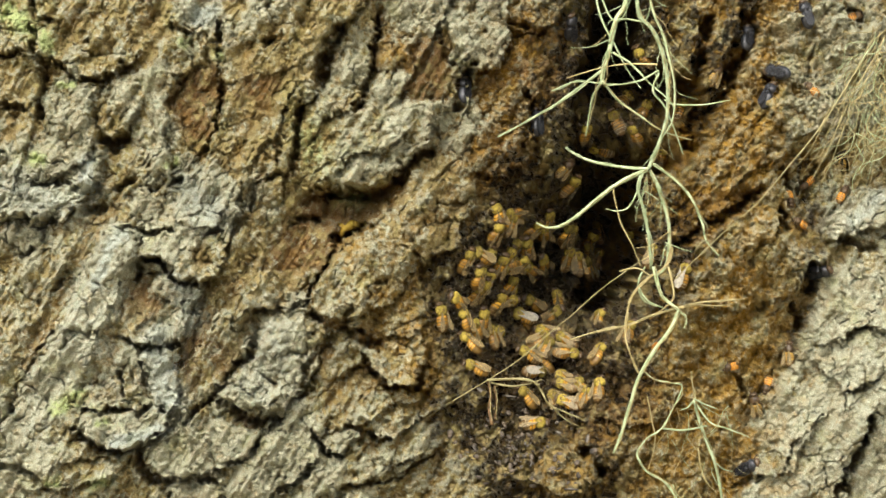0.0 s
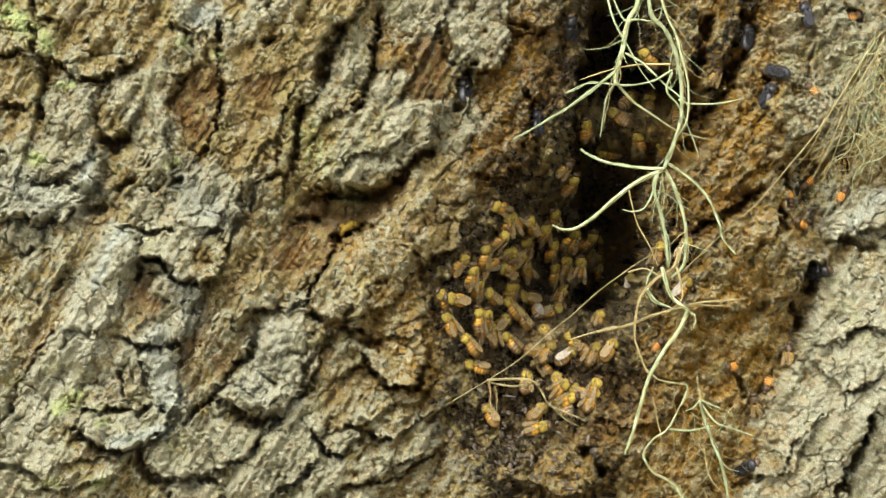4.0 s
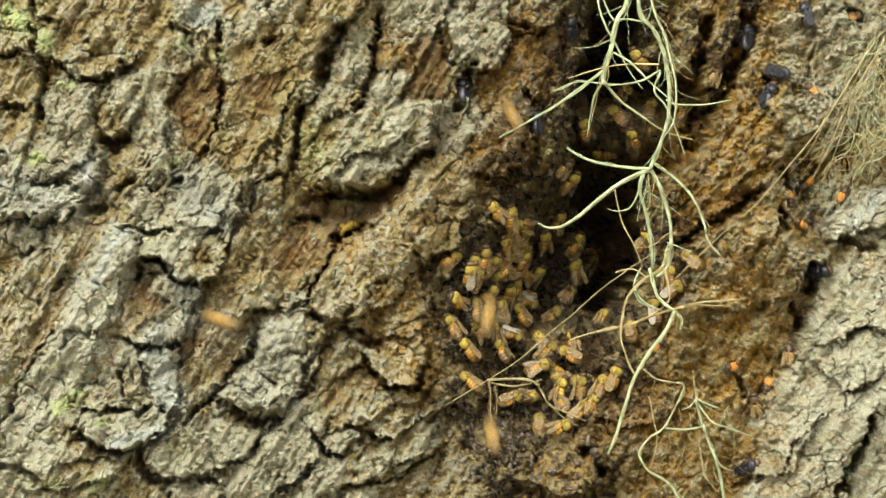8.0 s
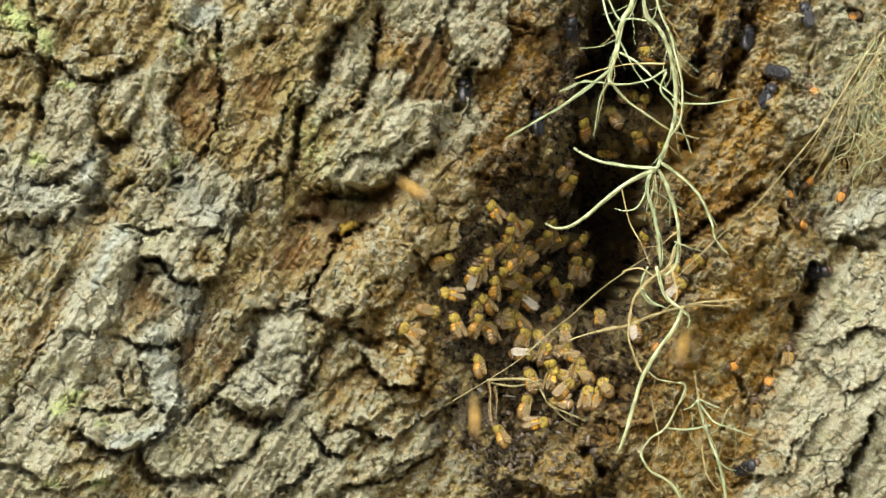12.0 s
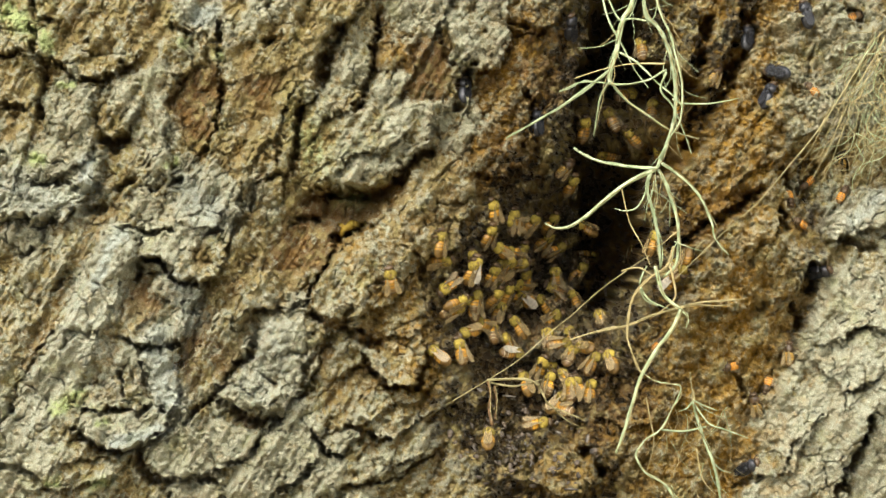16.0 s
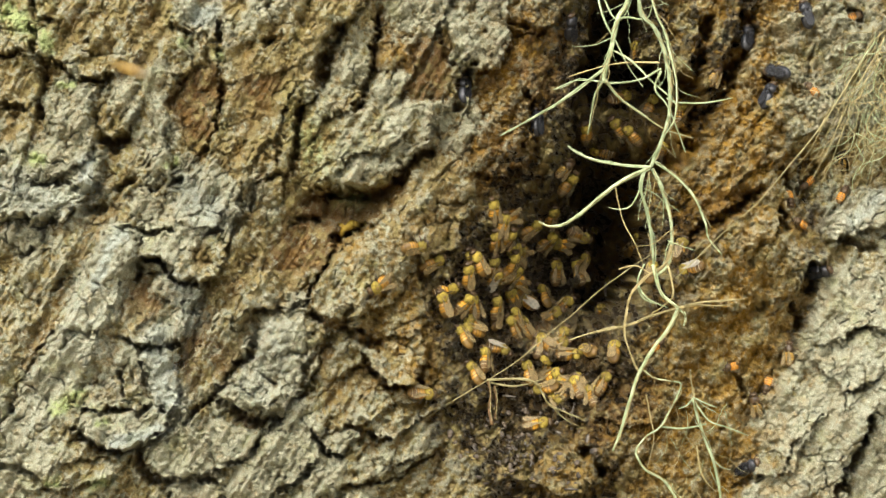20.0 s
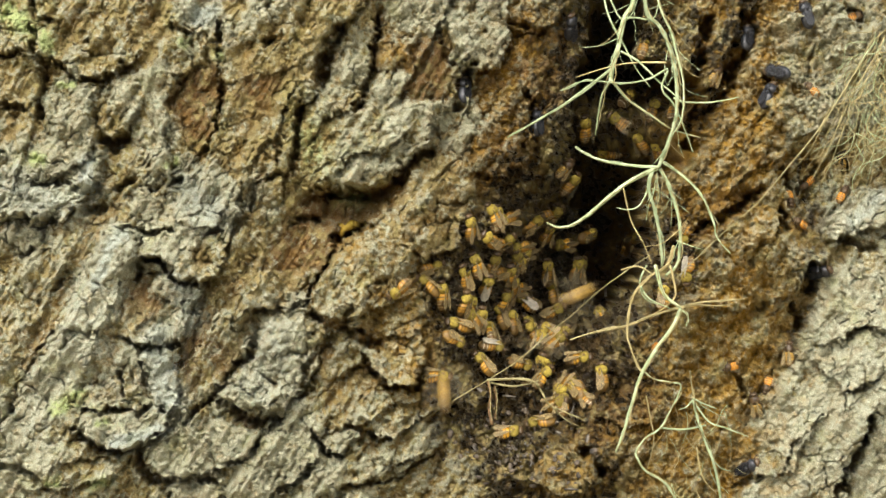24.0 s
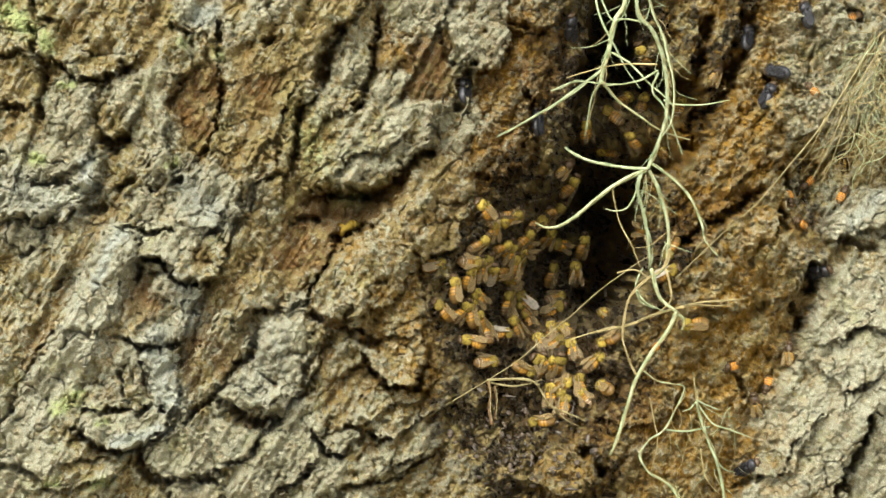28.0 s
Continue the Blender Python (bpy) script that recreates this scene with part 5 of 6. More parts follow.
# a curled yellow flake on the edge of a plate
bm = bmesh.new()
rows = []
for i in range(15):
    f = i / 14
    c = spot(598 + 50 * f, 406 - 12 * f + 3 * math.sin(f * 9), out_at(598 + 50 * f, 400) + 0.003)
    wide = (10 - 6 * f) * U * (1 + 0.3 * math.sin(f * 17))
    rows.append([bm.verts.new(c + Vector((0.0004 * math.sin(k * 3 + i), 0.9 * wide * abs(k - 2) * 0.4, wide * (k - 2) * 0.5))) for k in range(5)])
for p, q in zip(rows, rows[1:]):
    for k in range(4):
        bm.faces.new((p[k], q[k], q[k + 1], p[k + 1]))
bmesh.ops.solidify(bm, geom=bm.faces[:], thickness=0.0006)
tagged(part("lichen_flake", bm, YELLOW), "small curled yellow lichen flake on the bark", "lichen")

# a brown splinter that stands out of the wet bark
splinter = empty_thing("wood_splinter", spot(868, 715, 0), "upright red-brown wood splinter in wet bark", "splinter")
strand(splinter, SPLINTER, 15, out_at(866, 676) + 0.003, out_at(870, 750) + 0.004, (864, 672), (868, 700), (866, 725), (871, 752), name="shard", origin=spot(868, 715, 0), tip=0.7, root=0.5)
strand(splinter, SPLINTER, 9, out_at(876, 690) + 0.003, out_at(878, 740) + 0.003, (874, 684), (879, 712), (877, 742), name="shard", origin=spot(868, 715, 0), tip=0.6, root=0.5)

# grit and wing scraps below the hollow
bm = bmesh.new()
rs = np.random.RandomState(17)
for k in range(150):
    x, y = rs.normal(905, 75), rs.normal(795, 42)
    if not (760 < x < 1060 and 690 < y < 890):
        continue
    s = rs.uniform(2, 9) * U
    m = on_bark(x, y, rs.uniform(0, 360), 0.0005) @ Matrix.Rotation(rs.uniform(-0.6, 0.6), 4, "Y") @ Matrix.Diagonal((s * rs.uniform(0.4, 0.9), s * rs.uniform(0.6, 1.2), s * 0.4, 1))
    bmesh.ops.create_icosphere(bm, subdivisions=1, radius=1, matrix=m)
tagged(part("bark_grit", bm, GRIT), "dark and pale grit and scraps on wet bark", "debris", kind="stuff")


bm = bmesh.new()
for k in range(28):
    x, y = rs.normal(930, 85), rs.normal(780, 55)
    if not (790 < x < 1100 and 670 < y < 890):
        continue
    s = rs.uniform(5, 17) * U
    m = on_bark(x, y, rs.uniform(0, 360), 0.0012) @ Matrix.Rotation(rs.uniform(-0.7, 0.7), 4, "Y") @ Matrix.Diagonal((s * rs.uniform(0.15, 0.5), s, s * 0.12, 1))
    bmesh.ops.create_icosphere(bm, subdivisions=1, radius=1, matrix=m)
tagged(part("wing_scraps", bm, SCRAP), "pale slivers and wing scraps on wet bark", "debris", kind="stuff")


# ---- what moves ----
def crawl(k, rows):
    """Rows of seconds, plan place and heading; small steps of a walking bee in between."""
    r = random.Random(100 + k)
    lift = 0.002 + 0.004 * r.random()
    stance = pose(0, 0, 0, r.uniform(-20, 16), r.uniform(-24, 24), 0)          # how it holds itself in the crowd
    made = []
    for a, b in zip(rows, rows[1:]):
        n = max(2, round(b[0] - a[0]) * 2, math.ceil(abs(b[3] - a[3]) / 55))
        far = math.hypot(b[1] - a[1], b[2] - a[2])
        for j in range(n):
            f = j / n
            w = min(far, 18) * 0.2 * (0 if j == 0 else 1)
            x, y = a[1] + (b[1] - a[1]) * f + r.uniform(-w, w), a[2] + (b[2] - a[2]) * f + r.uniform(-w, w)
            made.append((a[0] + (b[0] - a[0]) * f, on_bark(x, y, a[3] + (b[3] - a[3]) * f + r.uniform(-w, w), lift) @ stance))
    e = rows[-1]
    made.append((e[0], on_bark(e[1], e[2], e[3], lift) @ stance))
    walk(swarm[k], made)


def away(side, heading):
    """A bee in the air behind the viewer, to the right (1) or the left (-1)."""
    return Matrix.Translation((1.2 * side, -4.2, 1.8)) @ Matrix.Rotation(-radians(heading - 90), 4, "Y")


def fly(k, passes):
    """Each pass: seconds, place and heading at mid flight; in between the bee is away over the garden."""
    r = random.Random(300 + k)
    made = []
    turn = passes[0][3]
    for t, x, y, heading in passes:
        heading = turn + (heading - turn + 180) % 360 - 180
        c, s = math.cos(radians(heading)), -math.sin(radians(heading))
        if made:                         # swing round far behind the viewer
            last, steps = made[-1][0], max(3, math.ceil(abs(heading - turn) / 50))
            for j in range(1, steps):
                f = j / steps
                side = made_side + ((1 if c < 0 else -1) - made_side) * f
                made.append((last + (t - 1.5 - last) * f, away(side, turn + (heading - turn) * f)))
        for dt, far, out in ((-1.5, 2200, 0.35), (-0.5, 480, 0.06), (-0.1, 120, 0.035), (0.1, -120, 0.035), (0.5, -480, 0.08), (1.5, -2200, 0.4)):
            if (0 <= t + dt <= 28) and not (made and t + dt <= made[-1][0]):
                made.append((t + dt, in_air(x - c * far, y - s * far, heading + r.uniform(-8, 8), out, 15)))
        made_side = 1 if c > 0 else -1
        turn = heading
    if made[0][0] > 0:
        made.insert(0, (0, away(-1, passes[0][3])))
    if made[-1][0] < 28:
        made.append((28, away(made_side, turn)))
    walk(flyers[k], made)


def sway(at, dx, dy):
    """A moss piece hanging from at, moved by the wind by plan units."""
    return pose(at[0] + dx * U, at[1], at[2] - dy * U, 0, -dx * 0.06, 0)


def motions():
    walk(moss, [(0, sway(TOP_AT, -5, 1)), (0.5, sway(TOP_AT, -20, 1)), (1, sway(TOP_AT, -9, 1)), (1.5, sway(TOP_AT, -2, 4)), (2, sway(TOP_AT, 3, 1)), (2.5, sway(TOP_AT, 6, 3)), (3, sway(TOP_AT, 5, 3)), (3.5, sway(TOP_AT, 17, 1)), (5.5, sway(TOP_AT, 3, 1)), (6, sway(TOP_AT, 5, 0)), (6.5, sway(TOP_AT, 3, 0)), (7, sway(TOP_AT, 0, 0)), (7.5, sway(TOP_AT, -5, 1)), (8, sway(TOP_AT, -3, 1)), (8.5, sway(TOP_AT, 5, 1)), (9, sway(TOP_AT, 14, 0)), (9.5, sway(TOP_AT, 20, 1)), (10, sway(TOP_AT, 17, 0)), (10.5, sway(TOP_AT, 29, -4)), (11, sway(TOP_AT, 28, -2)), (11.5, sway(TOP_AT, -3, 3)), (12, sway(TOP_AT, 6, 0)), (12.5, sway(TOP_AT, 6, 1)), (14.5, sway(TOP_AT, 0, -2)), (15, sway(TOP_AT, 5, 0)), (15.5, sway(TOP_AT, 2, 0)), (16, sway(TOP_AT, 6, 0)), (16.5, sway(TOP_AT, 2, 0)), (17, sway(TOP_AT, 0, 0)), (17.5, sway(TOP_AT, 3, -2)), (18, sway(TOP_AT, 5, -4)), (18.5, sway(TOP_AT, 11, 0)), (19, sway(TOP_AT, -2, -2)), (19.5, sway(TOP_AT, 5, -2)), (20, sway(TOP_AT, -2, -2)), (20.5, sway(TOP_AT, 6, -2)), (21, sway(TOP_AT, 3, -2)), (21.5, sway(TOP_AT, -2, -4)), (23.5, sway(TOP_AT, 3, -2)), (24, sway(TOP_AT, 8, -2)), (24.5, sway(TOP_AT, 14, -2)), (25, sway(TOP_AT, -3, 0)), (25.5, sway(TOP_AT, 9, 0)), (26, sway(TOP_AT, -3, 0)), (26.5, sway(TOP_AT, -9, 0)), (27, sway(TOP_AT, -2, -4)), (27.5, sway(TOP_AT, 8, -2)), (28, sway(TOP_AT, -6, 1))])
    walk(low, [(0, sway(LOW_AT, -3, 3)), (0.5, sway(LOW_AT, -17, 3)), (1, sway(LOW_AT, -10, 3)), (1.5, sway(LOW_AT, 2, 8)), (2, sway(LOW_AT, -4, 5)), (2.5, sway(LOW_AT, 0, 6)), (3, sway(LOW_AT, -1, 3)), (3.5, sway(LOW_AT, 13, 3)), (5.5, sway(LOW_AT, 3, 5)), (6, sway(LOW_AT, 2, 2)), (6.5, sway(LOW_AT, -3, 2)), (7, sway(LOW_AT, -4, 0)), (7.5, sway(LOW_AT, -12, 5)), (8, sway(LOW_AT, -10, 5)), (8.5, sway(LOW_AT, -3, 3)), (9, sway(LOW_AT, 9, 2)), (9.5, sway(LOW_AT, 14, 5)), (10, sway(LOW_AT, 6, 3)), (10.5, sway(LOW_AT, 23, -3)), (11, sway(LOW_AT, 22, -1)), (11.5, sway(LOW_AT, -3, 2)), (12, sway(LOW_AT, 2, 3)), (12.5, sway(LOW_AT, 0, 2)), (14.5, sway(LOW_AT, 0, 0)), (15, sway(LOW_AT, 2, 0)), (15.5, sway(LOW_AT, -3, 0)), (16, sway(LOW_AT, 0, 2)), (16.5, sway(LOW_AT, 0, 0)), (17, sway(LOW_AT, 0, 0)), (17.5, sway(LOW_AT, 5, 2)), (18, sway(LOW_AT, 3, 0)), (18.5, sway(LOW_AT, 8, 0)), (19, sway(LOW_AT, 2, 0)), (19.5, sway(LOW_AT, 6, 2)), (20, sway(LOW_AT, -4, -1)), (20.5, sway(LOW_AT, 3, 0)), (21, sway(LOW_AT, 2, 0)), (21.5, sway(LOW_AT, 0, -1)), (23.5, sway(LOW_AT, 0, -1)), (24, sway(LOW_AT, 0, 0)), (24.5, sway(LOW_AT, 6, 2)), (25, sway(LOW_AT, -13, 8)), (25.5, sway(LOW_AT, 3, 3)), (26, sway(LOW_AT, -12, 6)), (26.5, sway(LOW_AT, -13, 13)), (27, sway(LOW_AT, 5, 2)), (27.5, sway(LOW_AT, 14, 2)), (28, sway(LOW_AT, -7, 6))])
    walk(foot, [(0, sway(FOOT_AT, -4, 3)), (0.5, sway(FOOT_AT, 2, 0)), (1, sway(FOOT_AT, 3, 0)), (1.5, sway(FOOT_AT, 9, 6)), (2, sway(FOOT_AT, 0, 3)), (2.5, sway(FOOT_AT, 2, 6)), (3, sway(FOOT_AT, -6, 6)), (3.5, sway(FOOT_AT, 6, 3)), (5.5, sway(FOOT_AT, -3, 6)), (6, sway(FOOT_AT, -7, 5)), (6.5, sway(FOOT_AT, -7, 3)), (7, sway(FOOT_AT, -7, 3)), (7.5, sway(FOOT_AT, -1, 2)), (8, sway(FOOT_AT, -1, 2)), (8.5, sway(FOOT_AT, -7, 6)), (9, sway(FOOT_AT, -3, 6)), (9.5, sway(FOOT_AT, 2, 8)), (10, sway(FOOT_AT, -3, 5)), (10.5, sway(FOOT_AT, -1, 5)), (11, sway(FOOT_AT, 0, 3)), (11.5, sway(FOOT_AT, -3, 3)), (12, sway(FOOT_AT, 2, 2)), (12.5, sway(FOOT_AT, -6, 5)), (14.5, sway(FOOT_AT, -6, 2)), (15, sway(FOOT_AT, 5, -2)), (15.5, sway(FOOT_AT, -3, 2)), (16, sway(FOOT_AT, -6, 5)), (16.5, sway(FOOT_AT, 3, -2)), (17, sway(FOOT_AT, 0, 0)), (17.5, sway(FOOT_AT, -3, 2)), (18, sway(FOOT_AT, -1, 0)), (18.5, sway(FOOT_AT, -1, 2)), (19, sway(FOOT_AT, -3, 0)), (19.5, sway(FOOT_AT, 2, 2)), (20, sway(FOOT_AT, -6, 0)), (20.5, sway(FOOT_AT, -3, 2)), (21, sway(FOOT_AT, -6, 2)), (21.5, sway(FOOT_AT, -6, 0)), (23.5, sway(FOOT_AT, -1, 0)), (24, sway(FOOT_AT, -6, 2)), (24.5, sway(FOOT_AT, -4, 3)), (25, sway(FOOT_AT, 0, 2)), (25.5, sway(FOOT_AT, -7, 5)), (26, sway(FOOT_AT, -4, 6)), (26.5, sway(FOOT_AT, -1, 6)), (27, sway(FOOT_AT, -1, 2)), (27.5, sway(FOOT_AT, 3, 2)), (28, sway(FOOT_AT, 0, 5))])
    for k, (x, y, heading) in enumerate(INNER_AT):
        r = random.Random(500 + k)
        wide = 3 if k in (0, 9) else 9
        walk(inner[k], [(t, on_bark(x + r.uniform(-wide, wide), y + r.uniform(-wide, wide), heading + r.uniform(-18, 18), 0.001)) for t in range(0, 29, 2)])
    fly(0, [(0, 450, 58, 150), (6, 870, 757, 180), (10, 829, 35, 110), (15, 800, 668, 30), (19, 912, 200, 120), (24, 1025, 520, 20), (28, 715, 235, 130)])
    fly(1, [(1, 812, 252, 160), (7, 1000, 630, 0), (11, 860, 75, 100), (20, 222, 122, 160), (24, 785, 690, 90)])
    fly(2, [(1, 825, 640, 90), (8, 390, 565, 160), (12, 729, 335, 150), (21, 730, 742, 280), (25, 1015, 60, 10)])
    fly(3, [(1, 855, 733, 20), (8, 905, 200, 120), (12, 840, 735, 90), (25, 705, 720, 220)])
    fly(4, [(2, 820, 465, 150), (8, 865, 555, 80), (12, 1210, 610, 80), (26, 745, 757, 240)])
    fly(5, [(2, 1035, 395, 20), (8, 870, 765, 100)])
    fly(6, [(2, 832, 665, 90), (9, 982, 170, 60)])
    fly(7, [(3, 760, 118, 140), (9, 365, 676, 200)])
    fly(8, [(3, 502, 495, 180), (10, 1055, 560, 10)])
    fly(9, [(3, 915, 752, 0), (11, 1010, 435, 0)])
    fly(10, [(3, 1212, 300, 60), (21, 1040, 332, 25)])
    crawl(0, [(0, 872, 405, 80), (1, 870, 405, 80), (2, 870, 410, 60), (3, 885, 415, 60), (6, 878, 420, 30), (7, 878, 400, 90), (8, 890, 430, 120), (9, 885, 420, 10), (10, 890, 420, 40), (11, 890, 420, 40), (12, 885, 425, 50), (15, 882, 420, 40), (16, 860, 410, 90), (17, 885, 420, 60), (18, 890, 415, 90), (19, 870, 435, 120), (20, 870, 420, 110), (21, 855, 420, 102), (24, 825, 400, 110), (25, 815, 370, 120), (26, 815, 410, 20), (27, 810, 430, -90), (28, 845, 425, 30)])
    crawl(1, [(0, 845, 453, 150), (1, 848, 450, 160), (2, 865, 450, 150), (3, 850, 450, 90), (6, 848, 440, 90), (7, 850, 455, 90), (8, 850, 455, 90), (9, 852, 450, 90), (10, 852, 455, 90), (11, 852, 450, 90), (12, 855, 450, 100), (15, 755, 430, 80), (16, 772, 428, 73), (17, 682, 445, 90), (18, 715, 432, 0), (19, 715, 425, 3), (20, 733, 432, -3), (21, 745, 490, 130), (24, 750, 510, 125), (25, 765, 520, 130), (26, 760, 530, 130), (27, 770, 540, 120), (28, 775, 550, 140)])
    crawl(2, [(0, 885, 462, 90), (1, 880, 452, 120), (2, 915, 455, 70), (3, 917, 453, 62), (6, 900, 465, 0), (7, 890, 475, 8), (8, 880, 480, 180), (9, 880, 475, 100), (10, 885, 475, 100), (11, 882, 465, 180), (12, 890, 470, 190), (15, 852, 450, 100), (16, 870, 480, 90), (17, 865, 475, 83), (18, 885, 460, 120), (19, 890, 515, 112), (20, 902, 517, 122), (21, 905, 470, 121), (24, 900, 480, 111), (25, 915, 470, 117), (26, 900, 455, 150), (27, 895, 440, 90), (28, 900, 440, 90)])
    crawl(3, [(0, 915, 460, 20), (1, 915, 445, 80), (2, 915, 415, 60), (3, 960, 405, 150), (6, 872, 375, 90), (7, 885, 377, 91), (8, 898, 382, 104), (9, 907, 391, 110), (10, 915, 455, 180), (11, 915, 455, 180), (12, 920, 455, 180), (15, 885, 455, 150), (16, 880, 440, 145), (17, 862, 445, 134), (18, 860, 430, 139), (19, 845, 455, 135), (20, 840, 465, 128), (21, 845, 470, 131), (24, 860, 420, 138), (25, 855, 420, 138), (26, 865, 420, 145), (27, 855, 420, 153), (28, 850, 370, 145)])
    crawl(4, [(0, 955, 460, 130), (1, 959, 456, 143), (2, 968, 460, 157), (3, 975, 465, 90), (6, 970, 505, 150), (7, 945, 495, 80), (8, 945, 480, 70), (9, 955, 475, 80), (10, 975, 465, 60), (11, 980, 465, 60), (12, 955, 475, 69), (15, 915, 455, 0), (16, 915, 460, 0), (17, 915, 450, -4), (18, 915, 420, 30), (19, 895, 420, 90), (20, 895, 415, 90), (21, 880, 435, 91), (24, 890, 420, 30), (25, 885, 395, 50), (26, 905, 365, 57), (27, 905, 375, 53), (28, 905, 375, 0)])
    crawl(5, [(0, 840, 485, 100), (1, 832, 500, 120), (2, 840, 510, 80), (3, 800, 530, 160), (6, 795, 530, 180), (7, 828, 550, 70), (8, 838, 549, 79), (9, 855, 550, 140), (10, 830, 540, 130), (11, 825, 550, 100), (12, 835, 570, 60), (15, 825, 590, 210), (16, 825, 595, 210), (17, 820, 590, 170), (18, 805, 575, 181), (19, 830, 590, 185), (20, 830, 590, 185), (21, 820, 570, 187), (24, 805, 580, 177), (25, 800, 570, 0), (26, 820, 565, 10), (27, 835, 560, 15), (28, 825, 555, 100)])
    crawl(6, [(0, 862, 490, 90), (1, 858, 485, 90), (2, 900, 480, 100), (3, 875, 460, 150), (6, 840, 470, 150), (7, 825, 490, 110), (8, 830, 480, 100), (9, 830, 490, 140), (10, 832, 490, 140), (11, 830, 490, 100), (12, 835, 480, 90), (15, 835, 480, 100), (16, 840, 470, 91), (17, 840, 475, 90), (18, 845, 465, 83), (19, 850, 470, 84), (20, 875, 485, 90), (21, 860, 490, 100), (24, 860, 500, 90), (25, 865, 495, 90), (26, 865, 495, 100), (27, 865, 495, 95), (28, 870, 475, 102)])
    crawl(7, [(0, 848, 505, 80), (1, 863, 503, 74), (2, 870, 490, 120), (3, 868, 535, 150), (6, 845, 490, 140), (7, 895, 530, 100), (8, 860, 515, 40), (9, 870, 520, 35), (10, 860, 540, 80), (11, 860, 560, 130), (12, 850, 540, 150), (15, 865, 530, 158), (16, 870, 520, 70), (17, 870, 525, 50), (18, 870, 555, 60), (19, 865, 570, 71), (20, 905, 565, 83), (21, 900, 570, 85), (24, 900, 570, 85), (25, 900, 580, 86), (26, 900, 570, 92), (27, 905, 565, 101), (28, 975, 590, 100)])
    crawl(8, [(0, 800, 530, 150), (1, 800, 530, 180), (2, 800, 530, 180), (3, 765, 540, 130), (6, 785, 500, 180), (7, 795, 530, 180), (8, 800, 530, 150), (9, 800, 530, 180), (10, 800, 525, 150), (11, 795, 530, 180), (12, 790, 525, 180), (15, 785, 515, 180), (16, 790, 510, 220), (17, 785, 500, 360), (18, 785, 505, 405), (19, 780, 510, 390), (20, 790, 505, 378), (21, 780, 520, 420), (24, 775, 520, 460), (25, 780, 530, 463), (26, 785, 540, 410), (27, 795, 545, 410), (28, 813, 545, 416)])
    crawl(9, [(0, 775, 560, 100), (1, 795, 575, 120), (2, 785, 560, 120), (3, 795, 580, 120), (6, 775, 565, 112), (7, 795, 580, 109), (8, 795, 580, 109), (9, 795, 580, 109), (10, 765, 562, 150), (11, 745, 572, 150), (12, 720, 585, 150), (15, 712, 515, 90), (16, 690, 490, 100), (17, 715, 490, 90), (18, 690, 490, 86), (19, 715, 486, 81), (20, 665, 505, 200), (21, 684, 507, 206), (24, 700, 510, 204), (25, 724, 506, 199), (26, 744, 501, 202), (27, 760, 496, 195), (28, 830, 465, 360)])
    crawl(10, [(0, 815, 565, 120), (1, 838, 580, 90), (2, 840, 578, 80), (3, 820, 612, 130), (6, 825, 612, 130), (7, 815, 615, 137), (8, 820, 620, 136), (9, 820, 610, 131), (10, 795, 580, 130), (11, 780, 570, 140), (12, 755, 550, 0), (15, 795, 540, 0), (16, 805, 530, 6), (17, 800, 535, -140), (18, 800, 540, 20), (19, 800, 570, 10), (20, 780, 535, 110), (21, 800, 535, 80), (24, 816, 532, 94), (25, 790, 505, 83), (26, 790, 505, 83), (27, 780, 515, 83), (28, 800, 510, 90)])
    crawl(11, [(0, 875, 530, 60), (1, 865, 552, 150), (2, 870, 545, 164), (3, 840, 565, 100), (6, 840, 560, 80), (7, 850, 575, 75), (8, 857, 571, 71), (9, 862, 595, 74), (10, 862, 592, 74), (11, 862, 592, 74), (12, 860, 590, 74), (15, 865, 595, 70), (16, 865, 590, 70), (17, 870, 590, 70), (18, 860, 590, 81), (19, 865, 640, 82), (20, 850, 635, 70), (21, 865, 590, 75), (24, 860, 590, 75), (25, 855, 590, 75), (26, 860, 590, 75), (27, 855, 590, 75), (28, 855, 590, 75)])
    crawl(12, [(0, 895, 530, 0), (1, 892, 532, 10), (2, 903, 527, 23), (3, 910, 550, 130), (6, 870, 530, 132), (7, 870, 555, 125), (8, 881, 546, 113), (9, 890, 520, 125), (10, 905, 525, 80), (11, 960, 515, 80), (12, 975, 505, 140), (15, 945, 550, 150), (16, 955, 542, 138), (17, 945, 565, 149), (18, 947, 555, 140), (19, 935, 560, 141), (20, 965, 610, 136), (21, 960, 605, 147), (24, 975, 590, 143), (25, 1010, 630, 147), (26, 990, 595, 139), (27, 990, 585, 128), (28, 1005, 590, 130)])
    crawl(13, [(0, 865, 595, 100), (1, 870, 592, 100), (2, 868, 595, 100), (3, 862, 592, 93), (6, 870, 590, 99), (7, 865, 592, 99), (8, 868, 592, 99), (9, 900, 590, 108), (10, 935, 570, 100), (11, 930, 595, 10), (12, 920, 600, 60), (15, 895, 590, 57), (16, 890, 610, 120), (17, 880, 600, 120), (18, 895, 580, 128), (19, 905, 580, 125), (20, 900, 580, 125), (21, 905, 590, 123), (24, 935, 590, 128), (25, 975, 595, 132), (26, 950, 590, 120), (27, 905, 580, 129), (28, 905, 580, 129)])
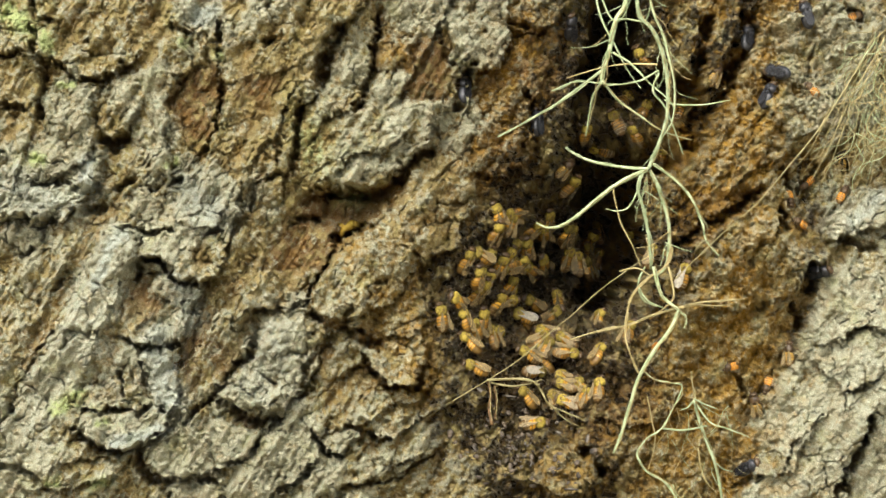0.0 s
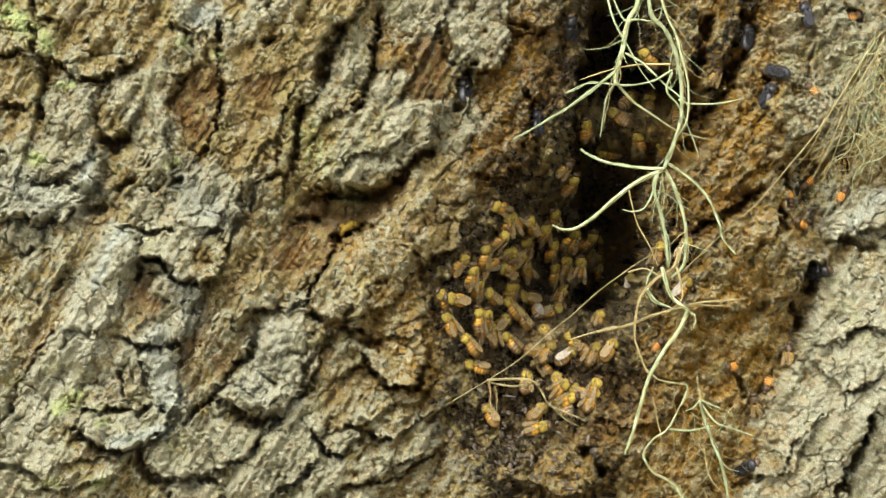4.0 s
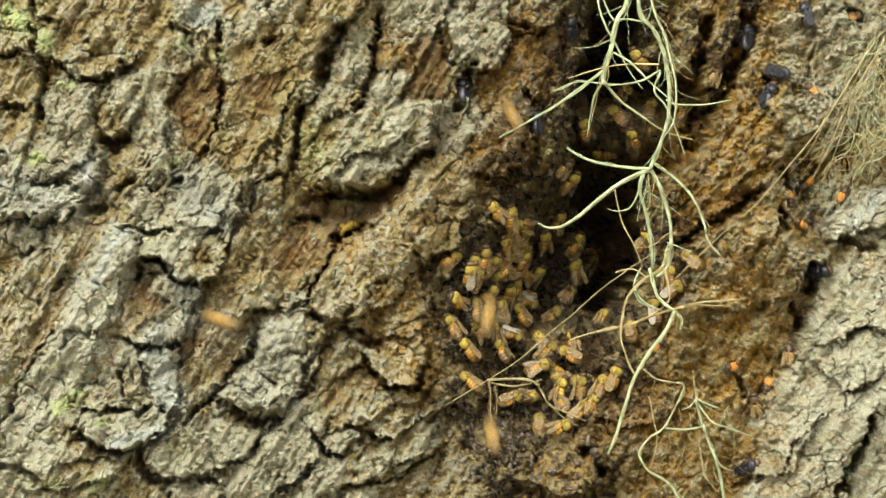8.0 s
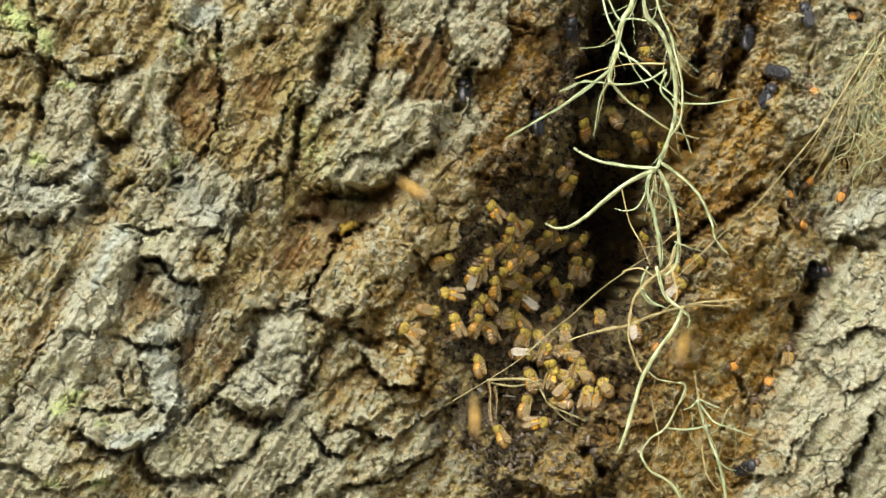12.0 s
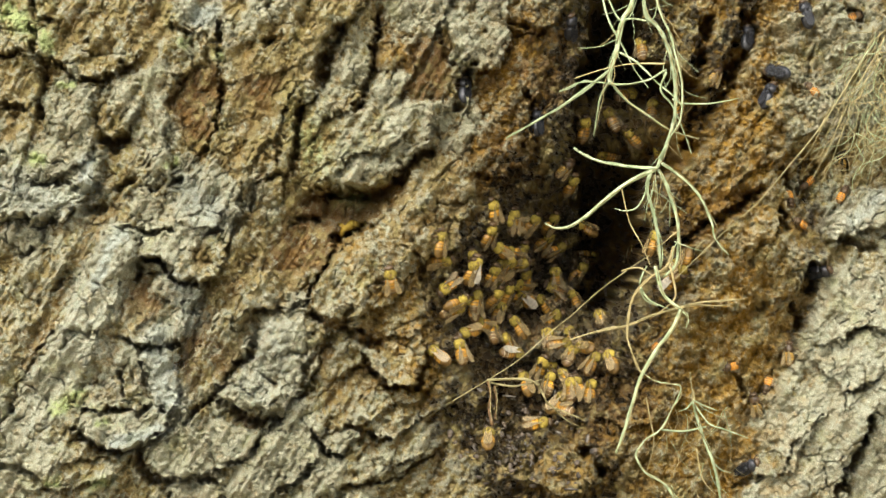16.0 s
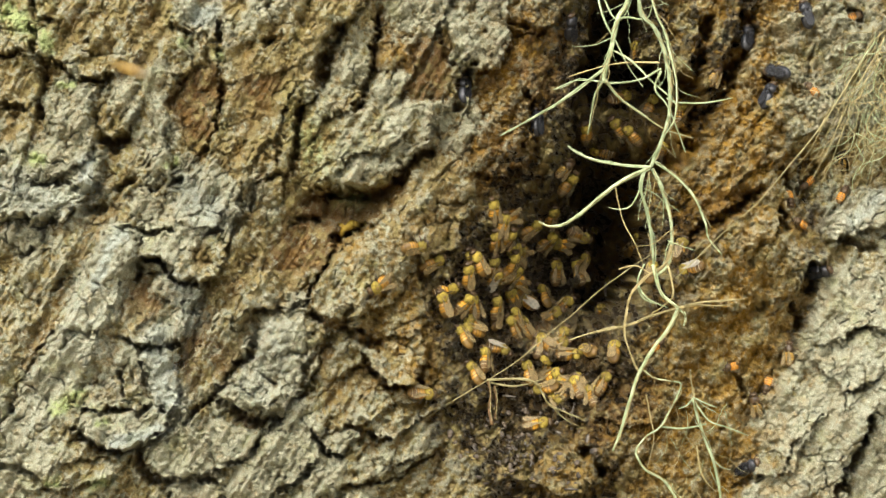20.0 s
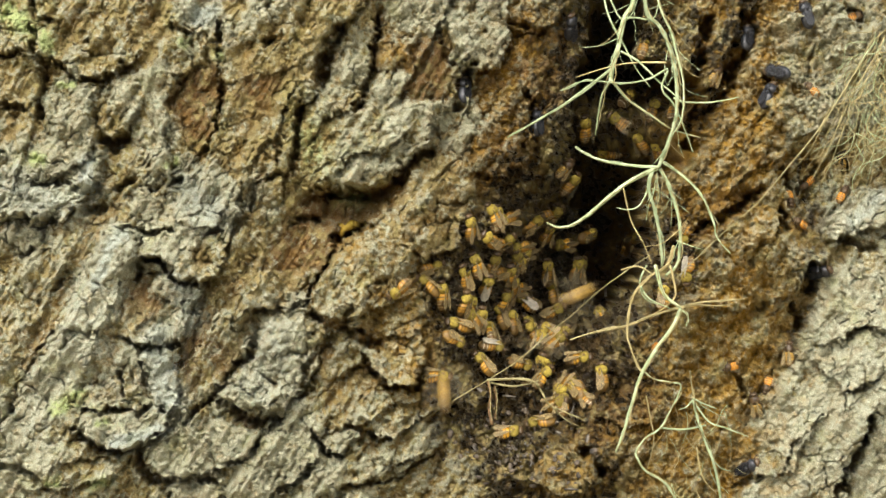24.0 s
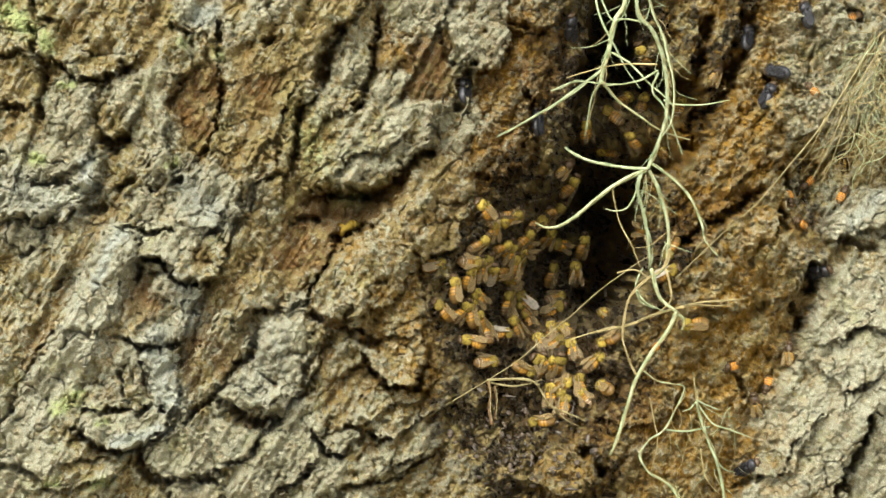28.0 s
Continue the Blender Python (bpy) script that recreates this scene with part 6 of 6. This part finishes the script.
    crawl(14, [(0, 825, 610, 130), (1, 825, 612, 130), (2, 825, 625, 130), (3, 835, 655, 170), (6, 835, 655, 190), (7, 835, 650, 190), (8, 825, 680, 130), (9, 830, 675, 100), (10, 835, 675, 100), (11, 835, 670, 100), (12, 840, 650, 70), (15, 790, 640, 140), (16, 775, 630, 140), (17, 780, 632, 170), (18, 800, 630, 180), (19, 800, 620, 90), (20, 815, 600, 90), (21, 780, 570, 120), (24, 800, 605, 0), (25, 820, 600, 120), (26, 815, 600, 120), (27, 830, 610, 180), (28, 830, 610, 180)])
    crawl(15, [(0, 920, 562, 180), (1, 925, 565, 150), (2, 915, 565, 150), (3, 960, 550, 90), (6, 920, 540, 80), (7, 930, 555, 91), (8, 930, 540, 0), (9, 930, 540, 0), (10, 925, 535, -11), (11, 930, 535, 150), (12, 925, 535, 150), (15, 925, 525, 153), (16, 925, 525, 150), (17, 925, 535, 150), (18, 925, 535, 150), (19, 915, 525, 159), (20, 925, 530, 157), (21, 920, 535, 150), (24, 925, 535, 150), (25, 925, 525, 150), (26, 925, 530, 150), (27, 925, 535, 150), (28, 925, 530, 150)])
    crawl(16, [(0, 985, 560, 20), (1, 985, 558, 20), (2, 985, 558, 20), (3, 985, 550, 14), (6, 985, 560, 24), (7, 985, 558, 24), (8, 985, 560, 24), (9, 985, 560, 24), (10, 985, 560, 20), (11, 985, 560, 20), (12, 985, 560, 20), (15, 985, 565, 20), (16, 985, 565, 10), (17, 980, 560, 10), (18, 995, 555, 70), (19, 985, 565, 20), (20, 985, 560, 10), (21, 985, 560, 10), (24, 985, 555, 20), (25, 985, 555, 20), (26, 985, 555, 0), (27, 990, 550, 20), (28, 985, 550, 20)])
    crawl(17, [(0, 1065, 570, 100), (1, 1065, 572, 100), (2, 1065, 572, 100), (3, 1065, 572, 100), (6, 1065, 572, 100), (7, 1065, 575, 100), (8, 1070, 570, 92), (9, 1065, 575, 100), (10, 1065, 570, 100), (11, 975, 595, 20), (12, 970, 630, 90), (15, 1010, 635, 79), (16, 1010, 635, 79), (17, 1000, 640, 0), (18, 1010, 635, 11), (19, 1015, 635, 11), (20, 1010, 635, 11), (21, 1005, 630, 7), (24, 1030, 640, -5), (25, 1045, 640, 170), (26, 1045, 640, 170), (27, 1075, 665, 40), (28, 1060, 645, 43)])
    crawl(18, [(0, 1020, 465, 90), (1, 1020, 462, 90), (2, 1022, 462, 90), (3, 1025, 470, 81), (6, 1010, 475, 90), (7, 1012, 479, 90), (8, 1017, 477, 93), (9, 1016, 475, 78), (10, 1015, 468, 73), (11, 1018, 465, 83), (12, 1015, 470, 83), (15, 965, 460, 100), (16, 980, 490, 100), (17, 1015, 475, 103), (18, 1015, 475, 103), (19, 1015, 490, 102), (20, 1020, 480, 105), (21, 1019, 478, 99), (24, 1020, 475, 99), (25, 1018, 472, 99), (26, 1022, 470, 85), (27, 1024, 473, 95), (28, 1015, 480, 88)])
    crawl(19, [(0, 1060, 460, 90), (1, 1125, 425, 100), (2, 1130, 405, 99), (3, 1140, 405, 88), (6, 1150, 420, 76), (7, 1150, 420, 76), (8, 1145, 430, 72), (9, 1145, 425, 72), (10, 1165, 430, 82), (11, 1150, 430, 94), (12, 1195, 490, 94), (15, 1195, 490, 94), (16, 1200, 480, 105), (17, 1188, 484, 95), (18, 1174, 482, 101), (19, 1162, 485, 104), (20, 1156, 485, 105), (21, 1185, 530, 100), (24, 1178, 527, 100), (25, 1173, 522, 98), (26, 1175, 575, 105), (27, 1169, 572, 111), (28, 1225, 570, 180)])
    crawl(20, [(0, 930, 632, 150), (1, 937, 626, 160), (2, 925, 635, 152), (3, 900, 612, 110), (6, 890, 605, 120), (7, 875, 630, 90), (8, 880, 625, 90), (9, 890, 630, 91), (10, 870, 610, 96), (11, 880, 640, 0), (12, 890, 575, 12), (15, 865, 550, 100), (16, 835, 530, 80), (17, 855, 505, 45), (18, 865, 505, 60), (19, 865, 515, 90), (20, 870, 540, 91), (21, 885, 535, 80), (24, 885, 530, 80), (25, 885, 530, 80), (26, 885, 530, 80), (27, 885, 530, 85), (28, 890, 530, 85)])
    crawl(21, [(0, 960, 605, 30), (1, 950, 610, 20), (2, 950, 605, 20), (3, 950, 610, 20), (6, 950, 660, 20), (7, 905, 670, 29), (8, 905, 710, 31), (9, 910, 700, 36), (10, 940, 695, 90), (11, 930, 715, 60), (12, 925, 720, 60), (15, 900, 700, 90), (16, 925, 680, 94), (17, 930, 670, 87), (18, 930, 670, 87), (19, 930, 670, 87), (20, 930, 660, 92), (21, 940, 640, 85), (24, 920, 650, 0), (25, 945, 705, 45), (26, 930, 675, 120), (27, 920, 675, 130), (28, 950, 640, 150)])
    crawl(22, [(0, 1005, 632, 0), (1, 1005, 635, 0), (2, 1005, 635, 0), (3, 1010, 692, 0), (6, 990, 680, 60), (7, 945, 680, 150), (8, 955, 650, 20), (9, 970, 645, 30), (10, 945, 660, 45), (11, 905, 670, 90), (12, 935, 675, 86), (15, 865, 635, 120), (16, 810, 620, 100), (17, 780, 595, 110), (18, 785, 565, 0), (19, 755, 655, 0), (20, 745, 700, 0), (21, 762, 684, -4), (24, 777, 674, -7), (25, 796, 658, 4), (26, 813, 643, 13), (27, 865, 640, 12), (28, 860, 645, 13)])
    crawl(23, [(0, 1065, 630, 90), (1, 1063, 620, 93), (2, 1045, 650, 60), (3, 1040, 630, 150), (6, 1015, 600, 138), (7, 1019, 588, 150), (8, 1005, 632, 140), (9, 1005, 635, 140), (10, 1000, 625, 146), (11, 1010, 625, 151), (12, 1010, 635, 140), (15, 1040, 620, 152), (16, 1040, 620, 152), (17, 1060, 625, 163), (18, 1045, 600, 154), (19, 1041, 594, 157), (20, 1045, 625, 147), (21, 1065, 665, 151), (24, 1025, 695, 141), (25, 1020, 695, 141), (26, 1080, 680, 149), (27, 1065, 705, 156), (28, 1075, 690, 146)])
    crawl(24, [(0, 945, 660, 0), (1, 960, 635, 30), (2, 985, 600, 40), (3, 1005, 635, 42), (6, 1005, 632, 42), (7, 920, 590, 34), (8, 905, 600, 0), (9, 930, 615, -90), (10, 925, 615, -90), (11, 955, 640, 0), (12, 925, 630, 0), (15, 895, 625, 6), (16, 905, 630, 6), (17, 895, 625, 17), (18, 900, 615, 14), (19, 900, 620, 14), (20, 880, 625, 0), (21, 900, 620, -4), (24, 870, 620, 10), (25, 900, 620, 15), (26, 880, 610, 17), (27, 880, 610, 17), (28, 887, 597, 15)])
    crawl(25, [(0, 925, 705, 130), (1, 925, 705, 150), (2, 930, 695, 0), (3, 940, 720, 60), (6, 980, 755, 51), (7, 1055, 740, 60), (8, 1030, 730, 58), (9, 1020, 730, 10), (10, 995, 690, 14), (11, 1005, 690, 50), (12, 1005, 690, 50), (15, 1000, 710, 40), (16, 990, 715, 60), (17, 994, 705, 47), (18, 996, 690, 45), (19, 990, 695, 0), (20, 965, 695, -180), (21, 965, 700, -180), (24, 955, 755, -183), (25, 955, 755, -183), (26, 955, 755, -183), (27, 955, 755, -183), (28, 955, 755, -183)])
    crawl(26, [(0, 1005, 685, 150), (1, 990, 680, 100), (2, 945, 660, 0), (3, 930, 665, 90), (6, 925, 705, 10), (7, 925, 700, 180), (8, 930, 705, 10), (9, 910, 680, 90), (10, 825, 612, 130), (11, 820, 615, 130), (12, 800, 575, 100), (15, 815, 570, 20), (16, 800, 545, 11), (17, 818, 543, 16), (18, 827, 533, 24), (19, 815, 520, 32), (20, 820, 530, 60), (21, 830, 535, 0), (24, 845, 560, 90), (25, 840, 550, 90), (26, 835, 520, 150), (27, 845, 515, 140), (28, 840, 520, 140)])
    crawl(27, [(0, 1065, 690, 100), (1, 1060, 690, 90), (2, 1060, 685, 60), (3, 1055, 690, 72), (6, 1065, 690, 79), (7, 1055, 685, 74), (8, 1070, 685, 85), (9, 1065, 690, 82), (10, 1060, 685, 93), (11, 1065, 690, 103), (12, 1045, 705, 103), (15, 1020, 700, 111), (16, 1015, 690, 107), (17, 1000, 690, 116), (18, 1000, 695, 116), (19, 1045, 705, 125), (20, 1025, 685, 123), (21, 1005, 700, 260), (24, 1005, 690, 253), (25, 1010, 715, 252), (26, 1000, 725, 242), (27, 1005, 715, 360), (28, 1005, 685, 361)])
    crawl(28, [(0, 835, 655, 170), (1, 846, 641, 164), (2, 830, 655, 90), (3, 835, 735, 110), (6, 930, 745, 100), (7, 930, 735, 100), (8, 955, 755, 92), (9, 930, 770, 20), (10, 850, 760, 0), (11, 890, 790, 140), (12, 880, 775, 90), (15, 860, 765, 150), (16, 865, 780, 90), (17, 870, 770, 0), (18, 845, 730, 80), (19, 825, 680, 90), (20, 834, 663, 98), (21, 850, 640, 130), (24, 850, 645, 130), (25, 870, 640, 136), (26, 860, 645, 125), (27, 895, 630, 20), (28, 925, 660, 0)])
    crawl(29, [(0, 1005, 715, 150), (1, 1022, 690, 60), (2, 1015, 695, 40), (3, 1015, 720, 0), (6, 1020, 705, 7), (7, 1015, 700, 70), (8, 1000, 690, 70), (9, 990, 690, 60), (10, 990, 670, 100), (11, 990, 680, 60), (12, 985, 670, 80), (15, 975, 685, 70), (16, 980, 680, 80), (17, 985, 665, 120), (18, 985, 665, 110), (19, 980, 645, 120), (20, 985, 670, 0), (21, 985, 675, 0), (24, 970, 670, 40), (25, 990, 665, 0), (26, 1015, 630, 0), (27, 1000, 640, 100), (28, 1010, 620, 95)])
    crawl(30, [(0, 1085, 515, 100), (1, 1085, 515, 100), (2, 1085, 515, 100), (3, 1085, 515, 100), (6, 1100, 540, 109), (7, 1120, 590, 117), (8, 1120, 590, 117), (9, 1120, 590, 117), (10, 1118, 585, 119), (11, 1080, 655, 129), (12, 1075, 690, 131), (15, 1085, 635, 126), (16, 1085, 640, 126), (17, 1085, 640, 126), (18, 1085, 625, 124), (19, 1095, 635, 114), (20, 1090, 625, 109), (21, 1090, 630, 30), (24, 1070, 665, 100), (25, 1070, 665, 100), (26, 1110, 660, 99), (27, 1115, 670, 180), (28, 1080, 610, 180)])
    crawl(31, [(0, 1130, 415, 90), (1, 1150, 415, 80), (2, 1155, 425, 68), (3, 1160, 430, 78), (6, 1205, 490, 90), (7, 1195, 490, 88), (8, 1195, 490, 88), (9, 1186, 485, 75), (10, 1179, 487, 77), (11, 1115, 440, 74), (12, 1111, 439, 65), (15, 1095, 475, 69), (16, 1130, 450, 81), (17, 1140, 430, 74), (18, 1145, 420, 65), (19, 1145, 425, 65), (20, 1140, 420, 61), (21, 1145, 415, 57), (24, 1135, 420, 45), (25, 1155, 430, 37), (26, 1150, 434, 29), (27, 1155, 400, 20), (28, 1151, 407, 11)])
    crawl(32, [(0, 1155, 455, 90), (1, 1200, 385, 30), (2, 1205, 410, 30), (3, 1205, 435, 34), (6, 1225, 460, 150), (7, 1225, 460, 150), (8, 1225, 460, 150), (9, 1225, 465, 150), (10, 1228, 465, 150), (11, 1235, 470, 158), (12, 1235, 460, 30), (15, 1225, 470, -110), (16, 1220, 470, -110), (17, 1245, 435, -270), (18, 1230, 438, -258), (19, 1221, 441, -257), (20, 1207, 443, -268), (21, 1235, 425, -90), (24, 1221, 424, -91), (25, 1195, 450, -95), (26, 1195, 450, -95), (27, 1195, 440, -103), (28, 1195, 450, -95)])
    crawl(33, [(0, 1215, 485, 70), (1, 1215, 485, 60), (2, 1215, 505, 70), (3, 1215, 510, 70), (6, 1215, 510, 30), (7, 1210, 510, 30), (8, 1200, 510, 19), (9, 1200, 500, 30), (10, 1190, 495, 41), (11, 1215, 500, 49), (12, 1205, 510, 38), (15, 1197, 510, 36), (16, 1195, 495, 28), (17, 1225, 488, 0), (18, 1230, 480, -80), (19, 1235, 478, -180), (20, 1225, 480, -180), (21, 1225, 475, -180), (24, 1225, 485, -90), (25, 1225, 485, 0), (26, 1209, 485, -10), (27, 1198, 488, -9), (28, 1189, 485, 3)])
    crawl(34, [(0, 1110, 500, 100), (1, 1140, 520, 89), (2, 1130, 530, 78), (3, 1085, 610, 84), (6, 1070, 635, 60), (7, 1090, 605, 69), (8, 1090, 665, 57), (9, 1091, 654, 52), (10, 1060, 605, 10), (11, 1060, 605, 90), (12, 1060, 570, 97), (15, 1025, 575, 89), (16, 1010, 535, 90), (17, 1008, 531, 91), (18, 1009, 532, 92), (19, 955, 515, 87), (20, 955, 525, 90), (21, 963, 518, 78), (24, 969, 518, 89), (25, 970, 480, 90), (26, 970, 480, 90), (27, 970, 465, 99), (28, 925, 415, 30)])
    crawl(35, [(0, 950, 755, 0), (1, 950, 755, 0), (2, 955, 755, 0), (3, 955, 755, 0), (6, 955, 770, 1), (7, 975, 775, -7), (8, 1000, 760, 4), (9, 955, 755, -6), (10, 970, 755, 0), (11, 950, 755, 2), (12, 955, 755, 2), (15, 955, 755, 2), (16, 955, 755, 2), (17, 955, 755, 2), (18, 955, 755, 2), (19, 955, 755, 2), (20, 955, 755, 2), (21, 955, 755, 2), (24, 905, 770, -2), (25, 910, 754, 0), (26, 912, 734, 9), (27, 918, 719, 1), (28, 980, 695, 90)])
    crawl(36, [(0, 1120, 590, 90), (1, 1120, 590, 90), (2, 1117, 581, 84), (3, 1065, 630, 74), (6, 1045, 630, 83), (7, 1041, 620, 78), (8, 1035, 685, 86), (9, 1020, 685, 90), (10, 1040, 675, 90), (11, 1045, 665, 80), (12, 1030, 655, 85), (15, 1055, 660, 50), (16, 1057, 645, 64), (17, 1070, 685, 40), (18, 1070, 670, 50), (19, 1070, 680, 50), (20, 1075, 680, 70), (21, 1025, 735, 59), (24, 990, 720, 0), (25, 990, 705, 100), (26, 1010, 690, 93), (27, 1000, 690, 97), (28, 990, 640, 85)])
    crawl(37, [(0, 1003, 410, 88), (1, 1002, 414, 87), (2, 1000, 422, 85), (3, 999, 429, 97), (6, 920, 455, 89), (7, 915, 455, 89), (8, 920, 455, 89), (9, 910, 480, 84), (10, 895, 490, 90), (11, 865, 515, 110), (12, 865, 505, 100), (15, 860, 490, 90), (16, 890, 515, 85), (17, 895, 480, 82), (18, 915, 470, 85), (19, 920, 460, 84), (20, 900, 460, 90), (21, 925, 445, 78), (24, 920, 450, 82), (25, 885, 425, 30), (26, 900, 390, 20), (27, 875, 420, 14), (28, 885, 430, 12)])
    crawl(38, [(0, 997, 407, 88), (1, 997, 415, 79), (2, 996, 414, 66), (3, 1002, 416, 70), (6, 1006, 418, 82), (7, 1011, 423, 67), (8, 1015, 430, 57), (9, 1014, 437, 69), (10, 1010, 436, 80), (11, 950, 415, 30), (12, 985, 420, 0), (15, 995, 430, 9), (16, 980, 435, 11), (17, 990, 430, 150), (18, 985, 430, 150), (19, 985, 430, 150), (20, 985, 430, 150), (21, 985, 435, 150), (24, 990, 430, 159), (25, 990, 435, 159), (26, 985, 425, 148), (27, 985, 430, 148), (28, 985, 430, 148)])
    crawl(39, [(0, 1054, 480, 114), (1, 1052, 476, 118), (2, 1047, 478, 107), (3, 1060, 460, 114), (6, 1090, 480, 121), (7, 1105, 480, 116), (8, 1101, 479, 118), (9, 1100, 475, 111), (10, 1095, 475, 111), (11, 1095, 475, 111), (12, 1095, 475, 111), (15, 1085, 515, 121), (16, 1095, 480, 125), (17, 1095, 480, 125), (18, 1095, 480, 125), (19, 1095, 480, 125), (20, 1095, 480, 125), (21, 1095, 480, 125), (24, 1095, 480, 125), (25, 1090, 480, 125), (26, 1095, 480, 125), (27, 1095, 480, 125), (28, 1095, 480, 125)])
    crawl(40, [(0, 1002, 454, 79), (1, 1001, 453, 87), (2, 998, 454, 79), (3, 1002, 458, 80), (6, 980, 490, 79), (7, 1015, 480, 110), (8, 1015, 480, 110), (9, 1015, 480, 110), (10, 1015, 481, 121), (11, 1010, 480, 121), (12, 1016, 483, 121), (15, 975, 508, 150), (16, 980, 515, 160), (17, 975, 515, 130), (18, 980, 500, 100), (19, 980, 480, 99), (20, 980, 480, 80), (21, 975, 490, 110), (24, 965, 480, 90), (25, 920, 450, 97), (26, 925, 452, 99), (27, 905, 470, 90), (28, 905, 465, 90)])
    crawl(41, [(0, 998, 411, 75), (1, 998, 415, 87), (2, 1005, 414, 88), (3, 1008, 420, 81), (6, 1010, 418, 67), (7, 1011, 421, 74), (8, 1015, 428, 62), (9, 1040, 410, 73), (10, 1025, 412, 0), (11, 1023, 417, 12), (12, 1019, 424, 16), (15, 1030, 410, 10), (16, 1030, 410, 150), (17, 1028, 420, 90), (18, 1060, 400, 95), (19, 1056, 406, 109), (20, 1065, 410, 116), (21, 1060, 415, 119), (24, 1035, 415, 10), (25, 1015, 430, 17), (26, 1030, 430, 22), (27, 1025, 425, 24), (28, 1025, 430, 80)])
    crawl(42, [(0, 1055, 483, 116), (1, 1105, 490, 30), (2, 1090, 480, 100), (3, 1095, 475, 100), (6, 1180, 560, 102), (7, 1171, 550, 95), (8, 1164, 547, 102), (9, 1153, 546, 107), (10, 1143, 540, 105), (11, 1138, 531, 109), (12, 1130, 585, 112), (15, 1120, 560, 118), (16, 1085, 510, 108), (17, 1085, 515, 108), (18, 1085, 515, 108), (19, 1085, 510, 108), (20, 1085, 510, 108), (21, 1085, 510, 108), (24, 1085, 515, 108), (25, 1085, 515, 108), (26, 1085, 515, 108), (27, 1085, 510, 108), (28, 1085, 515, 108)])
    crawl(43, [(0, 1045, 419, 82), (1, 1040, 418, 74), (2, 1042, 420, 88), (3, 1046, 428, 75), (6, 1120, 430, 75), (7, 1140, 410, 83), (8, 1155, 415, 86), (9, 1150, 410, 87), (10, 1135, 415, 76), (11, 1130, 395, 70), (12, 1150, 420, 59), (15, 1150, 420, 59), (16, 1165, 430, 67), (17, 1159, 428, 57), (18, 1151, 433, 46), (19, 1142, 435, 31), (20, 1134, 435, 27), (21, 1125, 434, 41), (24, 1116, 441, 52), (25, 1130, 430, 62), (26, 1130, 430, 62), (27, 1130, 430, 62), (28, 1135, 425, 72)])
    crawl(44, [(0, 1032, 473, 120), (1, 1035, 474, 112), (2, 1034, 471, 109), (3, 1039, 476, 114), (6, 1080, 515, 123), (7, 1085, 520, 120), (8, 1085, 515, 120), (9, 1085, 515, 120), (10, 1085, 515, 120), (11, 1085, 515, 120), (12, 1085, 515, 120), (15, 1065, 575, 123), (16, 1065, 570, 123), (17, 1025, 590, 116), (18, 1065, 575, 105), (19, 1070, 570, 106), (20, 1065, 560, 112), (21, 1062, 552, 110), (24, 1065, 565, 122), (25, 1085, 620, 127), (26, 1060, 600, 131), (27, 1060, 610, 141), (28, 1075, 565, 137)])
    crawl(45, [(0, 1051, 409, 102), (1, 1048, 409, 101), (2, 1042, 412, 94), (3, 1037, 419, 82), (6, 1038, 419, 78), (7, 1040, 427, 82), (8, 1050, 440, 0), (9, 1046, 442, -10), (10, 1041, 448, -21), (11, 1042, 448, -9), (12, 1036, 449, -19), (15, 1039, 448, -16), (16, 1041, 445, -8), (17, 1038, 447, -17), (18, 1025, 430, -25), (19, 1035, 415, -16), (20, 1025, 415, -16), (21, 1020, 430, 80), (24, 975, 370, 20), (25, 950, 385, 16), (26, 960, 375, 7), (27, 950, 385, 40), (28, 980, 365, 45)])
    crawl(46, [(0, 1035, 451, 72), (1, 1030, 454, 84), (2, 1034, 458, 84), (3, 1039, 460, 71), (6, 1041, 461, 56), (7, 1042, 463, 51), (8, 1039, 468, 48), (9, 1035, 463, 42), (10, 1031, 467, 52), (11, 1032, 465, 62), (12, 1031, 470, 70), (15, 1015, 465, 64), (16, 1020, 475, 56), (17, 1022, 473, 52), (18, 1020, 472, 46), (19, 1024, 468, 45), (20, 1025, 465, 48), (21, 1015, 470, 54), (24, 1019, 472, 52), (25, 1015, 470, 52), (26, 1010, 480, 46), (27, 1015, 480, 46), (28, 970, 480, 80)])

    for k, bee in enumerate(backing):    # the slow crowd beneath the others
        r = random.Random(700 + k)
        turn, far = r.uniform(0, math.tau), math.sqrt(r.random())
        x, y = 895 + 110 * far * math.cos(turn), 525 + 105 * far * math.sin(turn)
        if k >= 15:                      # the rest keep to the lower lip
            x, y = 1000 + 95 * far * math.cos(turn), 640 + 85 * far * math.sin(turn)
        if k >= 24:                      # and a few climb above it
            x, y = 912 + 78 * far * math.cos(turn), 425 + 62 * far * math.sin(turn)
        home = (x, y)
        heading = r.uniform(40, 170)
        rows = []
        for t in range(0, 29):
            rows.append((t, on_bark(x, y, heading, -0.0008)))
            x += r.uniform(-7, 7) + (home[0] - x) * 0.02
            y += r.uniform(-7, 7) + (home[1] - y) * 0.02
            heading += r.uniform(-14, 14)
        walk(bee, rows)


motions()
